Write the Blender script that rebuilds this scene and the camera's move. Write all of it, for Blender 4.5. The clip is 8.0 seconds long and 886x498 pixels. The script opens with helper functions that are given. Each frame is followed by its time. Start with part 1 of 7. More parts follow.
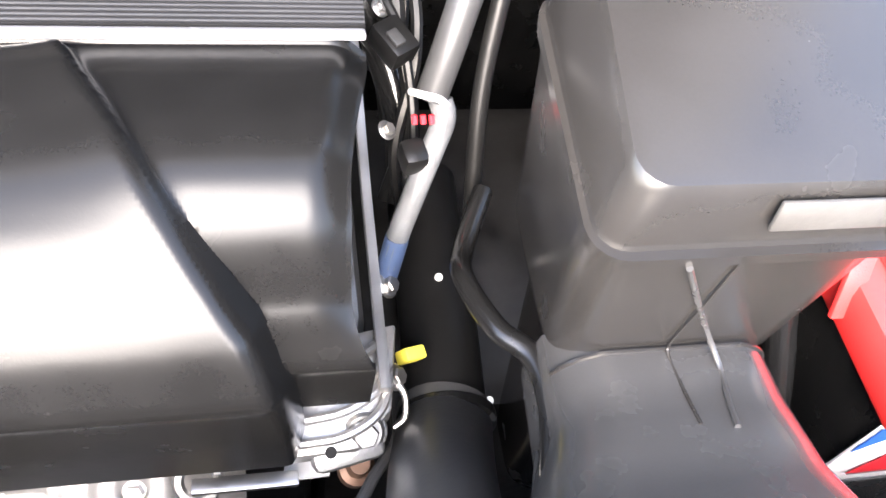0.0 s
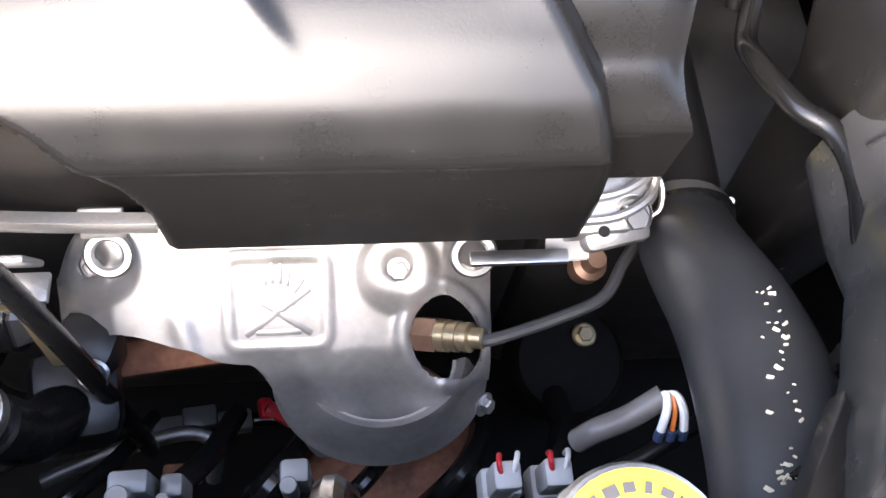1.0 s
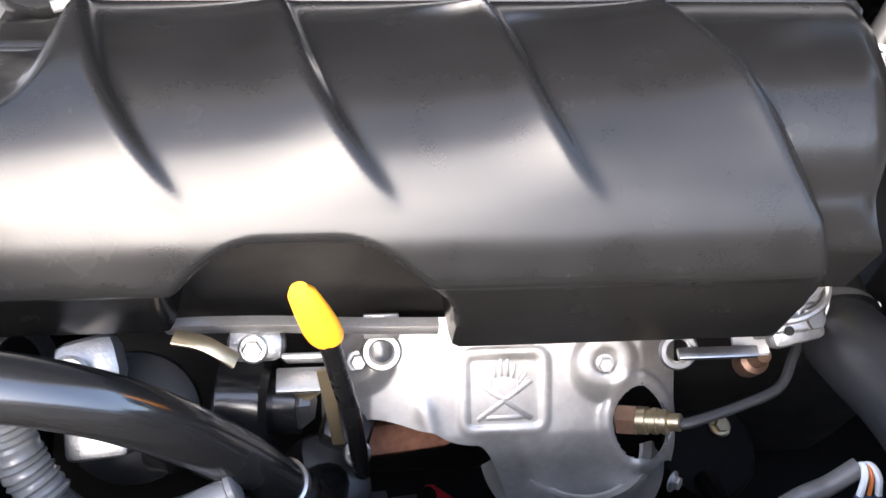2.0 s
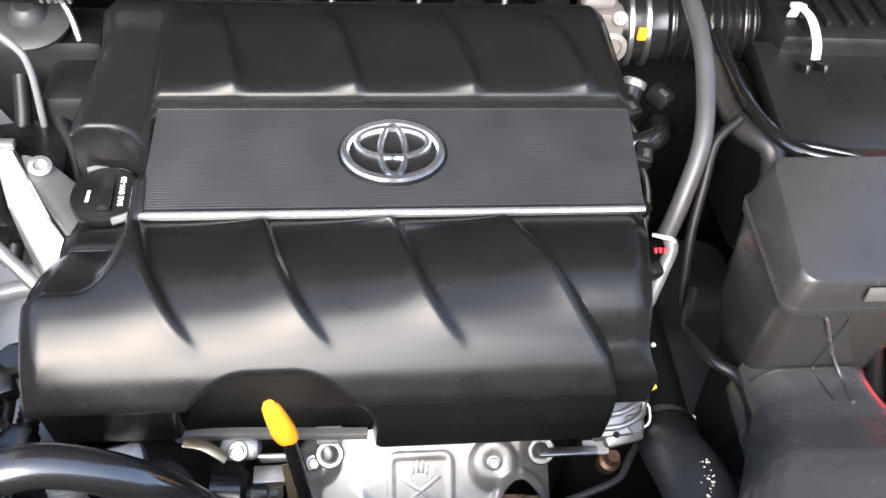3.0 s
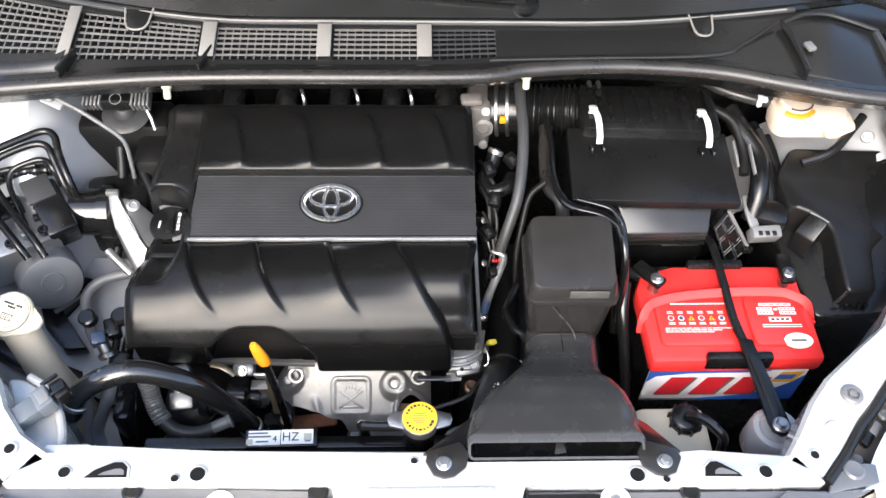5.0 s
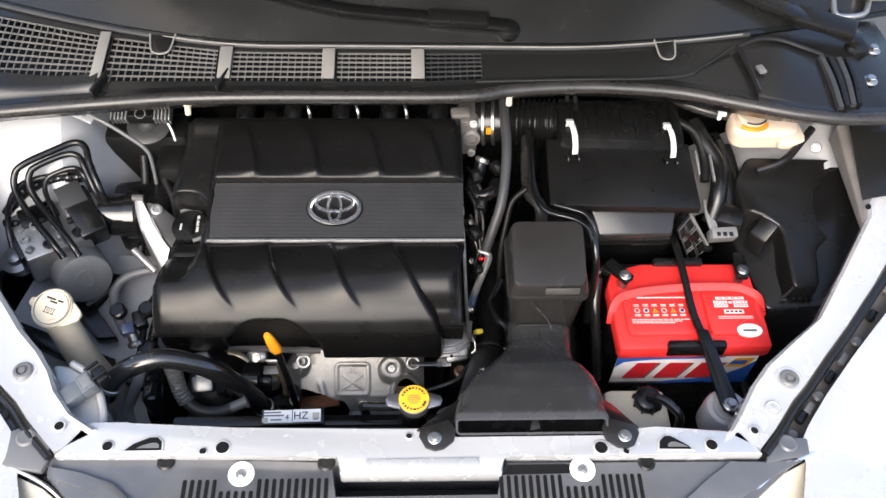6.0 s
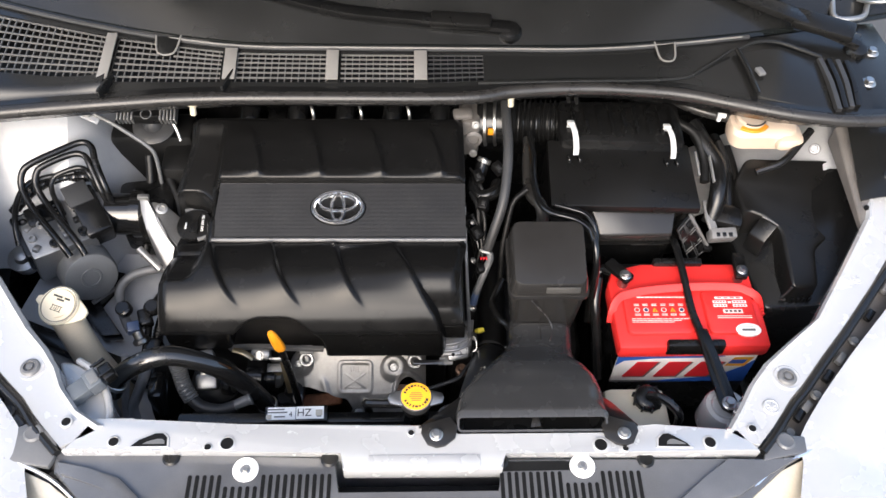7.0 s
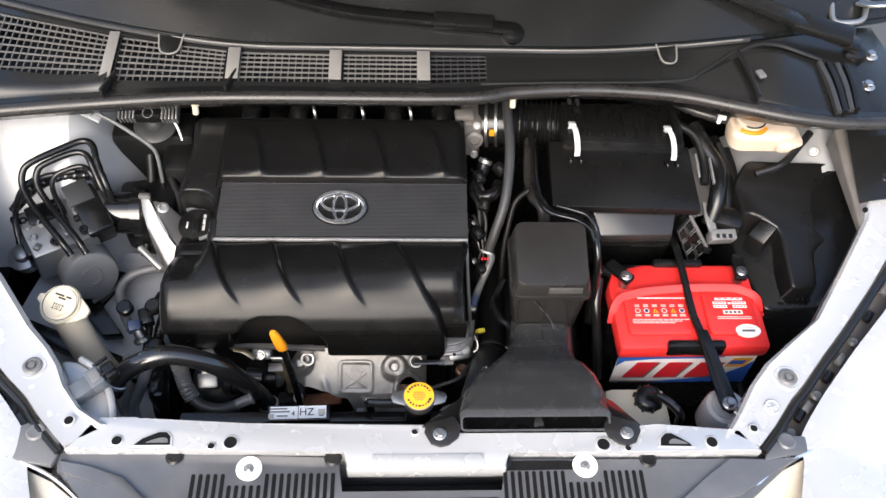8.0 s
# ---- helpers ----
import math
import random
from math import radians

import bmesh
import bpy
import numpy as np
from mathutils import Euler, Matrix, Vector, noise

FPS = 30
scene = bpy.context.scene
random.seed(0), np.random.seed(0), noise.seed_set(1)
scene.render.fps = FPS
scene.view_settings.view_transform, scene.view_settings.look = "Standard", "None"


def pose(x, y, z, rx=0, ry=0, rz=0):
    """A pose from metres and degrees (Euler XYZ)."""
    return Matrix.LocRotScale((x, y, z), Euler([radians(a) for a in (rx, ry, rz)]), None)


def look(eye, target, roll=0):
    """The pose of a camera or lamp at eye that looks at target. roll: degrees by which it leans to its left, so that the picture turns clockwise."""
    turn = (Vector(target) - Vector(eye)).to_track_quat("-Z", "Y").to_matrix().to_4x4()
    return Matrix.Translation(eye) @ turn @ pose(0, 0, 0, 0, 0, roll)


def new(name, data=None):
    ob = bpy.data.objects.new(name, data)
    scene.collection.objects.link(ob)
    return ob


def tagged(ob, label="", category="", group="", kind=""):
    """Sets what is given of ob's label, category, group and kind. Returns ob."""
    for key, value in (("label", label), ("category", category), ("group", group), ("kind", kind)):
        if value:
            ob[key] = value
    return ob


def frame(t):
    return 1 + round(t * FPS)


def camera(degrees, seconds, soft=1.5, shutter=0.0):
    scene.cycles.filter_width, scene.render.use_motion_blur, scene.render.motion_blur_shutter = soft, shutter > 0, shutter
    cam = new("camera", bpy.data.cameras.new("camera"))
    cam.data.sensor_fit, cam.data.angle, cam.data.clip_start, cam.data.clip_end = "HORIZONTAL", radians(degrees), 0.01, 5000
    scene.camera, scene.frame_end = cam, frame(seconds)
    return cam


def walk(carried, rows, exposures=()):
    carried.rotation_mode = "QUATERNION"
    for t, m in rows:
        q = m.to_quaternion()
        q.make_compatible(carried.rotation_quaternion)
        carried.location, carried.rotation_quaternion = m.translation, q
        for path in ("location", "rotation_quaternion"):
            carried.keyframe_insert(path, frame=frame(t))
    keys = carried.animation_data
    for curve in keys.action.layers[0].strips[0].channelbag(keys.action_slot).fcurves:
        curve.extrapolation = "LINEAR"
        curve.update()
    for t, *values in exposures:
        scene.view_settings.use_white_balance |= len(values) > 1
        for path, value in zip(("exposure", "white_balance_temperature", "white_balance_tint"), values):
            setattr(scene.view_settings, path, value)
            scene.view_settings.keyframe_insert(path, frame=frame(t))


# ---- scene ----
cam = camera(55.0, 8.0)
PATH = [
    (0, (0.043, 0.086, 1.18), (0.421, 1.166, -0.46), 13.6),
    (0.4, (0.011, 0.062, 1.162), (0.341, 1.018, -0.563), 14.0),
    (0.5, (0.001, 0.062, 1.16), (0.319, 0.993, -0.581), 13.8),
    (1, (-0.068, 0.051, 1.151), (0.163, 0.9, -0.645), 12.0),
    (1.5, (-0.155, 0.041, 1.17), (0.036, 0.917, -0.618), 10.8),
    (1.7, (-0.186, 0.031, 1.189), (-0.021, 0.974, -0.566), 8.1),
    (2.8, (-0.202, -0.083, 1.386), (0.03, 1.21, -0.122), 5.1),
    (3, (-0.167, -0.124, 1.429), (0.051, 1.198, -0.056), 5.9),
    (3.5, (-0.069, -0.226, 1.544), (0.075, 1.18, 0.128), 5.5),
    (4, (-0.039, -0.328, 1.645), (0.063, 1.107, 0.256), 3.6),
    (4.5, (-0.019, -0.375, 1.744), (0.047, 0.962, 0.258), 2.4),
    (5, (-0.008, -0.422, 1.88), (0.061, 0.831, 0.323), 2.3),
    (6.5, (-0.008, -0.505, 2.028), (0.077, 0.713, 0.444), 3.0),
    (7, (-0.009, -0.505, 2.028), (0.068, 0.716, 0.446), 2.8),
    (7.5, (-0.019, -0.503, 2.031), (0.066, 0.717, 0.448), 3.2),
    (8, (-0.027, -0.509, 2.028), (0.071, 0.715, 0.45), 3.8),
]
EXPOSURES = [(0.0, 3.8, 6650, 13), (0.5, 3.7, 6750, 15), (1.0, 3.65, 6750, 15), (1.7, 3.5, 6650, 14), (3.0, 2.7, 6400, 10), (4.0, 2.68, 6350, 9), (4.5, 2.45, 6400, 9), (5.0, 1.98, 6500, 9), (6.5, 1.41, 6720, 10), (8.0, 1.41, 6720, 10)]
walk(cam, [(t, look(eye, target, roll)) for t, eye, target, roll in PATH], EXPOSURES)

# ---- light ----
world = bpy.data.worlds.new("sky")
scene.world = world
world.use_nodes = True
wn = world.node_tree
sky = wn.nodes.new("ShaderNodeTexSky")
sky.sky_type = "NISHITA"
sky.sun_disc = False
sky.sun_elevation = radians(38)
sky.sun_rotation = radians(200)
sky.air_density, sky.dust_density, sky.ozone_density = 1.0, 3.0, 1.0
wn.nodes["Background"].inputs["Strength"].default_value = 0.20
wn.links.new(sky.outputs["Color"], wn.nodes["Background"].inputs["Color"])
sun = new("sun", bpy.data.lights.new("sun", "SUN"))
sun.data.energy, sun.data.angle, sun.data.color = 1.3, radians(48), (0.99, 0.99, 0.99)
sun.matrix_world = look((-0.24, -0.90, 0.74), (0, 0, 0))


# ---- materials ----
def material(name, color, rough=0.5, metal=0.0, var=0.12, grain=300.0, bump=0.15, stain=22.0, coat=0.0, dust=0.0, rvar=0.08, spec=0.5, wave=0.0):
    """Colour with fine grain and broad wear, roughness that follows them, and a fine relief."""
    m = bpy.data.materials.new(name)
    m.use_nodes = True
    t = m.node_tree
    b = t.nodes["Principled BSDF"]
    co = t.nodes.new("ShaderNodeTexCoord")
    n1, n2 = t.nodes.new("ShaderNodeTexNoise"), t.nodes.new("ShaderNodeTexNoise")
    n1.inputs["Scale"].default_value, n1.inputs["Detail"].default_value = grain, 2.0
    n2.inputs["Scale"].default_value, n2.inputs["Detail"].default_value = stain, 5.0
    for n in (n1, n2):
        t.links.new(co.outputs["Object"], n.inputs["Vector"])
    add = t.nodes.new("ShaderNodeMath")
    add.operation = "MULTIPLY_ADD"
    add.inputs[1].default_value = 0.35
    t.links.new(n1.outputs["Fac"], add.inputs[0])
    t.links.new(n2.outputs["Fac"], add.inputs[2])
    ramp = t.nodes.new("ShaderNodeMapRange")
    ramp.inputs["From Min"].default_value, ramp.inputs["From Max"].default_value = 0.4, 0.95
    ramp.inputs["To Min"].default_value, ramp.inputs["To Max"].default_value = 1 - var, 1 + var
    t.links.new(add.outputs[0], ramp.inputs["Value"])
    mul = t.nodes.new("ShaderNodeVectorMath")
    mul.operation = "SCALE"
    mul.inputs[0].default_value = color
    t.links.new(ramp.outputs[0], mul.inputs["Scale"])
    col = mul.outputs[0]
    if dust > 0:
        mix = t.nodes.new("ShaderNodeMix")
        mix.data_type = "RGBA"
        mr = t.nodes.new("ShaderNodeMapRange")
        mr.inputs["From Min"].default_value, mr.inputs["From Max"].default_value = 0.5, 0.72
        mr.inputs["To Min"].default_value, mr.inputs["To Max"].default_value = 0.0, dust
        t.links.new(n2.outputs["Fac"], mr.inputs["Value"])
        t.links.new(mr.outputs[0], mix.inputs["Factor"])
        t.links.new(col, mix.inputs["A"])
        mix.inputs["B"].default_value = (0.30, 0.27, 0.23, 1)
        col = mix.outputs["Result"]
    t.links.new(col, b.inputs["Base Color"])
    rr = t.nodes.new("ShaderNodeMapRange")
    rr.inputs["From Min"].default_value, rr.inputs["From Max"].default_value = 0.3, 0.7
    rr.inputs["To Min"].default_value, rr.inputs["To Max"].default_value = max(0.02, rough - rvar), min(1, rough + rvar)
    t.links.new(n2.outputs["Fac"], rr.inputs["Value"])
    t.links.new(rr.outputs[0], b.inputs["Roughness"])
    b.inputs["Metallic"].default_value = metal
    b.inputs["Specular IOR Level"].default_value = spec
    b.inputs["Coat Weight"].default_value = coat
    if bump > 0:
        bp = t.nodes.new("ShaderNodeBump")
        bp.inputs["Strength"].default_value, bp.inputs["Distance"].default_value = bump, 0.0006
        t.links.new(n1.outputs["Fac"], bp.inputs["Height"])
        t.links.new(bp.outputs[0], b.inputs["Normal"])
        if wave > 0:
            # slow unevenness of the moulding
            n3 = t.nodes.new("ShaderNodeTexNoise")
            n3.inputs["Scale"].default_value, n3.inputs["Detail"].default_value = 75.0, 3.0
            t.links.new(co.outputs["Object"], n3.inputs["Vector"])
            slow = t.nodes.new("ShaderNodeBump")
            slow.inputs["Strength"].default_value, slow.inputs["Distance"].default_value = wave, 0.002
            t.links.new(n3.outputs["Fac"], slow.inputs["Height"])
            t.links.new(slow.outputs[0], bp.inputs["Normal"])
    return m


PLASTIC = material("black_textured_plastic", (0.0062, 0.0061, 0.0060), 0.25, grain=900, bump=0.045, var=0.14, stain=34, rvar=0.03, spec=0.20, wave=0.018)
PLASTIC_STRIP = material("charcoal_plastic", (0.0095, 0.0095, 0.0099), 0.36, grain=900, bump=0.12, var=0.10, spec=0.40)
PLASTIC_LIP = material("lit_chamfer_grey", (0.17, 0.17, 0.17), 0.30, grain=700, bump=0.1)
PLASTIC_MATT = material("matt_black_plastic", (0.0066, 0.0065, 0.0063), 0.30, grain=900, bump=0.15, var=0.12, stain=30, rvar=0.04, spec=0.30)
DUCT = material("satin_black_plastic", (0.0165, 0.0155, 0.0146), 0.24, grain=900, bump=0.0, var=0.14, stain=26, rvar=0.04, spec=0.42)
SNOUT_GREY = material("dusty_grey_black_plastic", (0.038, 0.0372, 0.0362), 0.26, grain=900, bump=0.0, var=0.12, stain=26, rvar=0.04, spec=0.5)
PLASTIC_DARK = material("deep_black_plastic", (0.0055, 0.0055, 0.0055), 0.25, grain=600, bump=0.12, var=0.15, spec=0.40)
# Paler than the deck: the light on bars and lip is in this grey.
MULLION = material("grey_satin_bar", (0.17, 0.162, 0.150), 0.40, bump=0.15)
MESH = material("grey_mesh_sheen", (0.105, 0.102, 0.097), 0.40, bump=0.1)
MOTOR = material("dark_grey_paint", (0.115, 0.117, 0.117), 0.36, bump=0.15)
PLASTIC_GREY = material("grey_plastic", (0.12, 0.12, 0.12), 0.42, bump=0.15)
COWL = material("weathered_black_plastic", (0.0095, 0.0096, 0.0094), 0.24, grain=900, bump=0.12, var=0.07, stain=12, rvar=0.05, spec=0.42)
RUBBER = material("black_rubber", (0.008, 0.008, 0.008), 0.19, grain=250, bump=0.10, var=0.2)
RUBBER_GLOSS = material("glossy_black_rubber", (0.010, 0.010, 0.010), 0.24, grain=250, bump=0.06, var=0.15, coat=0.5, spec=0.6)
RUBBER_SEAL = material("worn_rubber", (0.020, 0.019, 0.018), 0.29, grain=220, bump=0.3, var=0.2, stain=30, spec=0.4)
FOIL = material("grey_tape", (0.085, 0.088, 0.092), 0.36, grain=200, bump=0.4, var=0.3, stain=60)
CONDUIT = material("grey_conduit", (0.030, 0.0303, 0.031), 0.42, bump=0.15, spec=0.35)
WIRE_DARK = material("dull_black_wire", (0.006, 0.006, 0.006), 0.42, bump=0.1, spec=0.25)
RED = material("red_plastic", (0.72, 0.030, 0.028), 0.38, grain=500, bump=0.15, var=0.10)
RED_BAND = material("red_webbing", (0.80, 0.030, 0.028), 0.55, grain=700, bump=0.4, var=0.12)
PAINT = material("silver_white_paint", (0.43, 0.431, 0.430), 0.27, metal=0.20, grain=300, bump=0.0, var=0.02, coat=0.6, rvar=0.01)
# Dusty inner paint, darkened below the body's for the shade under the bonnet.
PAINT_IN = material("dusty_shaded_silver", (0.38, 0.385, 0.395), 0.42, metal=0.15, grain=500, bump=0.1, var=0.12, dust=0.12)
ALU_BRIGHT = material("machined_aluminium", (0.52, 0.52, 0.53), 0.36, metal=0.75, grain=450, bump=0.2, var=0.08)
ALU = material("cast_aluminium", (0.33, 0.325, 0.315), 0.40, metal=0.85, grain=450, bump=0.45, var=0.18)
STEEL = material("bright_steel", (0.42, 0.415, 0.405), 0.38, metal=1.0, grain=300, bump=0.1, var=0.12)
SHIELD = material("dull_aluminised_steel", (0.31, 0.298, 0.280), 0.46, metal=0.7, grain=180, bump=0.22, var=0.25, stain=25)
CHROME = material("chrome", (0.93, 0.93, 0.94), 0.24, metal=1.0, bump=0.0, var=0.05, rvar=0.03)
GOLD = material("zinc_steel", (0.44, 0.36, 0.23), 0.35, metal=0.9, bump=0.1)
RUST = material("rusted_iron", (0.30, 0.13, 0.075), 0.8, grain=160, bump=0.8, var=0.5, stain=40)
SENSOR = material("heat_tinted_steel", (0.20, 0.12, 0.08), 0.45, metal=0.6, grain=200, bump=0.3, var=0.3)
YELLOW = material("yellow_plastic", (0.66, 0.25, 0.014), 0.40, bump=0.1, var=0.08)
YELLOW_LABEL = material("yellow_sticker", (0.80, 0.38, 0.02), 0.45, bump=0.05, var=0.08)
YELLOW_TAG = material("lemon_paper", (0.66, 0.56, 0.06), 0.6, bump=0.1, var=0.08)
WHITE = material("white_label", (0.80, 0.80, 0.78), 0.5, bump=0.05, var=0.05)
CREAM = material("cream_translucent_plastic", (0.54, 0.48, 0.36), 0.42, bump=0.1, var=0.08)
CREAM_PALE = material("pale_translucent_plastic", (0.50, 0.40, 0.31), 0.40, bump=0.1, var=0.06)
NECK = material("yellowed_translucent_plastic", (0.50, 0.42, 0.31), 0.36, bump=0.1, var=0.12, stain=18)
INK = material("black_print", (0.02, 0.02, 0.02), 0.6, bump=0.0)
INK_RED = material("red_print", (0.62, 0.02, 0.03), 0.4, bump=0.0)
INK_BLUE = material("blue_print", (0.02, 0.10, 0.42), 0.4, bump=0.0)
INK_PINK = material("pale_print", (0.90, 0.62, 0.58), 0.5, bump=0.0)
BLUE_PART = material("dull_blue_plastic", (0.032, 0.052, 0.105), 0.4)
# Black plastic with the sky it reflects partly put into a grey base.
PANEL = material("glossy_black_plastic", (0.085, 0.087, 0.092), 0.20, grain=600, bump=0.10, var=0.15, stain=18, dust=0.02, spec=0.7)
# Black for dark parts, and for the shade in openings and the bay.
SHADOW_TRAY = material("black_and_shade", (0.006, 0.006, 0.006), 0.7, grain=120, bump=0.5, var=0.4, spec=0.15)
BLOCK = material("grimy_engine_metal", (0.020, 0.019, 0.018), 0.45, metal=0.3, grain=90, bump=0.6, var=0.5)
PLASTER = material("grey_plaster", (0.13, 0.125, 0.12), 0.85, grain=40, bump=0.4, var=0.15, stain=1.2)
ASPHALT = material("worn_asphalt", (0.075, 0.074, 0.072), 0.85, grain=60, bump=0.5, var=0.15, stain=0.8)
LENS = material("headlight_lens", (0.50, 0.45, 0.36), 0.10, metal=0.2, bump=0.0)
WIREW = material("white_wire", (0.80, 0.78, 0.74), 0.4, bump=0.0)
WIREO = material("orange_wire", (0.75, 0.20, 0.04), 0.4, bump=0.0)
# Plain grey-brown parts; it also carries the shade on painted inner panels.
GREY_AND_SHADE = material("grey_brown_and_shade", (0.115, 0.106, 0.098), 0.40, grain=400, bump=0.15, var=0.2)
SLATE = material("slate_grey_plastic", (0.085, 0.095, 0.105), 0.35, bump=0.15)
PIANO = material("polished_black_paint", (0.006, 0.006, 0.006), 0.10, grain=300, bump=0.03, var=0.1, spec=0.6)
PALE_PLATE = material("lighter_grey_plastic", (0.036, 0.034, 0.031), 0.62, grain=400, bump=0.3, var=0.3, stain=60)
LINING = material("black_felt_lining", (0.006, 0.006, 0.006), 0.9, grain=300, bump=0.5, var=0.3, spec=0.1)
CARD_GREY = material("pale_grey_plastic", (0.50, 0.50, 0.49), 0.45, bump=0.1)
GLASS = material("dark_windscreen", (0.008, 0.0095, 0.0095), 0.05, bump=0.0, var=0.05, rvar=0.02, spec=0.4)


# ---- building helpers ----
def finish(bm, angle=32):
    bmesh.ops.recalc_face_normals(bm, faces=bm.faces[:])
    for f in bm.faces:
        f.smooth = True
    lim = radians(angle)
    for e in bm.edges:
        if len(e.link_faces) == 2 and e.calc_face_angle(0) > lim:
            e.smooth = False


def part(name, bm, mat, parent=None, label="", angle=32):
    """Links a bmesh, built in world metres, as one mesh object under a thing or a part."""
    finish(bm, angle)
    me = bpy.data.meshes.new(name)
    bm.to_mesh(me)
    bm.free()
    me.materials.append(mat)
    ob = new(name, me)
    if parent is not None:
        ob.parent = parent
        if parent.type == "EMPTY":
            ob.matrix_parent_inverse = Matrix.Translation(parent.location).inverted()
    if label:
        tagged(ob, label)
    return ob


def thing(name, at, label, category, group="", kind=""):
    ob = new(name)
    ob.location = at
    ob.empty_display_size = 0.02
    return tagged(ob, label, category, group, kind)


def B():
    return bmesh.new()


def rbox(bm, c, size, r=0.003, rot=None, seg=2, taper=None):
    """A box with rounded edges; taper: how much narrower its top is in x and y."""
    got = bmesh.ops.create_cube(bm, size=1.0)["verts"]
    for v in got:
        v.co = Vector((v.co.x * size[0], v.co.y * size[1], v.co.z * size[2]))
        if taper and v.co.z > 0:
            v.co.x *= taper[0]
            v.co.y *= taper[1]
    if r > 0:
        es = list({e for v in got for e in v.link_edges})
        res = bmesh.ops.bevel(bm, geom=es, offset=min(r, min(size) * 0.45), segments=seg, profile=0.5, affect="EDGES")
        got = list({v for f in res["faces"] for v in f.verts} | {v for v in got if v.is_valid})
    m = Matrix.Translation(c)
    if rot:
        m = m @ Euler([radians(a) for a in rot]).to_matrix().to_4x4()
    bmesh.ops.transform(bm, matrix=m, verts=got)
    return bm


def smooth_path(pts, n=8):
    """Points of a curve that runs smoothly through the given ones."""
    p = [Vector(q) for q in pts]
    if len(p) < 3:
        return [p[0].lerp(p[-1], i / n) for i in range(n + 1)]
    p = [p[0] * 2 - p[1]] + p + [p[-1] * 2 - p[-2]]
    out = []
    for i in range(1, len(p) - 2):
        a, b, c, d = p[i - 1:i + 3]
        for k in range(n):
            t = k / n
            out.append(0.5 * (2 * b + (c - a) * t + (2 * a - 5 * b + 4 * c - d) * t * t + (3 * b - a - 3 * c + d) * t ** 3))
    return out + [p[-2]]


def tube(bm, pts, r, seg=12, n=8, fn=None, flat=None):
    """A tube along a smooth path. fn(s): radius factor along it (s in metres). flat: (width, thickness) makes it a band."""
    path = smooth_path(pts, n)
    t0 = (path[1] - path[0]).normalized()
    up = Vector((0, 0, 1)) if abs(t0.z) < 0.9 else Vector((0, 1, 0))
    nrm = (up - t0 * up.dot(t0)).normalized()
    rings, s = [], 0.0
    for i, q in enumerate(path):
        if i:
            s += (q - path[i - 1]).length
        a = path[min(i + 1, len(path) - 1)] - path[max(i - 1, 0)]
        a.normalize()
        nrm = (nrm - a * nrm.dot(a)).normalized()
        bi = a.cross(nrm)
        k = r * (fn(s) if fn else 1.0)
        ring = []
        for j in range(seg):
            w = 2 * math.pi * j / seg
            cw, sw = math.cos(w), math.sin(w)
            if flat:
                cw = math.copysign(abs(cw) ** 0.4, cw) * flat[1] / 2
                sw = math.copysign(abs(sw) ** 0.4, sw) * flat[0] / 2
                ring.append(bm.verts.new(q + nrm * cw + bi * sw))
            else:
                ring.append(bm.verts.new(q + nrm * (cw * k) + bi * (sw * k)))
        rings.append(ring)
    for a, b in zip(rings, rings[1:]):
        for j in range(seg):
            bm.faces.new((a[j], a[(j + 1) % seg], b[(j + 1) % seg], b[j]))
    bm.faces.new(rings[0][::-1])
    bm.faces.new(rings[-1])
    return bm


def axis_matrix(at, axis):
    return Matrix.Translation(at) @ Vector(axis).to_track_quat("Z", "Y").to_matrix().to_4x4()


def lathe(bm, profile, at=(0, 0, 0), axis=(0, 0, 1), seg=24):
    """A turned body: (radius, height) pairs round the axis."""
    m = axis_matrix(at, axis)
    rings = []
    for r, h in profile:
        rings.append([bm.verts.new(m @ Vector((r * math.cos(2 * math.pi * j / seg), r * math.sin(2 * math.pi * j / seg), h))) for j in range(seg)])
    for a, b in zip(rings, rings[1:]):
        for j in range(seg):
            bm.faces.new((a[j], a[(j + 1) % seg], b[(j + 1) % seg], b[j]))
    bm.faces.new(rings[0][::-1])
    bm.faces.new(rings[-1])
    return bm


def rod(bm, a, b, r, seg=16, bev=0.1):
    a, b = Vector(a), Vector(b)
    h = (b - a).length
    c = r * bev
    return lathe(bm, [(r - c, 0), (r, c), (r, h - c), (r - c, h)], a, b - a, seg)


def bolt(bm, at, axis=(0, 0, 1), r=0.006):
    """A hexagon head on its round flange."""
    lathe(bm, [(r * 1.5, 0), (r * 1.55, r * 0.2), (r * 1.3, r * 0.4)], at, axis, 18)
    lathe(bm, [(r, r * 0.35), (r, r * 1.0), (r * 0.85, r * 1.2)], at, axis, 6)
    return bm


def prism(bm, outline, z0, z1, m=None, bev=0.0):
    """A plate with the given outline, between two heights (one height a corner may be given as a list)."""
    n = len(outline)
    lo = z0 if isinstance(z0, (list, tuple)) else [z0] * n
    hi = z1 if isinstance(z1, (list, tuple)) else [z1] * n
    a = [bm.verts.new((x, y, z)) for (x, y), z in zip(outline, lo)]
    b = [bm.verts.new((x, y, z)) for (x, y), z in zip(outline, hi)]
    fs = [bm.faces.new(a[::-1]), bm.faces.new(b)]
    for i in range(n):
        fs.append(bm.faces.new((a[i], a[(i + 1) % n], b[(i + 1) % n], b[i])))
    got = a + b
    if bev > 0:
        res = bmesh.ops.bevel(bm, geom=list({e for f in fs for e in f.edges}), offset=bev, segments=2, profile=0.5, affect="EDGES")
        got = list({v for f in res["faces"] for v in f.verts} | {v for v in got if v.is_valid})
    if m is not None:
        bmesh.ops.transform(bm, matrix=m, verts=got)
    return bm


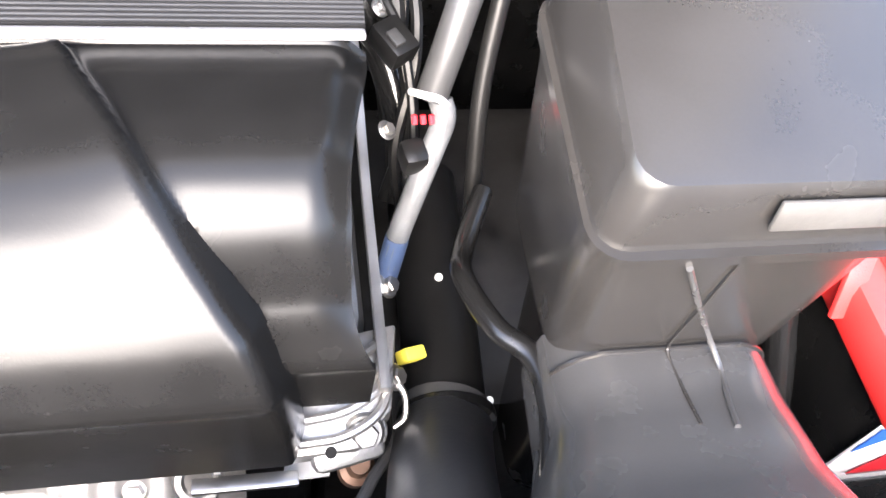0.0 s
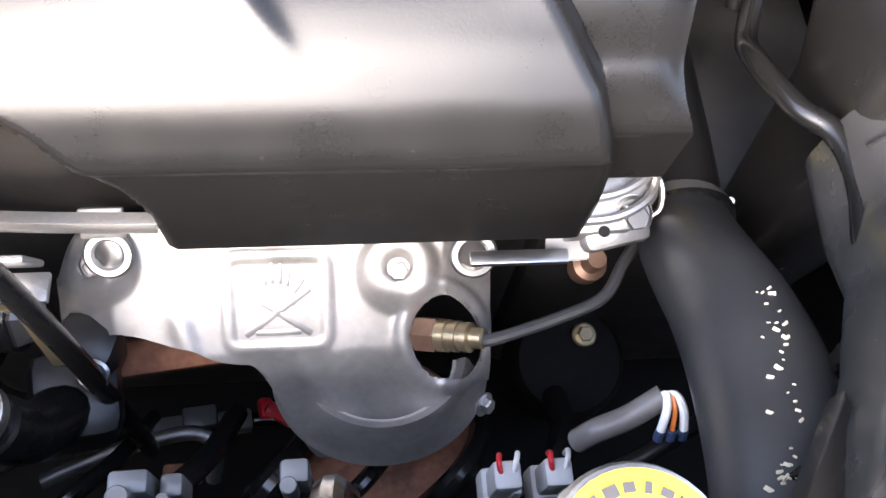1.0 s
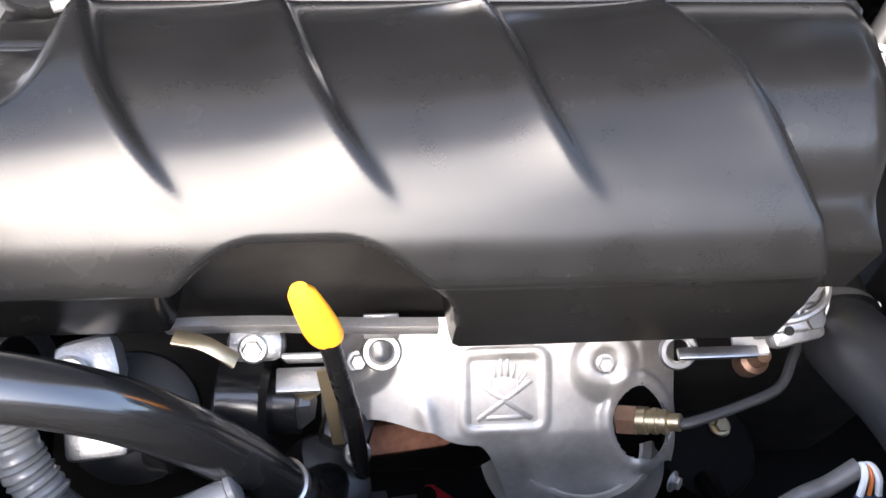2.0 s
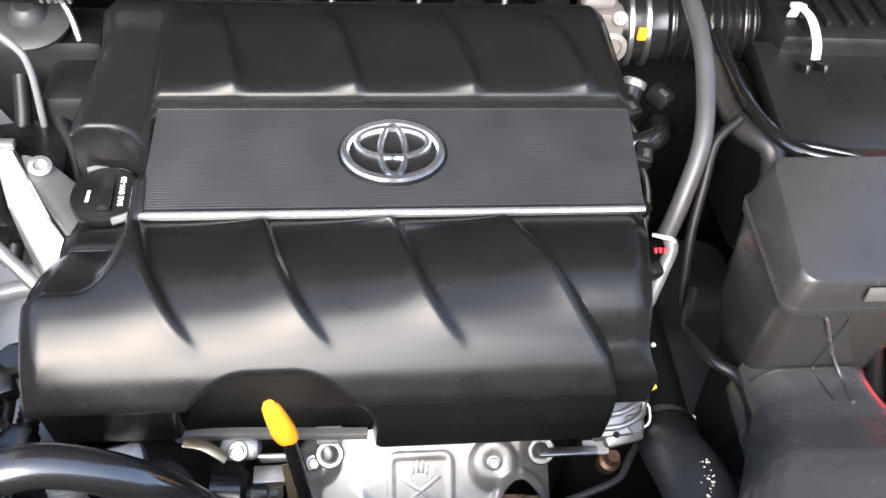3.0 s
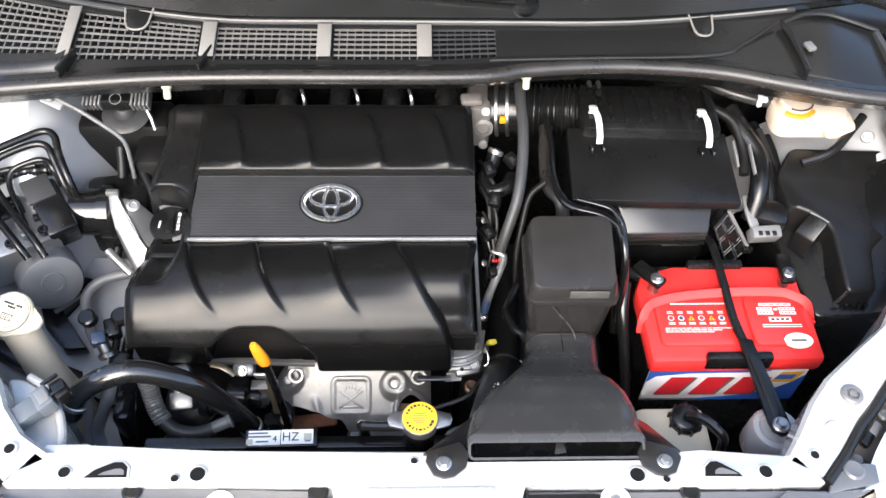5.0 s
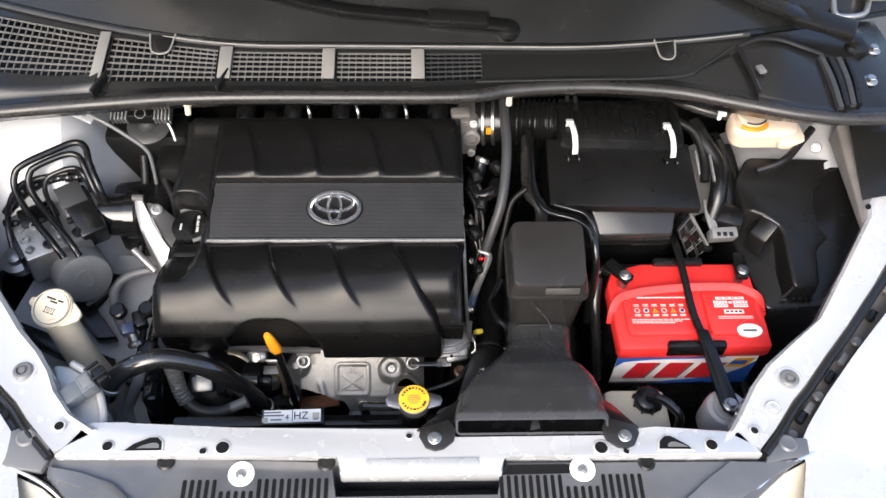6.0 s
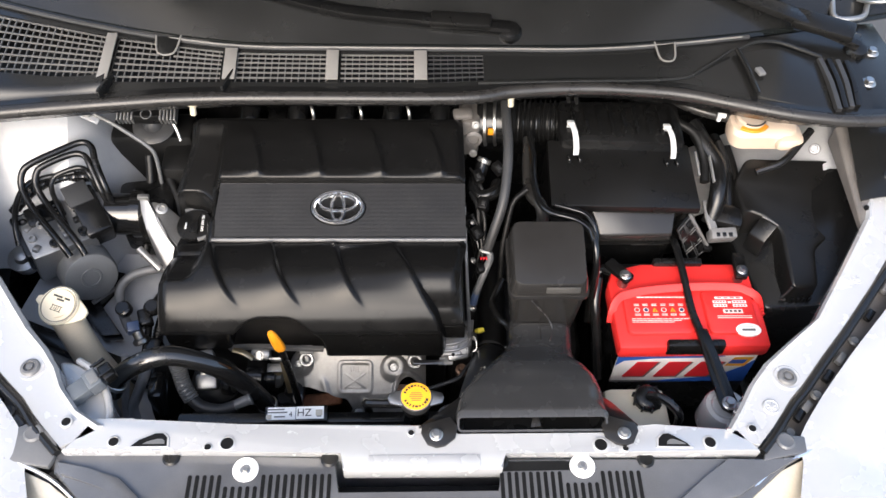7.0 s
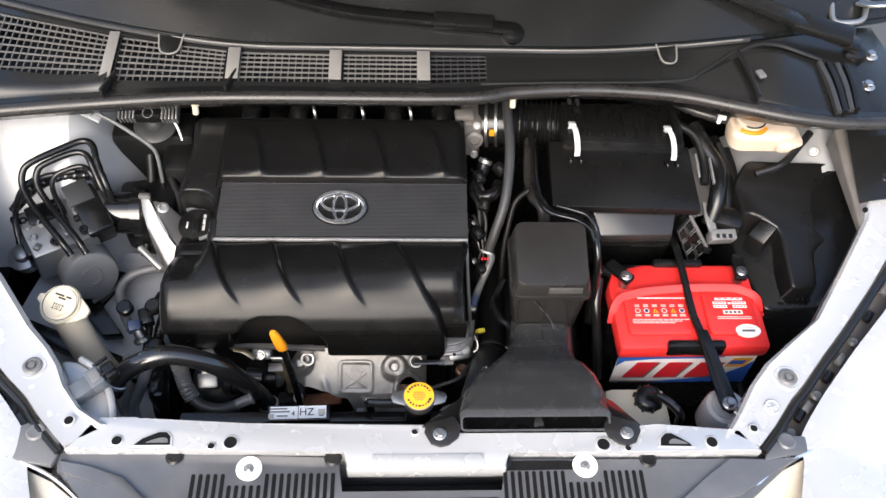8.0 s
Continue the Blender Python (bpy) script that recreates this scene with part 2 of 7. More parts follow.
def sheet(bm, nu, nv, fn, thick=0.003, keep=None):
    """A surface fn(u, v) with real thickness, laid out on a grid; keep(u, v) leaves openings in it."""
    top = [[Vector(fn(i / nu, j / nv)) for j in range(nv + 1)] for i in range(nu + 1)]
    low = []
    for i in range(nu + 1):
        row = []
        for j in range(nv + 1):
            du = top[min(i + 1, nu)][j] - top[max(i - 1, 0)][j]
            dv = top[i][min(j + 1, nv)] - top[i][max(j - 1, 0)]
            row.append(top[i][j] - du.cross(dv).normalized() * thick)
        low.append(row)
    cells = {(i, j) for i in range(nu) for j in range(nv) if keep is None or keep((i + 0.5) / nu, (j + 0.5) / nv)}
    va, vb = {}, {}

    def vert(store, src, i, j):
        if (i, j) not in store:
            store[(i, j)] = bm.verts.new(src[i][j])
        return store[(i, j)]
    for i, j in cells:
        c = ((i, j), (i + 1, j), (i + 1, j + 1), (i, j + 1))
        bm.faces.new([vert(va, top, *k) for k in c])
        bm.faces.new([vert(vb, low, *k) for k in c[::-1]])
        for k, (di, dj) in enumerate(((0, -1), (1, 0), (0, 1), (-1, 0))):
            if (i + di, j + dj) not in cells:
                p, q = c[k], c[(k + 1) % 4]
                bm.faces.new((vert(va, top, *p), vert(va, top, *q), vert(vb, low, *q), vert(vb, low, *p)))
    return bm


def rounded(w, d, r, n=5):
    """A rounded rectangle's outline about the origin."""
    out = []
    for cx, cy, a0 in ((w / 2 - r, d / 2 - r, 0), (-w / 2 + r, d / 2 - r, 90), (-w / 2 + r, -d / 2 + r, 180), (w / 2 - r, -d / 2 + r, 270)):
        for k in range(n + 1):
            a = radians(a0 + 90 * k / n)
            out.append((cx + r * math.cos(a), cy + r * math.sin(a)))
    return out


def loft(bm, rings, caps=True):
    vs = [[bm.verts.new(q) for q in ring] for ring in rings]
    n = len(vs[0])
    for a, b in zip(vs, vs[1:]):
        for j in range(n):
            bm.faces.new((a[j], a[(j + 1) % n], b[(j + 1) % n], b[j]))
    if caps:
        bm.faces.new(vs[0][::-1])
        bm.faces.new(vs[-1])
    return bm


def eased(pts, r, n=5):
    """The outline with its corners rounded."""
    out, m = [], len(pts)
    for i in range(m):
        a, b, c = Vector((*pts[i - 1], 0)), Vector((*pts[i], 0)), Vector((*pts[(i + 1) % m], 0))
        ra = min(r, (a - b).length * 0.45, (c - b).length * 0.45)
        p, q = b + (a - b).normalized() * ra, b + (c - b).normalized() * ra
        for k in range(n + 1):
            t = k / n
            w = p * (1 - t) ** 2 + b * 2 * t * (1 - t) + q * t * t
            out.append((w.x, w.y))
    return out


def moulded(bm, outline, low, top, edge=0.006, draft=0.0):
    """A moulded body: upright sides with a draft, a rounded upper edge, and a top that follows top(x, y)."""
    n = len(outline)
    area = sum(outline[i - 1][0] * outline[i][1] - outline[i][0] * outline[i - 1][1] for i in range(n))
    nrm = []
    for i in range(n):
        a, b = Vector((*outline[i - 1], 0)), Vector((*outline[(i + 1) % n], 0))
        d = (b - a).normalized()
        nrm.append(Vector((-d.y, d.x, 0)) * (1 if area > 0 else -1))
    rings = []
    for off, dz in [(-draft, None), (0.0, -edge)] + [(edge * (1 - math.cos(radians(a))), -edge * (1 - math.sin(radians(a)))) for a in (22, 45, 68, 90)]:
        ring = []
        for (x, y), w in zip(outline, nrm):
            ring.append(Vector((x, y, low if dz is None else top(x, y) + dz)) + w * off)
        rings.append(ring)
    return loft(bm, rings)


def step(a, b, x):
    t = min(1.0, max(0.0, (x - a) / (b - a)))
    return t * t * (3 - 2 * t)


def writing(text, size, m, mat, parent, name="lettering"):
    cu = bpy.data.curves.new(name, "FONT")
    cu.body, cu.size, cu.align_x, cu.align_y, cu.extrude = text, size, "CENTER", "CENTER", 0.0003
    tmp = bpy.data.objects.new("tmp", cu)
    me = bpy.data.meshes.new_from_object(tmp)
    bpy.data.objects.remove(tmp)
    me.transform(m)
    me.materials.clear()
    me.materials.append(mat)
    ob = new(name, me)
    ob.parent = parent
    if parent.type == "EMPTY":
        ob.matrix_parent_inverse = Matrix.Translation(parent.location).inverted()
    return ob


# ---- the ground and the car ----
bm = B()
bmesh.ops.create_grid(bm, x_segments=2, y_segments=2, size=600)
ground = tagged(part("ground", bm, ASPHALT), "worn dark asphalt ground under the car", "ground", kind="structure")
# Unseen wall, added so that the cover's front face reflects something dark.
bm = B()
rbox(bm, (0, -6.0, 0.95), (16.0, 0.2, 1.9), 0.01)
tagged(part("wall_unseen", bm, PLASTER), "unseen plain grey wall added in front to darken low reflections", "wall", kind="structure")

car = thing("car", (0, 0.6, 0), "silver-white van with its bonnet open over the engine bay", "car")

# front cross member: a pressed channel with a lower step in front
bm = B()
bar = [(-0.475, -0.015), (-0.10, -0.019), (-0.099, -0.046), (0.115, -0.047), (0.117, -0.022), (0.47, -0.026),
       (0.445, 0.008), (0.330, 0.016), (0.278, 0.014), (0.270, 0.001), (0.054, 0.001), (0.046, 0.018), (-0.24, 0.0215), (-0.382, 0.027), (-0.385, 0.033), (-0.436, 0.033), (-0.446, 0.020)]
prism(bm, bar, 0.925, 0.955, bev=0.003)
cross = part("cross_member", bm, PAINT, car, "silver-white painted front cross member")
bm = B()
rbox(bm, (0.010, -0.034, 0.9555), (0.150, 0.016, 0.002), 0.0008)
part("embossed_plate", bm, PAINT, cross)
bm = B()
rbox(bm, (0, -0.012, 0.86), (0.84, 0.012, 0.132), 0.004)
part("inner_web", bm, PAINT_IN, car)
# holes and fixings along the cross member; black pieces stand for the shade inside
for x, y, r in ((-0.406, -0.003, 0.0065), (-0.255, -0.007, 0.0085), (-0.280, -0.012, 0.0045), (0.250, -0.014, 0.0085), (0.283, -0.020, 0.004), (0.401, -0.012, 0.0075), (0.008 - 0.016, 0.006, 0.004)):
    bm = B()
    lathe(bm, [(r * 1.35, 0), (r * 1.4, 0.001), (r * 1.05, 0.0022), (r, 0.0004)], (x, y, 0.9548), (0, 0, 1), 20)
    h = part("hole_rim", bm, PAINT, cross)
    bm = B()
    lathe(bm, [(r, 0), (r, 0.0006)], (x, y, 0.9555), (0, 0, 1), 20)
    part("hole", bm, SHADOW_TRAY, h)
for out in (((-0.382, -0.010), (-0.372, -0.001), (-0.352, 0.008), (-0.342, 0.008), (-0.336, 0.002), (-0.335, -0.010)),
            ((0.329, -0.017), (0.331, -0.006), (0.338, 0.0005), (0.346, 0.001), (0.356, -0.005), (0.368, -0.013), (0.372, -0.018))):
    cx, cy = sum(p[0] for p in out) / len(out), sum(p[1] for p in out) / len(out)
    bm = B()
    loft(bm, [[(cx + (px - cx) * k, cy + (py - cy) * k, z) for px, py in out] for k, z in ((1.22, 0.9548), (1.16, 0.9568), (1.04, 0.9570), (1.0, 0.9558))])
    s = part("slot_rim", bm, PAINT, cross)
    bm = B()
    prism(bm, [(cx + (px - cx) * 1.01, cy + (py - cy) * 1.01) for px, py in out], 0.9555, 0.9572)
    s = part("slot", bm, SHADOW_TRAY, s)
    bm = B()
    prism(bm, [(cx + (px - cx) * 0.62 + 0.004, cy + (py - cy) * 0.4 - 0.003) for px, py in out], 0.9570, 0.9578)
    part("inner_panel_glimpse", bm, PLASTIC_GREY, s)

# side rails and wings, one on each side
for sx in (-1, 1):
    bm = B()
    inner = [(0.428, 0.006), (0.447, 0.031), (0.475, 0.073), (0.505, 0.107), (0.556, 0.147), (0.599, 0.179), (0.665, 0.270), (0.733, 0.366), (0.757, 0.430), (0.762, 0.70)]
    outer = [(0.468, -0.018), (0.495, 0.010), (0.530, 0.052), (0.553, 0.074), (0.596, 0.121), (0.640, 0.167), (0.704, 0.239), (0.770, 0.320), (0.815, 0.420), (0.86, 0.70)]
    if sx < 0:
        inner = [(0.425, 0.020), (0.462, 0.043), (0.492, 0.080), (0.506, 0.110), (0.526, 0.138), (0.557, 0.170), (0.621, 0.255), (0.700, 0.345), (0.765, 0.430), (0.80, 0.70)]
        outer = [(0.475, -0.010), (0.500, 0.015), (0.520, 0.036), (0.541, 0.062), (0.577, 0.095), (0.610, 0.130), (0.680, 0.215), (0.760, 0.310), (0.830, 0.420), (0.87, 0.70)]
    zt = [0.955, 0.955, 0.956, 0.958, 0.961, 0.964, 0.970, 0.978, 0.985, 1.0]
    rings = []
    for (xi, yi), (xo, yo), z in zip(inner, outer, zt):
        a, b = Vector((sx * xi, yi, z)), Vector((sx * xo, yo, z))
        rings.append([a + Vector((0, 0, -0.06 if sx < 0 or a.y < 0.20 else -0.022)), a + Vector((0, 0, 0.003)), a.lerp(b, 0.09) + Vector((0, 0, 0.008)), a.lerp(b, 0.2) + Vector((0, 0, 0.000)),
                      a.lerp(b, 0.78), b + Vector((0, 0, 0.002)), b + Vector((0, 0, -0.03)), b + Vector((0, 0, -0.035)), a.lerp(b, 0.5) + Vector((0, 0, -0.06))])
    fine = []
    for k in range(len(rings) - 1):
        for q in range(5):
            fine.append([p.lerp(r, q / 5) for p, r in zip(rings[k], rings[k + 1])])
    loft(bm, fine + [rings[-1]])
    rail = part("wing_rail", bm, PAINT, car, "silver-white painted side rail with bolts and holes")
    BOSSES = ((0.534, 0.086, 0.016), (0.499, 0.040, 0.009), (0.686, 0.253, 0.008), (0.716, 0.288, 0.012)) if sx > 0 else ((0.544, 0.109, 0.016), (0.600, 0.180, 0.008))
    for x, y, r in BOSSES:
        z = 0.957 + 0.016 * step(0.06, 0.36, y)
        bm = B()
        lathe(bm, [(r * 1.35, -0.001), (r * 1.25, 0.0012), (r * 1.12, 0.0020), (r * 0.98, 0.0012), (r * 0.6, 0.0012)], (sx * x, y, z), (0, 0, 1), 28)
        h = part("boss", bm, PAINT, rail)
        bm = B()
        if r > 0.013:
            lathe(bm, [(r * 0.86, 0.0008), (r * 0.86, 0.003), (r * 0.72, 0.0055), (r * 0.52, 0.006), (r * 0.50, 0.003), (r * 0.30, 0.003), (r * 0.28, 0.006), (r * 0.20, 0.0062)], (sx * x, y, z), (0, 0, 1), 24)
            part("plug", bm, PLASTIC_GREY, h, "grey rubber plug")
        else:
            for k in range(3):
                a = radians(20 + 60 * k)
                rbox(bm, (sx * x, y, z + 0.0014), (r * 1.5, r * 0.22, 0.0014), 0.0004, (0, 0, math.degrees(a)))
            part("stamped_star", bm, PAINT, h)
    # Black discs stand for the shade inside these holes.
    HOLES = ((0.742, 0.323, 0.0075), (0.766, 0.356, 0.0048), (0.464, 0.007, 0.0050)) if sx > 0 else ((0.475, 0.026, 0.0060),)
    for x, y, r in HOLES:
        z = 0.9572 + 0.016 * step(0.06, 0.36, y)
        bm = B()
        lathe(bm, [(r * 1.5, -0.001), (r * 1.4, 0.0012), (r * 1.05, 0.0016), (r, 0.0006)], (sx * x, y, z), (0, 0, 1), 24)
        h = part("hole_rim", bm, PAINT, rail)
        bm = B()
        lathe(bm, [(r, 0), (r, 0.0012)], (sx * x, y, z), (0, 0, 1), 20)
        part("hole", bm, SHADOW_TRAY, h)
    # black gap with weather strip
    bm = B()
    tube(bm, [(sx * (o[0] + 0.007), o[1] - 0.005, z - 0.010) for o, z in zip(outer, zt)], 0.0060, 10, 6)
    part("gap_strip", bm, RUBBER, car)
    for k in range(9):
        f = (k + 0.4) / 9 * 5.5 + 1.2
        i = min(int(f), len(outer) - 2)
        q = f - i
        x, y = outer[i][0] * (1 - q) + outer[i + 1][0] * q, outer[i][1] * (1 - q) + outer[i + 1][1] * q
        bm = B()
        if k % 3:
            rbox(bm, (sx * (x + 0.019), y - 0.013, zt[i] - 0.028), (0.012, 0.022, 0.010), 0.003, (0, 8 * sx, sx * -42))
        else:
            lathe(bm, [(0.008, 0), (0.009, 0.003), (0.006, 0.006), (0.003, 0.005)], (sx * (x + 0.020), y - 0.014, zt[i] - 0.032), (0, 0, 1), 16)
        part("gap_clip", bm, (MOTOR, PLASTIC_DARK, PLASTIC_GREY)[k % 3], car)
    bm = B()

    def flange(u, v):
        k = u * (len(outer) - 1)
        i = min(int(k), len(outer) - 2)
        f = k - i
        x = outer[i][0] * (1 - f) + outer[i + 1][0] * f
        y = outer[i][1] * (1 - f) + outer[i + 1][1] * f
        return (sx * (x - 0.004 + 0.045 * v), y - 0.030 * v, zt[i] * (1 - f) + zt[i + 1] * f - 0.036 - 0.010 * v)
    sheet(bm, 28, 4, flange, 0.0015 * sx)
    # The grey-brown stands for the shade in this gap.
    part("wing_flange", bm, GREY_AND_SHADE, car)
    # wing panel, rolling off outwards
    WING = [(0.495, -0.130), (0.529, -0.036), (0.530, -0.006), (0.548, 0.020), (0.584, 0.063), (0.615, 0.096), (0.646, 0.129), (0.737, 0.219), (0.85, 0.38), (0.90, 0.70)]
    if sx < 0:
        WING = [(x - 0.010, y) for x, y in WING]

    def wing(u, v):
        k = u * (len(WING) - 1)
        i = min(int(k), len(WING) - 2)
        f = k - i
        x = WING[i][0] * (1 - f) + WING[i + 1][0] * f
        y = WING[i][1] * (1 - f) + WING[i + 1][1] * f
        z = zt[i] * (1 - f) + zt[i + 1] * f
        d = v * 0.42
        return (sx * (x + d * 0.72), y - d * 0.30 * (1 - u), z - 0.012 + 0.010 * math.sin(min(1, v * 6) * math.pi / 2) - 0.55 * d * d - 0.10 * d)
    bm = B()
    sheet(bm, 28, 14, wing, 0.0012 * sx)
    part("wing", bm, PAINT, car, "smooth silver-white front wing")
    # inner apron and strut tower

    def apron(u, v):
        k = u * (len(inner) - 1)
        i = min(int(k), len(inner) - 2)
        f = k - i
        x = inner[i][0] * (1 - f) + inner[i + 1][0] * f
        y = inner[i][1] * (1 - f) + inner[i + 1][1] * f
        return (sx * (x + 0.012), y - 0.006, 0.93 + 0.04 * u - 0.42 * v)
    bm = B()
    sheet(bm, 24, 16, apron, 0.002 * sx)
    part("inner_apron", bm, PAINT_IN, car, "light silver inner wing panel")
    bm = B()

    def tower(u, v):
        x, y = (0.500 if sx < 0 else 0.47) + (0.346 if sx < 0 else 0.34) * u, 0.67 - (0.27 if sx < 0 else 0.15) * v
        z = 0.958 - 0.64 * max(0.0, 0.74 - x) - 0.3 * max(0.0, 0.60 - y) if sx > 0 else 0.990 - 1.2 * max(0.0, 0.60 - y) ** 1.15 - 4.2 * max(0.0, 0.60 - x) ** 1.35
        return (sx * x, y, z - 0.006 * math.exp(-((x - 0.66) / 0.02) ** 2))
    sheet(bm, 24, 20, tower, 0.002 * sx)
    part("strut_tower", bm, PAINT_IN, car, "smooth silver panel over the strut tower")

# bulkhead, with a black floor, sides and front added to keep the bay dark
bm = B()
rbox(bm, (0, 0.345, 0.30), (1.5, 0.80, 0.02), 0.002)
part("dark_floor", bm, SHADOW_TRAY, car)
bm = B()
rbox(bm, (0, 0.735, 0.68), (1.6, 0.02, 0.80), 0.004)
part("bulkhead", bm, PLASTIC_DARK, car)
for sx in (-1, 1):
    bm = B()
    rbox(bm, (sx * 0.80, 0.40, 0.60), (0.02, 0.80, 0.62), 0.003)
    part("dark_side", bm, SHADOW_TRAY, car)
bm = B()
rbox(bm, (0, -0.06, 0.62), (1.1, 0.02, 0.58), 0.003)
part("dark_front", bm, SHADOW_TRAY, car)

# unseen bumper, added to shut light out of the bay below the lamps
bm = B()


def bumper(u, v):
    a = (u - 0.5) * 2
    return (0.90 * math.copysign(abs(a) ** 0.8, a), -0.30 + 0.62 * abs(a) ** 2.6 + 0.05 * (v - 0.4) ** 2, 0.46 + 0.375 * v)


sheet(bm, 32, 8, bumper, 0.004)
part("bumper", bm, PAINT, car, "unseen silver-white front bumper added to keep light out")

# painted rail low beside the drive belt
bm = B()
prism(bm, [(-0.64, 0.10), (-0.445, 0.10), (-0.445, 0.34), (-0.64, 0.34)], 0.58, [0.74, 0.655, 0.655, 0.74], bev=0.012)
part("side_rail", bm, PAINT_IN, car, "dusty painted side rail")

# bonnet, held open above
bm = B()


def bonnet(u, v):
    a = radians(55)
    return ((u - 0.5) * 1.42 * (1 - 0.12 * v), 0.82 - 1.02 * v * math.cos(a) + 0.02 * math.sin(u * math.pi), 1.15 + 1.02 * v * math.sin(a))


sheet(bm, 12, 10, bonnet, 0.02)
bonnet_part = part("bonnet", bm, PAINT_IN, car, "open silver-white bonnet seen from below")
bm = B()
sheet(bm, 12, 10, lambda u, v: Vector(bonnet(0.14 + 0.72 * u, 0.10 + 0.72 * v)) + Vector((0, -0.03, -0.022)), 0.008)
part("lining", bm, LINING, bonnet_part, "black felt lining")

# grille cover in front of the cross member
bm = B()
rim = [(-0.488, -0.006), (-0.108, -0.022), (-0.108, -0.075), (0.112, -0.075), (0.114, -0.025), (0.48, -0.030), (0.528, -0.024), (0.440, -0.090), (0.36, -0.17), (-0.36, -0.17), (-0.41, -0.10), (-0.482, -0.040)]
prism(bm, rim, 0.915, 0.940, bev=0.004)
cover = tagged(part("grille_cover", bm, PANEL), "dusty black plastic grille cover with vent slots, greyed for reflected sky", "trim panel")
# Vent slots: black strips laid on for the shade in them.
for x0, x1 in ((-0.306, -0.112), (0.109, 0.304)):
    n = 20
    for i in range(n):
        x = x0 + (x1 - x0) * (i + 0.5) / n
        long = 0.070 if abs(x - (-0.229)) > 0.024 and abs(x - 0.224) > 0.024 else 0.054
        bm = B()
        prism(bm, [(x + px, -0.080 + (0.070 - long) * -0.5 + py) for px, py in rounded(0.0052, long, 0.0025, 3)], 0.937, 0.9408)
        part("vent_slot", bm, SHADOW_TRAY, cover)
for x in (-0.229, 0.224):
    bm = B()
    lathe(bm, [(0.0165, 0), (0.0175, 0.002), (0.0165, 0.004), (0.008, 0.004), (0.007, 0.002)], (x, -0.038, 0.939), (0, 0, 1), 28)
    w = part("washer", bm, WHITE, cover, "white plastic washer")
    bm = B()
    bolt(bm, (x, -0.038, 0.941), r=0.0045)
    part("bolt", bm, STEEL, w)
for x, y in ((-0.330, -0.020), (-0.118, -0.024), (0.112, -0.030), (0.312, -0.030)):
    bm = B()
    lathe(bm, [(0.011, 0), (0.012, 0.002), (0.009, 0.004), (0.005, 0.003)], (x, y, 0.9395), (0, 0, 1), 20)
    part("push_clip", bm, PLASTIC_MATT, cover)
for pts, mat in ((((-0.551, -0.024), (-0.556, 0.018), (-0.521, 0.035), (-0.485, 0.003), (-0.483, -0.020), (-0.488, -0.034)), PLASTIC_GREY),
                 (((0.472, -0.036), (0.492, 0.004), (0.540, 0.000), (0.537, -0.024)), PANEL)):
    bm = B()
    prism(bm, list(pts), 0.936, 0.9475, bev=0.003)
    trim_p = part("corner_trim", bm, mat, cover, "grey plastic corner trim")
    cx, cy = (-0.519, 0.014) if pts[0][0] < 0 else (0.510, -0.008)
    bm = B()
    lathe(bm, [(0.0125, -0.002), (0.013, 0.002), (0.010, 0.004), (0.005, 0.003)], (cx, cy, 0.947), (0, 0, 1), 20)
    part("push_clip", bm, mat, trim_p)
# Flat black strip that stands for a recess in shade.
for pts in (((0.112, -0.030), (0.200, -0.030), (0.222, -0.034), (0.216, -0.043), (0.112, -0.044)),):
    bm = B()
    prism(bm, list(pts), 0.936, 0.9407)
    part("recess", bm, SHADOW_TRAY, cover)
for pts in (((-0.480, -0.024), (-0.436, -0.035), (-0.392, -0.049), (-0.335, -0.100), (-0.375, -0.100), (-0.408, -0.062), (-0.470, -0.044)),
            ((0.425, -0.030), (0.472, -0.036), (0.535, -0.026), (0.470, -0.058), (0.432, -0.082), (0.350, -0.105), (0.330, -0.100), (0.392, -0.054))):
    bm = B()
    prism(bm, list(pts), 0.934, 0.9455, bev=0.002)
    part("diagonal_blade", bm, PANEL, cover)
bm = B()
rbox(bm, (0.002, -0.10, 0.930), (0.215, 0.05, 0.02), 0.006)
part("latch_panel", bm, PLASTIC_MATT, cover)
bm = B()
rbox(bm, (0.0, -0.115, 0.942), (0.20, 0.006, 0.003), 0.001)
part("latch_edge", bm, PLASTIC_GREY, cover)
for sx in (-1, 1):
    lamp = thing("headlight", (sx * 0.56, -0.10, 0.85), "clear headlight unit under the bonnet's front edge", "headlight", "headlights")
    bm = B()
    prism(bm, [(sx * 0.39, -0.14), (sx * 0.435, -0.070), (sx * 0.50, -0.030), (sx * 0.545, -0.012), (sx * 0.535, -0.10), (sx * 0.51, -0.20), (sx * 0.42, -0.21)][::sx], 0.84, [0.895, 0.922, 0.930, 0.932, 0.90, 0.85, 0.86][::sx], bev=0.006)
    part("housing", bm, PLASTIC_DARK, lamp)
    bm = B()
    prism(bm, [(sx * 0.40, -0.16), (sx * 0.444, -0.080), (sx * 0.486, -0.050), (sx * 0.548, -0.022), (sx * 0.540, -0.06), (sx * 0.52, -0.20), (sx * 0.42, -0.22)][::sx], 0.85, [0.900, 0.925, 0.934, 0.938, 0.925, 0.86, 0.865][::sx], bev=0.004)
    part("lens", bm, LENS, lamp)
    bm = B()
    tube(bm, [(sx * 0.425, -0.098, 0.930), (sx * 0.448, -0.074, 0.936), (sx * 0.486, -0.046, 0.941), (sx * 0.546, -0.019, 0.944)], 0.003, 8, 6)
    part("chrome_trim", bm, CHROME, lamp)
    bm = B()
    rbox(bm, (sx * 0.455, -0.100, 0.915), (0.03, 0.02, 0.02), 0.008, (20, 0, 0))
    part("indicator", bm, INK_RED, lamp)

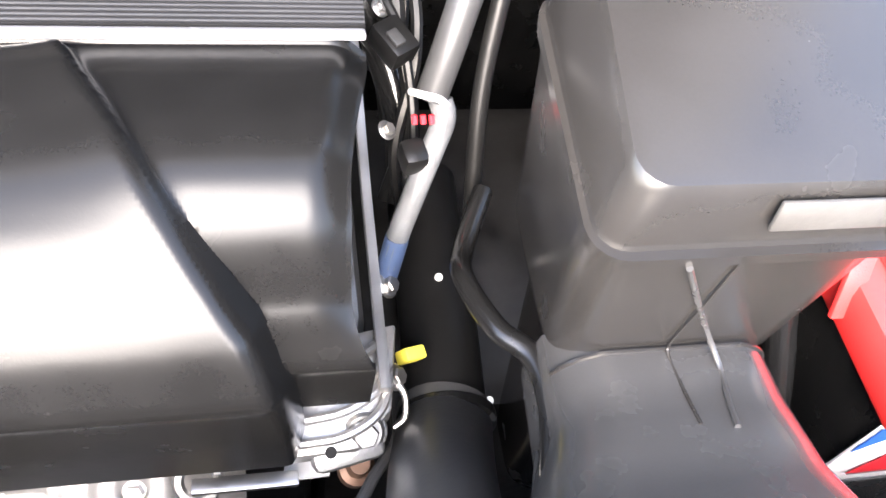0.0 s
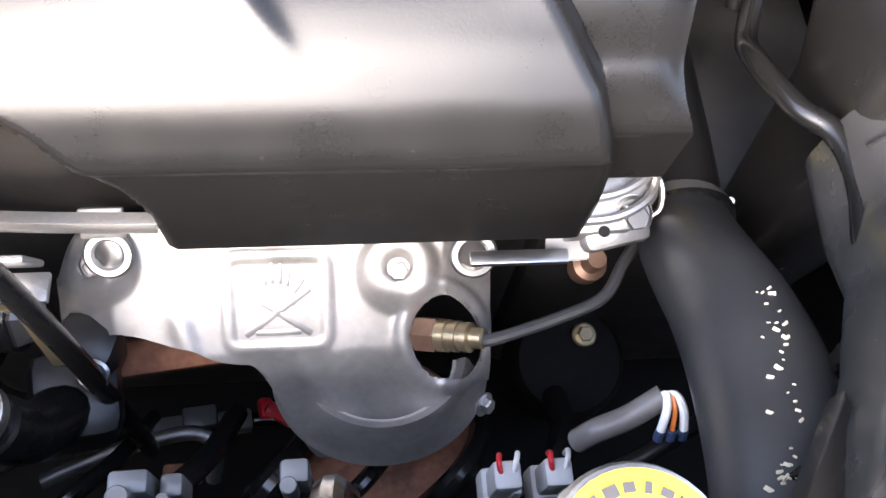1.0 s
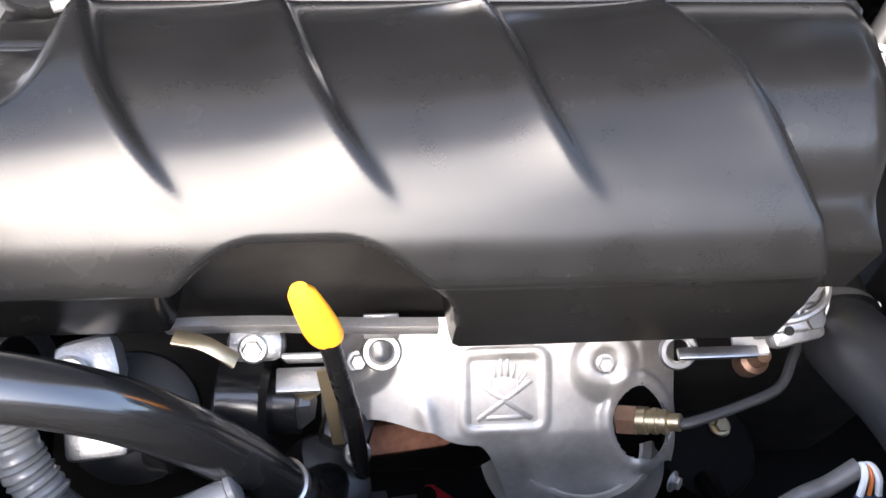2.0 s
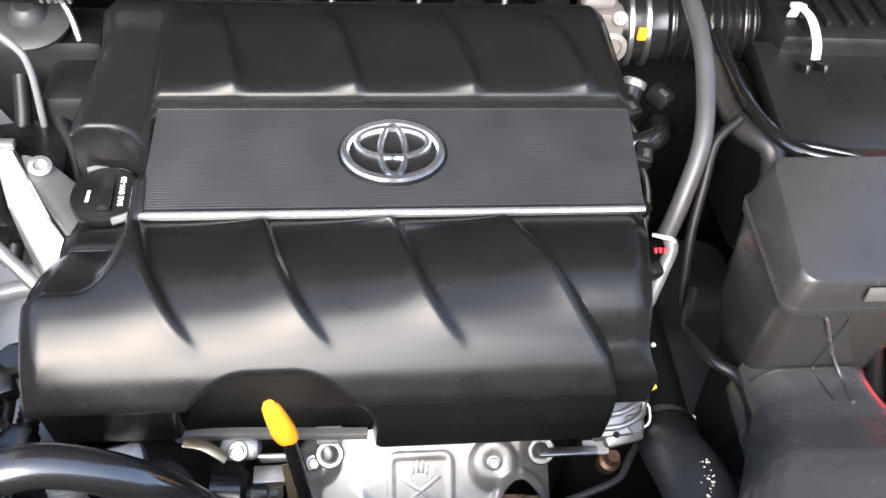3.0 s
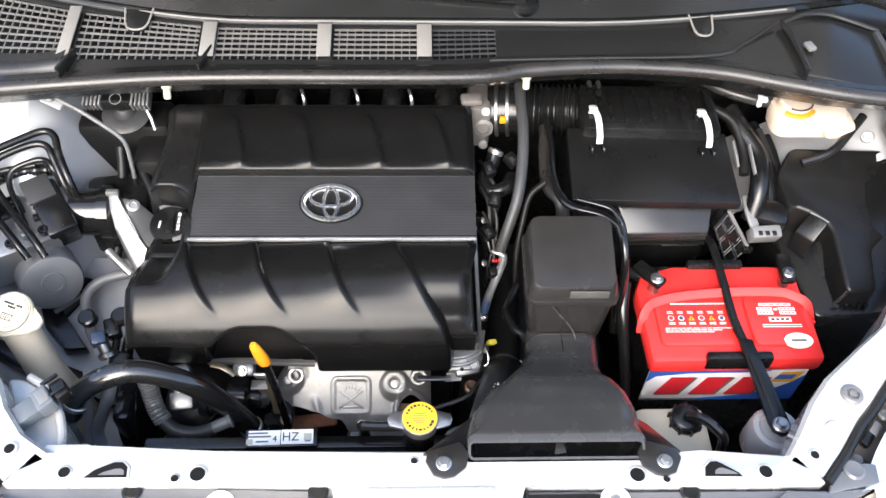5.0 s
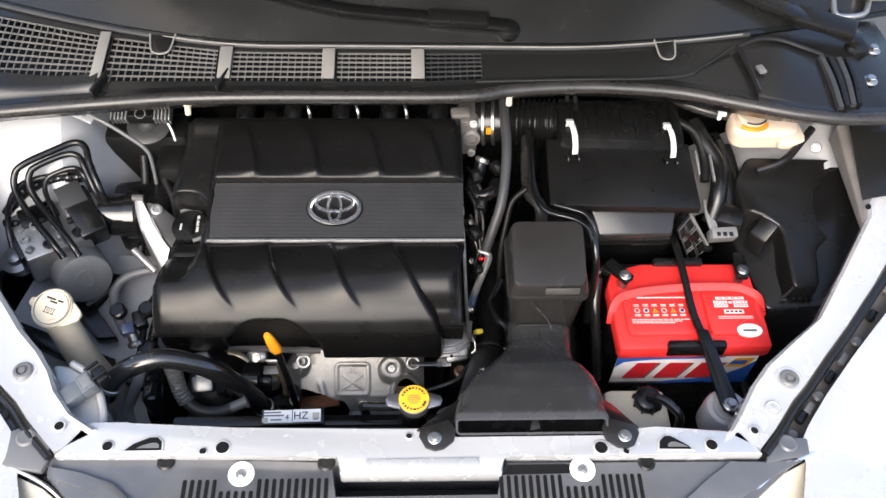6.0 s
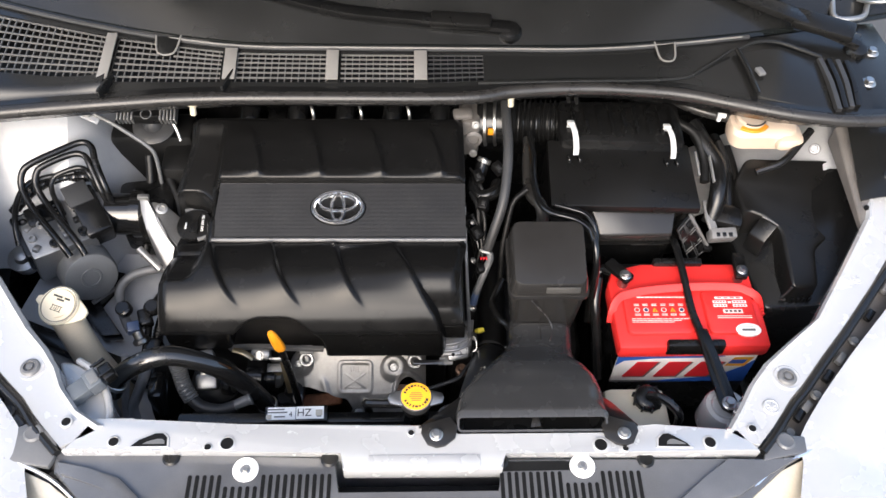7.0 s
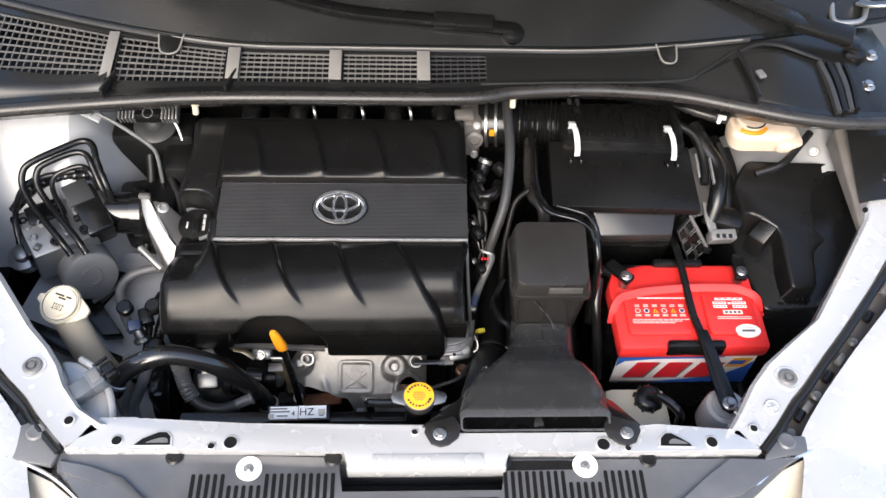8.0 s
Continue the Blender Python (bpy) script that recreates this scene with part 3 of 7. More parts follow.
# ---- scuttle below the windscreen ----
scuttle = thing("scuttle_panel", (0, 0.56, 1.08), "weathered black plastic scuttle panel with mesh air grilles", "cowl panel")
seal_y = ((-0.86, 0.43), (-0.70, 0.462), (-0.46, 0.494), (-0.29, 0.507), (0.06, 0.510), (0.15, 0.525), (0.25, 0.534), (0.34, 0.532), (0.43, 0.522), (0.52, 0.497), (0.61, 0.473), (0.70, 0.463), (0.80, 0.470), (0.90, 0.49))
bm = B()
tube(bm, [(x, y, 1.105) for x, y in seal_y], 0.0105, 12, 6)
strip = thing("weather_strip", (0, 0.50, 1.09), "worn black rubber weather strip across the bay", "rubber seal")
part("bulb", bm, RUBBER_SEAL, strip)
bm = B()
tube(bm, [(x, y + 0.011, 1.112) for x, y in seal_y], 0.003, 8, 6, flat=(0.014, 0.004))
part("flange", bm, RUBBER, strip)
bm = B()


def edge_y(x):
    for (xa, ya), (xb, yb) in zip(seal_y, seal_y[1:]):
        if x <= xb:
            return ya + (yb - ya) * (x - xa) / (xb - xa)
    return seal_y[-1][1]


sheet(bm, 60, 8, lambda u, v: (-0.86 + 1.76 * u, edge_y(-0.86 + 1.76 * u) + 0.010 + 0.046 * min(v, 0.5) + 0.050 * max(0, v - 0.5), 1.098 - 0.044 * min(v, 0.5) - 0.072 * max(0, v - 0.5)), 0.004)
part("front_drop", bm, PLASTIC_DARK, scuttle)


def screen_foot(x):
    """The line along which the scuttle meets the windscreen."""
    return 0.600 + (0.36 if x < 0 else 0.22) * max(0.0, abs(x) - 0.25) ** 1.5


def deck(u, v):
    x = -0.86 + 1.76 * u
    y0 = edge_y(x) + 0.004
    y1 = screen_foot(x)
    return (x, y0 + (y1 - y0) * v, 1.108 + 0.018 * v + 0.004 * math.sin(v * math.pi))


GRILLES = ((-0.705, -0.500), (-0.484, -0.305), (-0.286, -0.143), (-0.124, -0.002), (0.018, 0.110))


def solid(u, v):
    x = -0.86 + 1.76 * u
    return x < 0.735 and not (0.26 < v < 0.90 and any(a < x < b for a, b in GRILLES))


bm = B()
sheet(bm, 176, 24, deck, 0.004, solid)
deck_part = part("deck", bm, COWL, scuttle)
for a, b in GRILLES:
    bm = B()
    nx, ny = int((b - a) / 0.0108), (9 if a < -0.5 else 7 if a < -0.3 else 6)
    for i in range(nx + 1):
        x = a + (b - a) * i / nx
        p, q = Vector(deck((x + 0.86) / 1.76, 0.24)), Vector(deck((x + 0.86) / 1.76, 0.91))
        rbox(bm, (p + q) / 2 - Vector((0, 0, 0.003)), (0.0015, (q - p).length, 0.003), 0, (math.degrees(math.atan2(q.z - p.z, q.y - p.y)), 0, 0))
    for j in range(ny + 1):
        v = 0.25 + 0.65 * j / ny
        p, q = Vector(deck((a + 0.86) / 1.76, v)), Vector(deck((b + 0.86) / 1.76, v))
        rbox(bm, (p + q) / 2 - Vector((0, 0, 0.003)), ((q - p).length, 0.0015, 0.003), 0, (0, 0, math.degrees(math.atan2(q.y - p.y, q.x - p.x))))
    # Reflected light is in the mesh's pale grey; the last grille is darker.
    tagged(part("mesh_grille", bm, MESH if a < 0.0 else CONDUIT, scuttle), "fine grey plastic mesh")
# Tilted bars, their brightness in the light put into the colour.
for a, b in zip(GRILLES, GRILLES[1:]):
    x = (a[1] + b[0]) / 2
    p, q = Vector(deck((x + 0.86) / 1.76, 0.25)), Vector(deck((x + 0.86) / 1.76, 0.92))
    bm = B()
    rbox(bm, (p + q) / 2 + Vector((0, 0, 0.006)), (b[0] - a[1] + 0.001, (q - p).length, 0.003), 0.001, (math.degrees(math.atan2(q.z - p.z, q.y - p.y)), 0, 0))
    part("mullion", bm, MULLION, scuttle, "bar between the grilles, coloured paler for the light on it")
# Black sheet that gives the dark behind the mesh.
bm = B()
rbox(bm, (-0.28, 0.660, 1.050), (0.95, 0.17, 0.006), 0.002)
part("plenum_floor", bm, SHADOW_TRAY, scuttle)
bm = B()
tube(bm, [(-0.86 + 0.0789 * k, screen_foot(-0.86 + 0.0789 * k) + 0.001, 1.129) for k in range(19)], 0.004, 8, 6)
lip_r = part("rear_lip", bm, CONDUIT, scuttle)
# Pale line put on for the highlight along the glossy lip.
bm = B()
tube(bm, [(-0.40 + 0.0789 * k, screen_foot(-0.40 + 0.0789 * k) - 0.001, 1.1325) for k in range(13)], 0.0014, 8, 6)
part("lip_glint", bm, MULLION, lip_r)
for x, w in ((-0.400, 0.020), (0.412, 0.017)):
    y1 = screen_foot(x)
    out = [(x - w, y1 + 0.002), (x - w * 0.62, y1 - 0.034), (x + w * 0.62, y1 - 0.034), (x + w, y1 + 0.002)]
    bm = B()
    prism(bm, out, [1.122, 1.116, 1.116, 1.122], [1.134, 1.128, 1.128, 1.134], bev=0.002)
    cl = part("clip", bm, COWL, scuttle)
    bm = B()
    tube(bm, [(px, py, 1.1345 if k in (0, 3) else 1.1285) for k, (px, py) in enumerate(out)], 0.0016, 8, 5)
    part("clip_rim", bm, MULLION, cl)
for x, y in ((-0.364, 0.505), (0.160, 0.512)):
    bm = B()
    lathe(bm, [(0.007, 0), (0.008, -0.002), (0.007, -0.005), (0.0052, -0.006), (0.0052, -0.018), (0.004, -0.020)], (x, edge_y(x) + 0.040, 1.062), (0, 0.6, 1), 20)
    part("push_pin", bm, CREAM, scuttle, "pale plastic push pin")
bm = B()
prism(bm, [(0.546, 0.505), (0.662, 0.474), (0.668, 0.585), (0.600, 0.606), (0.532, 0.596)], 1.10, [1.118, 1.112, 1.128, 1.138, 1.132], bev=0.003)
cap_e = part("end_cap", bm, COWL, scuttle)
bm = B()
tube(bm, [(0.530, 0.600, 1.134), (0.538, 0.560, 1.130), (0.546, 0.507, 1.122)], 0.004, 8, 6)
tube(bm, [(0.530, 0.601, 1.134), (0.565, 0.612, 1.140), (0.600, 0.610, 1.141), (0.640, 0.596, 1.136), (0.668, 0.586, 1.131)], 0.0035, 8, 6)
part("raised_rim", bm, COWL, cap_e)
bm = B()
rbox(bm, (0.556, 0.548, 1.132), (0.012, 0.018, 0.006), 0.002, (0, 0, 15))
part("pale_tab", bm, PLASTIC_GREY, cap_e)
for k in range(4):
    bm = B()
    tube(bm, [(0.664 + 0.014 * k, 0.582 - 0.002 * k, 1.128), (0.668 + 0.0125 * k, 0.530, 1.124), (0.668 + 0.011 * k, 0.474 + 0.003 * k, 1.116)], 0.005, 8, 6, flat=(0.009, 0.012))
    part("end_rib", bm, PLASTIC_MATT if k % 2 else CONDUIT, cap_e)
bm = B()
tube(bm, [(0.10, 0.537, 1.114), (0.239, 0.540, 1.116), (0.419, 0.546, 1.117), (0.47, 0.566, 1.123), (0.522, 0.600, 1.134)], 0.003, 8, 8)
part("crease", bm, COWL, scuttle)
# folded cover in front of the outer grille, with a fin at its end
bm = B()


def fold(u, v):
    x = -0.70 + 0.212 * u
    return (x, edge_y(x) + 0.012 + (0.058 - 0.018 * u) * v, 1.110 + 0.016 * step(0.0, 0.5, v) + 0.007 * math.sin(5 * u + 1) * v)


sheet(bm, 20, 8, fold, 0.003)
part("folded_cover", bm, COWL, scuttle)
for x in (-0.482, -0.296):
    bm = B()
    rbox(bm, (x, edge_y(x) + 0.026, 1.120), (0.005, 0.046, 0.020 if x < -0.4 else 0.012), 0.002, (0, 0, -18))
    part("fin", bm, COWL, scuttle)

bm = B()
sheet(bm, 20, 8, lambda u, v: ((u - 0.5) * 1.9, screen_foot((u - 0.5) * 1.9) + 0.008 + 0.95 * v, 1.122 + 0.60 * v), 0.006)
screen = thing("windscreen", (0, 0.62, 1.12), "dark windscreen with a black printed lower edge", "windscreen")
part("glass", bm, GLASS, screen)
bm = B()
sheet(bm, 20, 2, lambda u, v: ((u - 0.5) * 1.86, screen_foot((u - 0.5) * 1.86) + 0.012 + 0.075 * v, 1.1305 + 0.0474 * v), 0.001)
part("printed_band", bm, COWL, screen)
for pts, at in ((((-0.36, 0.71, 1.20), (-0.15, 0.660, 1.165), (0.02, 0.640, 1.158), (0.155, 0.630, 1.150)), (0.155, 0.630, 1.140)),
                (((0.30, 0.775, 1.235), (0.40, 0.735, 1.205), (0.52, 0.700, 1.180), (0.640, 0.655, 1.158), (0.735, 0.610, 1.142)), (0.735, 0.610, 1.125))):
    wiper = thing("wiper", at, "black wiper arm resting at the windscreen's foot", "wiper", "wipers")
    bm = B()
    tube(bm, pts, 0.01, 12, 8, flat=(0.024 if pts[0][0] < 0 else 0.034, 0.014))
    part("arm", bm, PLASTIC_DARK, wiper)
    bm = B()
    rbox(bm, Vector(pts[-2]).lerp(Vector(pts[-1]), 0.4) + Vector((0, 0, 0.004)), (0.10, 0.028 if pts[0][0] < 0 else 0.038, 0.016), 0.005, (10, 0, math.degrees(math.atan2(pts[-1][1] - pts[-2][1], pts[-1][0] - pts[-2][0]))))
    part("knuckle", bm, PLASTIC_MATT, wiper)
    bm = B()
    lathe(bm, [(0.019, -0.012), (0.020, 0.004), (0.016, 0.011), (0.008, 0.014)], at, (0, -0.3, 1), 24)
    part("pivot_cap", bm, PLASTIC_DARK, wiper)
# Dark panels that stand for the inner wings in shade.
for sx in (-1, 1):
    bm = B()
    sheet(bm, 6, 10, lambda u, v: (sx * (0.735 + 0.09 * u + 0.02 * v), 0.40 + 0.24 * v, 0.985 + 0.05 * v + 0.012 * math.sin(3 * u)), 0.003 * sx)
    shaded_side = part("shaded_side", bm, COWL, car, "dark panel standing for the shaded inner wing beside the scuttle")
    for y in (0.44, 0.55):
        bm = B()
        lathe(bm, [(0.008, 0), (0.009, 0.002), (0.006, 0.004), (0.003, 0.003)], (sx * 0.785, y, 1.000 + 0.1 * (y - 0.42)), (0, -0.2, 1), 16)
        part("push_clip", bm, PLASTIC_DARK, shaded_side)
# Body-painted panel below the hinge; its darker colour is the shade on it.
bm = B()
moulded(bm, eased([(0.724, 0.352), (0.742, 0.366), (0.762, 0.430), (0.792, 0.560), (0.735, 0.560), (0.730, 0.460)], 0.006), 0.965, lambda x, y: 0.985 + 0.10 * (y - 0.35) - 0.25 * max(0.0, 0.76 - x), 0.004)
hp = part("hinge_panel", bm, GREY_AND_SHADE, car, "inner panel below the hinge, its shade put into the grey-brown")
# Holes in the panel, their dark insides put on as black discs.
for x, y, r in ((0.762, 0.545, 0.0075), (0.756, 0.478, 0.004), (0.741, 0.385, 0.005)):
    bm = B()
    lathe(bm, [(r, 0), (r, 0.0025), (r * 0.5, 0.003)], (x, y, 0.985 + 0.10 * (y - 0.35) - 0.25 * max(0.0, 0.76 - x) - 0.0005), (-0.2, 0, 1), 18)
    part("hole", bm, SHADOW_TRAY, hp)
bm = B()
bolt(bm, (0.706, 0.538, 0.965), (-0.5, -0.5, 0.7), 0.0065)
part("earth_bolt", bm, STEEL, car)
hinge = thing("bonnet_hinge", (0.77, 0.66, 1.05), "painted steel bonnet hinge with bolts", "hinge")
# Hinge plate coloured near black for the shade it lies in.
bm = B()
prism(bm, [(0.722, 0.500), (0.780, 0.510), (0.815, 0.640), (0.800, 0.700), (0.745, 0.690), (0.735, 0.600)], 1.075, [1.090, 1.085, 1.105, 1.115, 1.120, 1.105], bev=0.004)
part("shaded_base", bm, COWL, hinge)
bm = B()
prism(bm, [(0.742, 0.690), (0.752, 0.760), (0.800, 0.760), (0.800, 0.745), (0.765, 0.740), (0.760, 0.690)], 1.11, [1.130, 1.150, 1.150, 1.150, 1.150, 1.130], bev=0.003)
part("arm", bm, STEEL, hinge)
bm = B()
tube(bm, [(0.770, 0.72, 1.15), (0.785, 0.70, 1.16), (0.815, 0.70, 1.17), (0.84, 0.74, 1.20)], 0.007, 12, 6, flat=(0.022, 0.006))
part("strap", bm, STEEL, hinge)
for x, y in ((0.752, 0.56), (0.778, 0.63), (0.757, 0.665)):
    bm = B()
    bolt(bm, (x, y, 1.098 + 0.09 * (y - 0.56)), r=0.008)
    part("bolt", bm, STEEL, hinge)

bm = B()
prism(bm, eased([(0.780, 0.545), (0.826, 0.545), (0.830, 0.655), (0.806, 0.655)], 0.006), 1.078, 1.081)
part("label_plate", bm, CARD_GREY, hinge, "pale label plate")
bm = B()
tube(bm, [(0.726, 0.735, 1.150), (0.718, 0.705, 1.144), (0.716, 0.680, 1.140), (0.735, 0.674, 1.140), (0.764, 0.680, 1.142), (0.778, 0.705, 1.146), (0.790, 0.740, 1.152)], 0.005, 12, 6)
part("hinge_loop", bm, ALU, hinge)

# ---- engine and its cover ----
engine = thing("engine", (-0.16, 0.42, 0.32), "grimy dark transverse engine below its plastic cover", "engine")
bm = B()
rbox(bm, (-0.16, 0.44, 0.58), (0.44, 0.30, 0.46), 0.02)
part("block", bm, BLOCK, engine)
bm = B()
rbox(bm, (-0.155, 0.465, 0.752), (0.485, 0.33, 0.050), 0.012)
part("cylinder_head", bm, ALU, engine, "pale cast aluminium head edge")
bm = B()
rbox(bm, (0.19, 0.45, 0.48), (0.26, 0.30, 0.34), 0.04)
part("gearbox", bm, BLOCK, engine)

COVER = ((0.602, 0.900), (0.604, 0.950), (0.597, 0.972), (0.575, 0.979), (0.50, 0.975), (0.470, 0.971), (0.464, 0.966), (0.4615, 0.954),
         (0.44, 0.946), (0.40, 0.935), (0.372, 0.927), (0.365, 0.923), (0.360, 0.921), (0.335, 0.928), (0.300, 0.931), (0.272, 0.9225),
         (0.251, 0.9090), (0.2365, 0.8938), (0.2273, 0.8803), (0.2222, 0.8705), (0.2236, 0.8615), (0.2262, 0.825), (0.2295, 0.788))
CN = [len(COVER) - 1]


def along(v):
    """The cover's section, from its rear edge over the top to its front edge."""
    k = v * CN[0]
    i = min(int(k), CN[0] - 1)
    p = [Vector((0,) + COVER[min(max(q, 0), CN[0])]) for q in (i - 1, i, i + 1, i + 2)]
    t = k - i
    a, b, c, d = p
    w = 0.5 * (2 * b + (c - a) * t + (2 * a - 5 * b + 4 * c - d) * t * t + (3 * b - a - 3 * c + d) * t ** 3)
    return w if 0 < i < CN[0] - 1 else b.lerp(c, t)


def ridge(d):
    return math.exp(d / 0.035) if d <= 0 else math.exp(-(d / 0.0035) ** 1.3)


def crest(d):
    """A softer rib that falls away on both sides."""
    return math.exp(d / 0.022) if d <= 0 else math.exp(-(d / 0.007) ** 1.6)


def lobe_edge(arc):
    """Where the middle of the front ends and the lobe at the cover's end begins."""
    marks = (-0.045, -0.032, -0.013, 0.002, 0.016, 0.028, 0.033, 0.036, 0.039, 0.043, 0.044)
    k = min(max(arc, 0.0), 9.99)
    i = int(k)
    return marks[i] + (marks[i + 1] - marks[i]) * (k - i)


def end_x(v):
    a = v * CN[0] - 12
    return 0.083 - 0.013 * step(0.0, 2.5, a) + 0.011 * step(4.5, 8.0, a)


def cover_point(u, v):
    x = -0.405 + (end_x(v) + 0.405) * u
    p = along(v)
    y, z = p.y, p.z
    q = along(min(1, v + 0.004)) - along(max(0, v - 0.004))
    nrm = Vector((0, -q.z, q.y)).normalized()
    if nrm.dot(Vector((0, 1.0 if y > 0.55 else -1.0 if y < 0.29 else 0.0, 1.0))) < 0:
        nrm = -nrm
    out, back = 0.0, 0.0
    arc = v * CN[0] - 12
    if arc > 0:
        k = arc / 4.2
        amp = 0.0070 * step(0.0, 0.5, arc) * (1 - step(2.6, 4.6, arc))
        for xt, dx in ((-0.335, 0.053), (-0.238, 0.053), (-0.135, 0.049)):
            out += amp * ridge(x - (xt + dx * min(k, 1.2) ** 1.6))
        xr = lobe_edge(arc)
        out += 0.0070 * step(0.0, 0.5, arc) * (1 - step(2.0, 4.0, arc)) * ridge(x - xr)
        # the end lobe lies further back than the middle of the front
        back = 0.020 * step(1.8, 5.0, arc) * step(xr - 0.001, xr + 0.006, x)
        # and the other end steps back below its crest
        back += 0.014 * step(7.6, 8.1, arc) * step(-0.288, -0.300, x)
    elif y > 0.464:
        s = (y - 0.466) / 0.11
        amp = 0.0055 * (1 - step(0.70, 1.0, s)) * step(-0.02, 0.06, s)
        for xt in (-0.262, -0.160, -0.057, 0.044):
            out += amp * crest(x - (xt - 0.026 * max(0, s) ** 1.3))
    p = Vector((x, y, z)) + nrm * out + Vector((0, back, -0.45 * back))
    # the corner by the filler cap: a face that sinks towards the cap, a round bowl for it, and a lower panel behind
    low_y = 0.281 + 0.022 * max(0.0, min(1.0, 1 - (-0.338 - x) / 0.032)) ** 2
    face_d = (0.004 + 0.046 * min(1.0, max(0.0, (y - low_y) / 0.117))) * step(low_y - 0.003, low_y + 0.008, y) * step(-0.334, -0.356, x) * step(0.412, 0.400, y)
    away = math.hypot(min(0.0, -x - 0.376), y - 0.425)
    bowl = 1 - step(0.034, 0.039, away)
    p.z -= face_d
    panel = step(-0.322, -0.342, x) * step(0.398, 0.412, y) * (1 - step(0.560, 0.590, y))
    p.z += panel * (0.934 + 0.30 * (y - 0.455) - p.z)
    p.z += bowl * (0.872 - p.z)
    p.x += 0.018 * step(0.45, 0.56, y) * (1 - step(-0.405, -0.30, x))
    # arch for the dipstick in the front face
    if v * CN[0] > 14.0 and p.z < 0.920:
        half = 0.078 * math.sqrt(1 - (1 - min(1.0, max(0.02, (0.896 - p.z) / 0.094))) ** 2.6)
        k = (1 - step(-0.006, 0.004, abs(x + 0.227) - half)) * step(0.895, 0.882, p.z)
        p.y += (0.003 + 0.086 * max(0.0, min(1.0, (0.898 - p.z) / 0.098))) * k
    # rounded ends
    e = step(0.020, 0.0, min(x + 0.405, end_x(v) + 0.001 - x)) * step(0.84, 0.90, p.z)
    p.z -= 0.010 * e * e
    return p


cover_thing = thing("engine_cover", (-0.16, 0.42, 0.78), "black textured plastic engine cover with curved ribs", "engine cover")


def covered(u, v):
    x = -0.405 + (end_x(v) + 0.405) * u
    p = along(v)
    if v * CN[0] < 16:
        return not (-0.330 < x and 7.2 < v * CN[0] < 10.6)
    xr = lobe_edge(v * CN[0] - 12)
    if x > xr + 0.007 and p.z < 0.824:
        return False
    if x < -0.285 and p.z < 0.80:
        return False
    if abs(x + 0.222) < 0.066 and p.z < 0.800:
        return False
    return True


bm = B()
sheet(bm, 320, 216, cover_point, 0.003, covered)
part("shell", bm, PLASTIC, cover_thing, angle=50)
# engraved marks on the rear corner panel
for k, w in enumerate((0.010, 0.006, 0.010, 0.008, 0.010, 0.005, 0.009)):
    bm = B()
    rbox(bm, (-0.371 + 0.0016 * k, 0.492 + 0.0075 * k, 0.9458 + 0.00225 * k), (w, 0.0042, 0.0030), 0.0004)
    part("engraved_mark", bm, PLASTIC_DARK, cover_thing)
# ribbed middle strip
strip_a, strip_b = Vector((0, 0.4605, 0.957)), Vector((0, 0.3695, 0.9275))
run = strip_b - strip_a
up = Vector((0, -run.z, run.y)).normalized()
if up.z < 0:
    up = -up
NR = 40


def strip_point(u, v):
    k = v * NR
    saw = abs((k % 1.0) - 0.5) * 2
    p = strip_a + run * v + up * (0.00034 * saw)
    return Vector((-0.326 - 0.008 * v + (0.4095 + 0.008 * v) * u, p.y, p.z))


bm = B()
sheet(bm, 6, NR * 4, strip_point, -0.004)
part("ribbed_strip", bm, PLASTIC_STRIP, cover_thing, "charcoal strip with fine ribs", angle=80)
# Pale grey gives the brightness of this upward-facing chamfer.
bm = B()
rbox(bm, (-0.125, 0.3655, 0.9262), (0.417, 0.0062, 0.004), 0.0012, (-20, 0, 0))
part("lip", bm, PLASTIC_LIP, cover_thing, "lip with the light on its chamfer put into pale grey")
face = Matrix.Translation(strip_a + run * 0.46 + Vector((-0.129, 0, 0)) + up * 0.0012) @ Matrix.Rotation(math.atan2(-run.z, -run.y), 4, "X")


def ellipse_ring(bm, cx, cy, a, b, w, h, m, seg=48, w2=None):
    rings = []
    for k in range(6):
        ang = 2 * math.pi * k / 6
        rr, zz = math.cos(ang) * w / 2, math.sin(ang) * h
        rings.append([m @ Vector((cx + (a + rr) * math.cos(t), cy + (b + rr) * math.sin(t), zz)) for t in (2 * math.pi * j / seg for j in range(seg))])
    loft(bm, rings + [rings[0]], caps=False)
    bmesh.ops.remove_doubles(bm, verts=bm.verts[:], dist=1e-6)


bm = B()
loft(bm, [[face @ Vector((a * math.cos(t), b * math.sin(t), z)) for t in (2 * math.pi * j / 48 for j in range(48))] for a, b, z in ((0.047, 0.0325, -0.001), (0.046, 0.0315, 0.002), (0.038, 0.025, 0.0012))])
badge = part("badge", bm, PLASTIC_DARK, cover_thing, "oval chrome badge in a black recess")
for cx, cy, a, b in ((0, 0, 0.0405, 0.0270), (0, 0.0075, 0.0300, 0.0140), (0, 0, 0.0105, 0.0235)):
    bm = B()
    ellipse_ring(bm, cx, cy, a, b, 0.0076 if a > 0.035 else 0.0060, 0.0034, face @ Matrix.Translation((0, 0, 0.003)))
    part("chrome_oval", bm, CHROME, badge)

cap = thing("oil_filler_cap", (-0.376, 0.426, 0.87), "black oil filler cap with white grade lettering", "oil cap")
bm = B()
lathe(bm, [(0.027, -0.02), (0.0305, 0.0), (0.031, 0.010), (0.029, 0.014), (0.023, 0.0145)], (-0.376, 0.426, 0.880), (0, -0.15, 1), 32)
body = part("cap", bm, PLASTIC_DARK, cap)
bm = B()
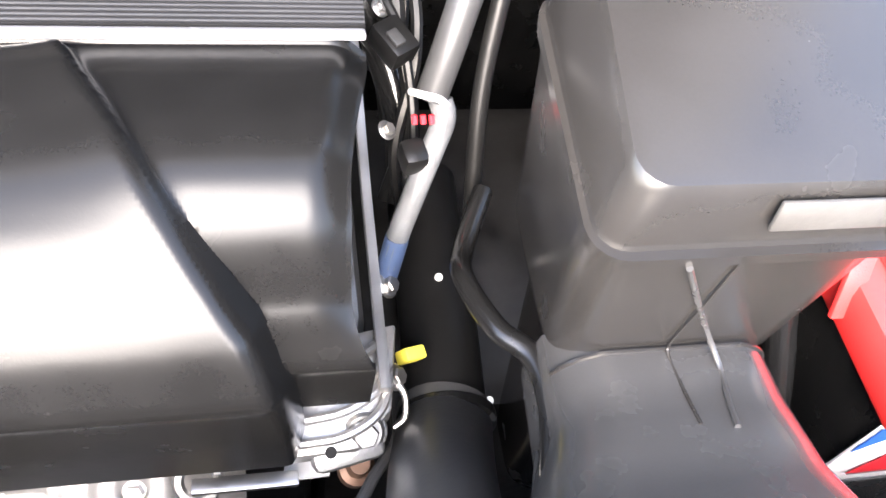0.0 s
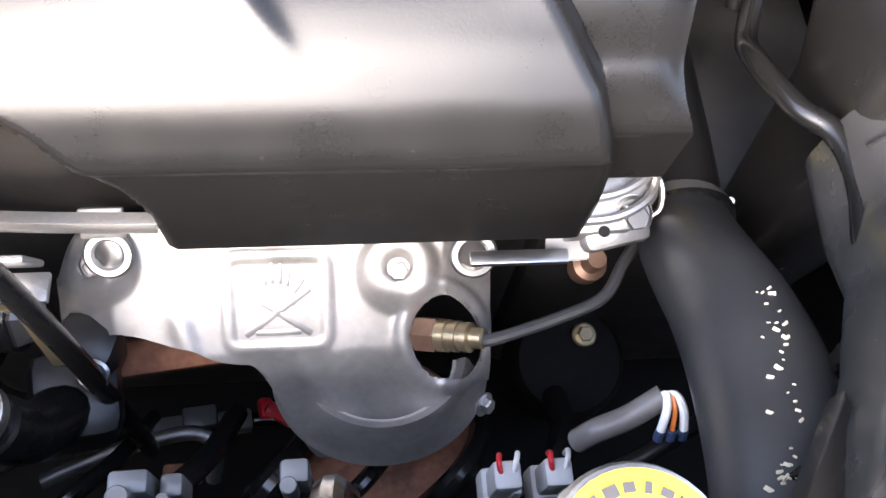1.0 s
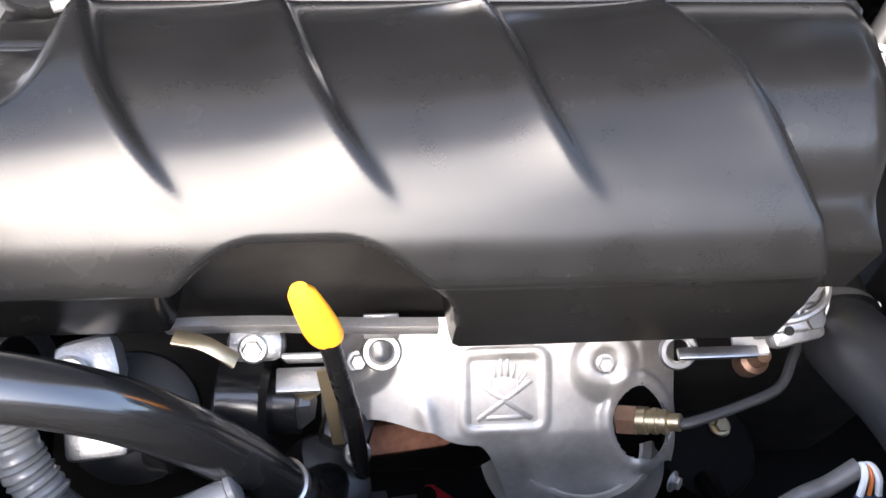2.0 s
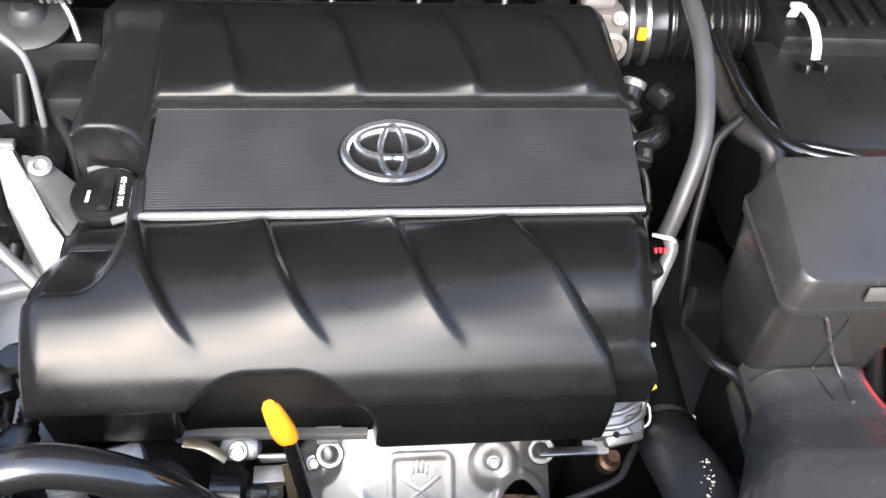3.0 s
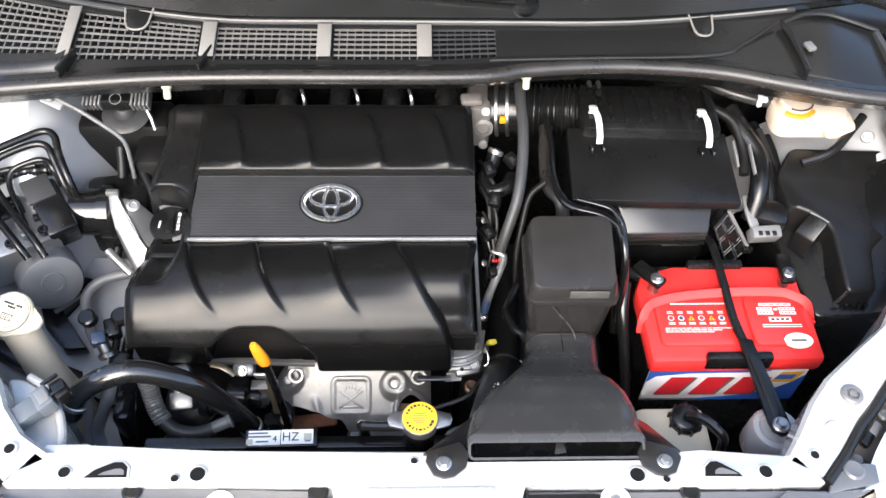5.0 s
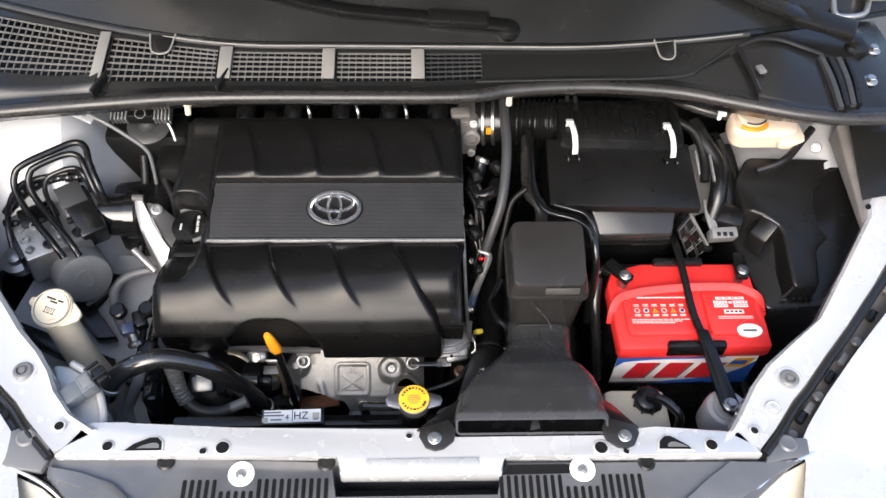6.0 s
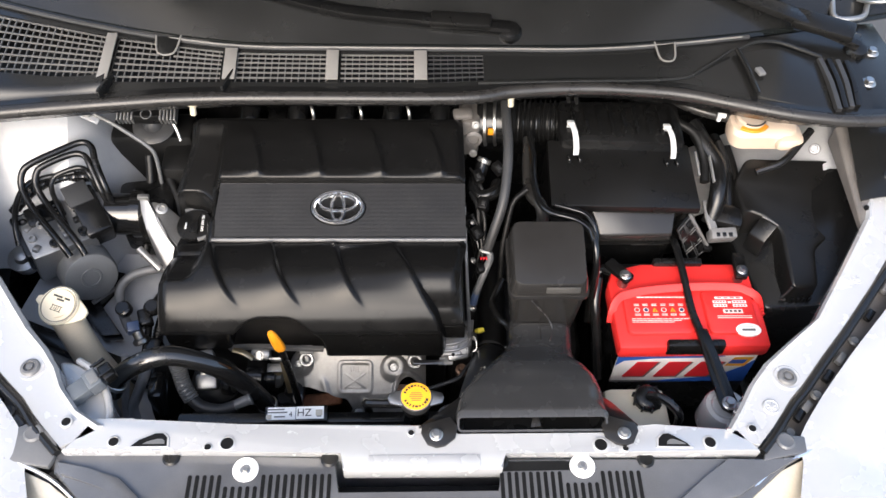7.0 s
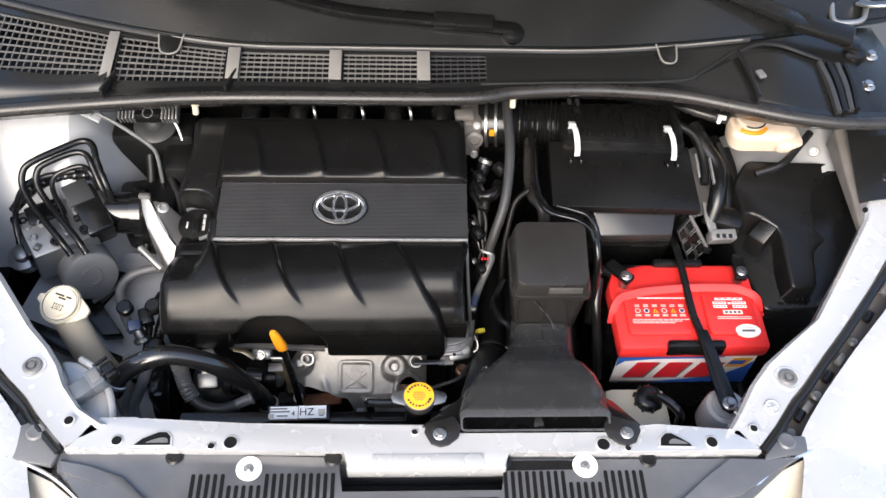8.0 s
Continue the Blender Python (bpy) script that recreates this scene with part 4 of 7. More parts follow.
rbox(bm, (-0.375, 0.426, 0.8952), (0.012, 0.044, 0.006), 0.002)
part("grip", bm, PLASTIC_DARK, cap)
bm = B()
tube(bm, [(-0.376 + 0.0365 * math.cos(radians(a)), 0.426 + 0.035 * math.sin(radians(a)), 0.892) for a in range(-75, 130, 25)], 0.0035, 8, 4)
part("rim", bm, PLASTIC_GREY, cap, "pale rim")
writing("SAE 0W-20", 0.0066, Matrix.Translation((-0.3620, 0.425, 0.8955)) @ Matrix.Rotation(math.atan(0.15), 4, "X") @ Matrix.Rotation(radians(90), 4, "Z"), WHITE, cap)
bm = B()
rbox(bm, (-0.390, 0.420, 0.8948), (0.003, 0.014, 0.0006), 0.0002)
part("print_bar", bm, CARD_GREY, cap)


# ---- air intake ----
def ring_at(cx, cy, w, d, r, z, tilt=0.0):
    """A rounded rectangle lying flat; tilt: rise of z for each metre of y."""
    return [Vector((cx + px, cy + py, z + tilt * py)) for px, py in rounded(w, d, r)]


duct = thing("air_intake_duct", (0.20, 0.15, 0.80), "matt black plastic air intake with a wide mouth at the front", "air intake")
bm = B()
loft(bm, [ring_at(0.215, 0.290, 0.050, 0.070, 0.02, 0.62), ring_at(0.213, 0.286, 0.076, 0.090, 0.02, 0.80), ring_at(0.206, 0.281, 0.106, 0.099, 0.02, 0.866),
          ring_at(0.2035, 0.280, 0.120, 0.106, 0.018, 0.958, 0.12), ring_at(0.2035, 0.280, 0.121, 0.107, 0.018, 0.961, 0.12)])
part("resonator", bm, DUCT, duct)
bm = B()
loft(bm, [ring_at(0.2035, 0.279, 0.124, 0.112, 0.014, 0.962, 0.13), ring_at(0.2035, 0.279, 0.125, 0.113, 0.014, 0.968, 0.13), ring_at(0.2035, 0.280, 0.120, 0.108, 0.012, 0.9685, 0.14),
          ring_at(0.2035, 0.279, 0.112, 0.102, 0.012, 1.000, 0.27), ring_at(0.2035, 0.279, 0.108, 0.098, 0.012, 1.004, 0.28), ring_at(0.2035, 0.279, 0.104, 0.094, 0.012, 1.0042, 0.28)])
lid = part("lid", bm, DUCT, duct)
bm = B()
rbox(bm, (0.222, 0.2240, 0.981), (0.052, 0.002, 0.013), 0.001, (-8, 0, 0))
part("moulded_plate", bm, PALE_PLATE, lid, "lighter grey moulded plate")
# flared snout: upper point, lower point, middle, width and corner of each section, from the mouth back
SNOUT = (((0.026, 0.966), (0.005, 0.958), 0.159, 0.208, 0.007), ((0.034, 0.9675), (0.010, 0.945), 0.160, 0.212, 0.011), ((0.052, 0.9640), (0.026, 0.900), 0.1615, 0.214, 0.030),
         ((0.080, 0.9560), (0.058, 0.885), 0.1655, 0.205, 0.026), ((0.108, 0.9450), (0.096, 0.868), 0.1735, 0.179, 0.024), ((0.130, 0.9345), (0.128, 0.856), 0.1785, 0.145, 0.021),
         ((0.142, 0.9260), (0.142, 0.848), 0.1775, 0.124, 0.019), ((0.170, 0.9060), (0.170, 0.830), 0.188, 0.108, 0.022), ((0.205, 0.8880), (0.205, 0.80), 0.199, 0.098, 0.024), ((0.250, 0.8740), (0.250, 0.80), 0.203, 0.100, 0.024))


def snout_ring(u, l, cx, w, r, inset=0.0):
    u, l = Vector((0, u[0], u[1])), Vector((0, l[0], l[1]))
    h = (u - l).length
    return [l.lerp(u, 0.5 + pz / h) + Vector((cx + px, 0, 0)) for px, pz in rounded(w - 2 * inset, h - 2 * inset, max(0.003, r - inset))]


def between(a, b, t):
    m = [(p[0] + (q[0] - p[0]) * t, p[1] + (q[1] - p[1]) * t) for p, q in zip(a[:2], b[:2])]
    return m + [p + (q - p) * t for p, q in zip(a[2:], b[2:])]


bm = B()
inner_r = [snout_ring(*SNOUT[k], inset=0.003 if k < 2 else 0.004) for k in (6, 4, 3, 2, 1, 0)]
outer_r = []
for a, b in zip(SNOUT, SNOUT[1:]):
    outer_r += [snout_ring(*between(a, b, q / 4)) for q in range(4)]
loft(bm, inner_r + outer_r + [snout_ring(*SNOUT[-1])])
snout = part("snout", bm, SNOUT_GREY, duct, "greyer dusty snout", angle=24)
bm = B()
prism(bm, [(0.161, 0.032), (0.168, 0.032), (0.171, 0.014), (0.156, 0.012)], 0.950, 0.9575, bev=0.001)
part("divider", bm, DUCT, snout)
for sx, xb in ((-1, 0.026), (1, 0.283)):
    bm = B()
    prism(bm, [(xb - sx * 0.030, 0.012), (xb - sx * 0.026, -0.004), (xb - sx * 0.012, -0.015), (xb + 0.0, -0.0175), (xb + sx * 0.012, -0.013), (xb + sx * 0.021, 0.004), (xb + sx * 0.018, 0.016), (xb - sx * 0.020, 0.028)], 0.9555, 0.9615, bev=0.0015)
    ear = part("mounting_flange", bm, DUCT, duct)
    bm = B()
    xs = (0.054, 0.002, 0.050, 0.094) if sx < 0 else (0.266, 0.305, 0.284, 0.242)
    prism(bm, [(xs[0], 0.010), (xs[1], 0.012), (xs[2], 0.070), (xs[3], 0.118)], [0.950, 0.9555, 0.905, 0.880], [0.9605, 0.9615, 0.918, 0.893], bev=0.001)
    part("web", bm, DUCT, ear)
for x in (0.026, 0.283):
    bm = B()
    bolt(bm, (x, 0.000, 0.9615), r=0.0060)
    part("bolt", bm, STEEL, duct)


def snout_top(y):
    for a, b in zip(SNOUT, SNOUT[1:]):
        if a[0][0] <= y <= b[0][0]:
            return a[0][1] + (b[0][1] - a[0][1]) * (y - a[0][0]) / (b[0][0] - a[0][0])
    return SNOUT[-1][0][1]


neck = between(SNOUT[-2], SNOUT[-1], 0.53)
ring_n = [p for p in snout_ring(*neck, inset=-0.0003) if p.z > 0.858]
ring_n.sort(key=lambda p: p.x)
bm = B()
tube(bm, ring_n, 0.0011, 6, 3)
part("seam", bm, DUCT, duct)
bm = B()
tube(bm, [(0.177, 0.2222, 0.955), (0.198, 0.2280, 0.917), (0.210, 0.2290, 0.896), (0.217, 0.218, snout_top(0.218) + 0.0004), (0.213, 0.203, snout_top(0.203) + 0.0006), (0.208, 0.187, snout_top(0.187) + 0.0006)], 0.0013, 8, 8)
part("moulded_rib", bm, SNOUT_GREY, duct, "pale scuffed rib")
bm = B()
tube(bm, [(0.1990, 0.2262, 0.950), (0.1988, 0.2275, 0.915), (0.1984, 0.2290, 0.888), (0.198, 0.2260, snout_top(0.2260) + 0.0002), (0.197, 0.210, snout_top(0.210) + 0.0002), (0.195, 0.190, snout_top(0.190) + 0.0002)], 0.0007, 6, 6)
part("mould_line", bm, DUCT, duct)
bm = B()
tube(bm, [(0.150, 0.352, 0.830), (0.134, 0.316, 0.830), (0.129, 0.292, 0.840), (0.139, 0.262, 0.845), (0.152, 0.246, 0.847), (0.155, 0.222, 0.848), (0.149, 0.191, 0.848), (0.143, 0.160, 0.848), (0.122, 0.138, 0.848), (0.104, 0.120, 0.852), (0.080, 0.090, 0.875)], 0.0056, 12, 6)
part("side_rib", bm, PLASTIC_DARK, duct)

# ---- air filter housing ----
airbox = thing("air_filter_housing", (0.37, 0.52, 0.75), "dark brown-black plastic air filter housing with two spring clips", "air filter box")
bm = B()
rbox(bm, (0.365, 0.530, 0.835), (0.250, 0.15, 0.15), 0.012)
part("lower_case", bm, PLASTIC_MATT, airbox)
bm = B()
prism(bm, [(0.230, 0.430), (0.489, 0.428), (0.486, 0.556), (0.233, 0.562)], [0.922, 0.916, 0.936, 0.942], [0.938, 0.932, 0.956, 0.962], bev=0.003)
part("lid", bm, PLASTIC_MATT, airbox)
bm = B()
prism(bm, [(0.255, 0.545), (0.475, 0.540), (0.475, 0.640), (0.255, 0.640)], 0.88, [0.978, 0.976, 0.985, 0.985], bev=0.010)
rear = part("rear_case", bm, PLASTIC_DARK, airbox)
for i in range(9):
    bm = B()
    rbox(bm, (0.28 + i * 0.022, 0.59, 0.985), (0.005, 0.07, 0.006), 0.002)
    part("rib", bm, PLASTIC_DARK, rear)
# Paler plastic than the rest of the case, for the light on this face.
bm = B()
prism(bm, [(0.318, 0.404), (0.446, 0.407), (0.456, 0.460), (0.296, 0.460)], 0.868, [0.888, 0.886, 0.925, 0.930], bev=0.005)
part("front_case", bm, DUCT, airbox, "sloping front of the case, paler for the light on it")
bm = B()
rbox(bm, (0.375, 0.452, 0.82), (0.17, 0.04, 0.11), 0.008)
part("recessed_case", bm, PLASTIC_DARK, airbox)
for z in (0.866, 0.857):
    bm = B()
    rbox(bm, (0.385, 0.419, z), (0.125, 0.020, 0.003), 0.001)
    part("ledge", bm, PLASTIC_MATT, airbox)
bm = B()
rbox(bm, (0.412, 0.417, 0.849), (0.060, 0.006, 0.003), 0.001)
part("bright_clip", bm, STEEL, airbox)
for x, y in ((0.274, 0.527), (0.442, 0.519)):
    bm = B()
    tube(bm, [(x - 0.003, y + 0.046, 0.982), (x - 0.003, y + 0.040, 0.996), (x, y + 0.026, 0.998), (x + 0.002, y + 0.012, 0.994), (x + 0.003, y - 0.004, 0.984), (x + 0.003, y - 0.012, 0.972)], 0.005, 12, 6, flat=(0.0105, 0.0025))
    c = part("spring_clip", bm, CARD_GREY, airbox, "bright steel spring clip")
    bm = B()
    rbox(bm, (x - 0.003, y + 0.042, 0.996), (0.0125, 0.014, 0.006), 0.002, (-20, 0, 0))
    part("clip_head", bm, CARD_GREY, c)
    for d in (-0.009, 0.009):
        bm = B()
        rbox(bm, (x + d, y - 0.016, 0.966), (0.004, 0.022, 0.008), 0.001, (-25, 0, 0))
        part("clip_hook", bm, PLASTIC_DARK, c)
hose = thing("intake_hose", (0.22, 0.63, 0.86), "corrugated black rubber intake hose", "hose")
bm = B()
tube(bm, [(0.115, 0.645, 0.925), (0.17, 0.642, 0.928), (0.24, 0.632, 0.935), (0.30, 0.622, 0.945)], 0.040, 24, 40, fn=lambda s: 1.0 + (0.09 * math.sin(s / 0.0095 * 2 * math.pi) if 0.055 < s < 0.155 else 0.03))
part("corrugated_tube", bm, RUBBER, hose)
for x in (0.128, 0.146, 0.278, 0.292):
    bm = B()
    lathe(bm, [(0.0425, 0), (0.0445, 0.001), (0.0445, 0.005), (0.0425, 0.006)], (x, 0.643 - 0.12 * max(0, x - 0.2), 0.926 + 0.1 * max(0, x - 0.15)), (1, -0.1, 0.1), 32)
    part("clamp", bm, STEEL, hose)
bm = B()
rbox(bm, (0.137, 0.603, 0.940), (0.010, 0.005, 0.014), 0.001)
part("yellow_mark", bm, YELLOW, hose)
throttle = thing("throttle_body", (0.10, 0.64, 0.86), "cast aluminium throttle body with bolts", "throttle body")
bm = B()
rbox(bm, (0.100, 0.640, 0.920), (0.036, 0.075, 0.085), 0.008)
lathe(bm, [(0.016, 0), (0.016, 0.006), (0.010, 0.008), (0.009, 0.004)], (0.106, 0.602, 0.925), (0, -1, 0.3), 20)
part("casting", bm, GREY_AND_SHADE, throttle)
for dz in (-0.035, 0.038):
    bm = B()
    bolt(bm, (0.108, 0.600, 0.922 + dz), (0, -1, 0.5), 0.005)
    part("bolt", bm, ALU, throttle)
bm = B()
rbox(bm, (0.085, 0.615, 0.972), (0.034, 0.022, 0.012), 0.004, (0, 0, 5))
part("flange", bm, GREY_AND_SHADE, throttle)

# ---- battery and what holds it ----
battery = thing("battery", (0.468, 0.31, 0.58), "red-topped car battery with a red carrying strap and printed labels", "battery")
bm = B()
rbox(bm, (0.458, 0.300, 0.690), (0.240, 0.172, 0.22), 0.006)
part("case", bm, PLASTIC_DARK, battery, "black plastic case")
bm = B()
LID = [(0.331, 0.203), (0.584, 0.206), (0.586, 0.315), (0.570, 0.345), (0.560, 0.376), (0.392, 0.376), (0.340, 0.362), (0.328, 0.330)]
prism(bm, LID, 0.778, 0.812, bev=0.008)
blid = part("lid", bm, RED, battery, "glossy red plastic lid")
bm = B()
loft(bm, [ring_at(0.404, 0.270, 0.112, 0.086, 0.010, 0.813), ring_at(0.404, 0.270, 0.110, 0.084, 0.010, 0.818), ring_at(0.404, 0.270, 0.107, 0.081, 0.010, 0.819)])
part("raised_panel", bm, RED, blid)
bm = B()
loft(bm, [ring_at(0.526, 0.270, 0.085, 0.086, 0.010, 0.813), ring_at(0.526, 0.270, 0.083, 0.084, 0.010, 0.818), ring_at(0.526, 0.270, 0.080, 0.081, 0.010, 0.819)])
part("raised_panel", bm, RED, blid)
for i in range(3):
    bm = B()
    rbox(bm, (0.336, 0.285 + i * 0.008, 0.800), (0.008, 0.004, 0.012), 0.001)
    part("finger_rib", bm, RED, blid)
    bm = B()
    rbox(bm, (0.586, 0.275 + i * 0.008, 0.800), (0.008, 0.004, 0.012), 0.001)
    part("finger_rib", bm, RED, blid)
bm = B()
tube(bm, [(0.329, 0.268, 0.790), (0.330, 0.278, 0.812), (0.338, 0.291, 0.8225), (0.354, 0.300, 0.824), (0.394, 0.309, 0.8245), (0.465, 0.3155, 0.8245), (0.534, 0.3155, 0.8245), (0.561, 0.309, 0.823), (0.580, 0.298, 0.816), (0.589, 0.280, 0.790)], 0.006, 12, 8, flat=(0.014, 0.004))
part("carrying_strap", bm, RED_BAND, battery, "red webbing carrying strap")
for x, y, rz in ((0.354, 0.330, -40), (0.556, 0.340, 5)):
    bm = B()
    rod(bm, (x, y, 0.812), (x, y, 0.838), 0.009, 18)
    post = part("terminal_post", bm, STEEL, battery)
    bm = B()
    rbox(bm, (x - (0.008 if rz < 0 else 0), y + 0.012, 0.834), (0.022, 0.052, 0.012), 0.004, (0, 0, -rz))
    part("terminal_clamp", bm, PLASTIC_DARK, post)
    bm = B()
    bolt(bm, (x, y, 0.840), r=0.0065)
    part("terminal_nut", bm, STEEL, post)
for y, w in ((0.2085, 0.096), (0.375, 0.086)):
    bm = B()
    rbox(bm, (0.457, y, 0.806), (w, 0.014, 0.030), 0.004)
    part("edge_guard", bm, PLASTIC_DARK, battery)
# label on the front: white card, blue sweep, three slanting red blocks
lab = B()
rbox(lab, (0.455, 0.2125, 0.731), (0.236, 0.002, 0.086), 0.0005)
lab = part("front_label", lab, WHITE, battery, "white label with blue sweeps and slanting red blocks")
front = Matrix.Translation((0.455, 0.2112, 0.731)) @ Matrix.Rotation(radians(90), 4, "X")


def slanted(x0, x1, y0, y1, lean=0.018):
    return ((x0, y0), (x1, y0), (x1 + lean, y1), (x0 + lean, y1))


SHAPES = [(INK_BLUE, ((-0.118, 0.043), (-0.118, 0.012), (-0.106, 0.028), (-0.06, 0.035), (0.02, 0.037), (0.062, 0.041), (0.062, 0.043))),
          (INK_BLUE, ((-0.060, -0.043), (0.118, -0.043), (0.118, 0.030), (0.100, 0.006), (0.080, -0.012), (0.040, -0.028), (-0.01, -0.036))),
          (PLASTIC_GREY, ((-0.118, -0.043), (-0.060, -0.043), (-0.02, -0.0385), (-0.118, -0.038))),
          (YELLOW_LABEL, ((0.070, 0.010), (0.104, 0.010), (0.113, 0.038), (0.080, 0.038))),
          (INK_BLUE, ((0.073, 0.018), (0.100, 0.018), (0.104, 0.031), (0.078, 0.031)))]
for x0, x1 in ((-0.100, -0.064), (-0.046, -0.008), (0.008, 0.048)):
    SHAPES.append((PLASTIC_GREY, slanted(x0 + 0.002, x1 + 0.0035, -0.0265, 0.0235)))
    SHAPES.append((INK_RED, slanted(x0, x1, -0.024, 0.025)))
for k, (mat, pts) in enumerate(SHAPES):
    bm = B()
    prism(bm, list(pts), 0.0002 + 0.0001 * k, 0.0006 + 0.0001 * k, front)
    part("printed_shape", bm, mat, lab)
# print on the lid
for i, mat in enumerate((WHITE, INK_BLUE, YELLOW, WHITE, YELLOW, INK_BLUE)):
    x, y = 0.369 + i * 0.0150, 0.273
    bm = B()
    if mat is YELLOW:
        prism(bm, [(x - 0.005, y - 0.004), (x + 0.005, y - 0.004), (x, y + 0.005)], 0.8186, 0.8193)
    else:
        lathe(bm, [(0.0046, 0), (0.0046, 0.0007)], (x, y, 0.8186), (0, 0, 1), 20)
    s = part("symbol", bm, mat if mat is YELLOW else INK_PINK, blid)
    bm = B()
    if mat is YELLOW:
        rbox(bm, (x, y - 0.001, 0.8195), (0.0012, 0.0040, 0.0004), 0)
    else:
        lathe(bm, [(0.0034, 0), (0.0034, 0.0004)], (x, y, 0.8192), (0, 0, 1), 16)
    c = part("symbol_centre", bm, BLUE_PART if mat is INK_BLUE else INK, s) if mat is not WHITE else part("symbol_centre", bm, RED, s)
    for dy in (0.0115, 0.0088, -0.0082, -0.0105):
        bm = B()
        rbox(bm, (x, y + dy, 0.8191), (0.0085 if dy > 0 else 0.0098, 0.0011, 0.0004), 0)
        part("print_bar", bm, INK_PINK, blid)
rng = random.Random(7)
for y, x0, x1, h in ((0.2985, 0.372, 0.455, 0.0022), (0.2555, 0.357, 0.452, 0.0013), (0.2522, 0.357, 0.440, 0.0013), (0.2490, 0.357, 0.425, 0.0013)):
    x = x0
    while x < x1:
        w = rng.uniform(0.005, 0.012)
        bm = B()
        rbox(bm, (x + w / 2, y, 0.8191), (w * 0.86, h, 0.0004), 0)
        part("print_bar", bm, INK_PINK, blid)
        x += w
for x0, x1, y0, y1, mat in ((0.505, 0.553, 0.2945, 0.2990, WHITE), (0.500, 0.523, 0.2862, 0.2912, WHITE), (0.533, 0.557, 0.2862, 0.2912, WHITE), (0.500, 0.523, 0.2790, 0.2840, WHITE), (0.533, 0.557, 0.2790, 0.2840, WHITE),
                           (0.5255, 0.531, 0.2862, 0.2900, INK_PINK), (0.514, 0.547, 0.2660, 0.2740, INK_PINK), (0.502, 0.560, 0.2600, 0.2612, INK_PINK), (0.502, 0.560, 0.2565, 0.2577, INK_PINK)):
    bm = B()
    rbox(bm, ((x0 + x1) / 2, (y0 + y1) / 2, 0.8191), (x1 - x0, y1 - y0, 0.0005), 0)
    card = part("print_bar", bm, mat, blid)
    if y1 - y0 > 0.004:
        for k in range(4):
            bm = B()
            rbox(bm, (x0 + (x1 - x0) * (0.17 + 0.22 * k), (y0 + y1) / 2, 0.8194), ((x1 - x0) * 0.15, (y1 - y0) * 0.45, 0.0004), 0)
            part("print_mark", bm, RED if mat is WHITE else INK, card)
bm = B()
loft(bm, [[Vector((0.548 + a * math.cos(t), 0.2335 + b * math.sin(t), z)) for t in (2 * math.pi * j / 32 for j in range(32))] for a, b, z in ((0.021, 0.0125, 0.8160), (0.021, 0.0125, 0.8196))])
oval = part("oval_sticker", bm, WHITE, blid, "white oval sticker")
bm = B()
rbox(bm, (0.548, 0.233, 0.8198), (0.022, 0.004, 0.0004), 0)
part("print_bar", bm, PLASTIC_GREY, oval)
bm = B()
rbox(bm, (0.548, 0.2385, 0.8198), (0.018, 0.0016, 0.0004), 0)
part("print_bar", bm, CARD_GREY, oval)
battery.location.z += 0.034

hold = thing("battery_clamp", (0.48, 0.25, 0.83), "black steel bar clamping the battery down", "battery clamp")
bm = B()
tube(bm, [(0.452, 0.430, 0.858), (0.455, 0.400, 0.866), (0.457, 0.340, 0.8635), (0.458, 0.270, 0.860), (0.464, 0.222, 0.860), (0.474, 0.170, 0.858), (0.482, 0.125, 0.853), (0.486, 0.092, 0.848)], 0.006, 12, 8, flat=(0.013, 0.006))
part("bar", bm, PLASTIC_DARK, hold)
bm = B()
prism(bm, [(0.455, 0.232), (0.475, 0.228), (0.499, 0.100), (0.496, 0.088), (0.484, 0.084), (0.473, 0.092), (0.470, 0.104)], [0.859, 0.859, 0.847, 0.846, 0.846, 0.846, 0.847], [0.865, 0.865, 0.853, 0.852, 0.852, 0.852, 0.853], bev=0.0015)
part("front_leg", bm, PLASTIC_DARK, hold)
bm = B()
bolt(bm, (0.485, 0.100, 0.852), r=0.0078)
part("nut", bm, STEEL, hold)
bm = B()
lathe(bm, [(0.036, -0.05), (0.034, -0.006), (0.031, -0.001), (0.024, 0.0), (0.022, 0.003), (0.010, 0.003)], (0.485, 0.103, 0.838), (0, 0, 1), 32)
part("mount_boss", bm, PAINT, car, "silver-white boss under the battery clamp")

tank = thing("coolant_tank", (0.34, 0.13, 0.62), "cream plastic coolant overflow tank with a black cap", "coolant tank")
bm = B()
rbox(bm, (0.348, 0.102, 0.715), (0.102, 0.088, 0.22), 0.014)
lathe(bm, [(0.022, 0), (0.022, 0.012)], (0.362, 0.122, 0.812), (0, 0, 1), 18)
part("tank", bm, CREAM, tank)
bm = B()
lathe(bm, [(0.020, 0), (0.022, 0.003), (0.022, 0.012), (0.018, 0.016), (0.010, 0.018)], (0.365, 0.122, 0.822), (0.1, -0.2, 1), 18)
tank_cap = part("cap", bm, PLASTIC_DARK, tank)
for k in range(9):
    a = 2 * math.pi * k / 9
    bm = B()
    rbox(bm, (0.365 + 0.0215 * math.cos(a), 0.121 + 0.0215 * math.sin(a), 0.829), (0.006, 0.004, 0.012), 0.001, (0, 0, math.degrees(a)))
    part("grip_rib", bm, PLASTIC_DARK, tank_cap)
bm = B()
tube(bm, [(0.364, 0.120, 0.842), (0.380, 0.112, 0.850), (0.397, 0.098, 0.848), (0.408, 0.086, 0.835), (0.412, 0.080, 0.77)], 0.0072, 10, 8)
part("vent_hose", bm, RUBBER, tank)

# ---- fuse box ----
fuse = thing("fuse_box", (0.67, 0.43, 0.62), "black plastic fuse box with a stepped sloping lid", "fuse box")


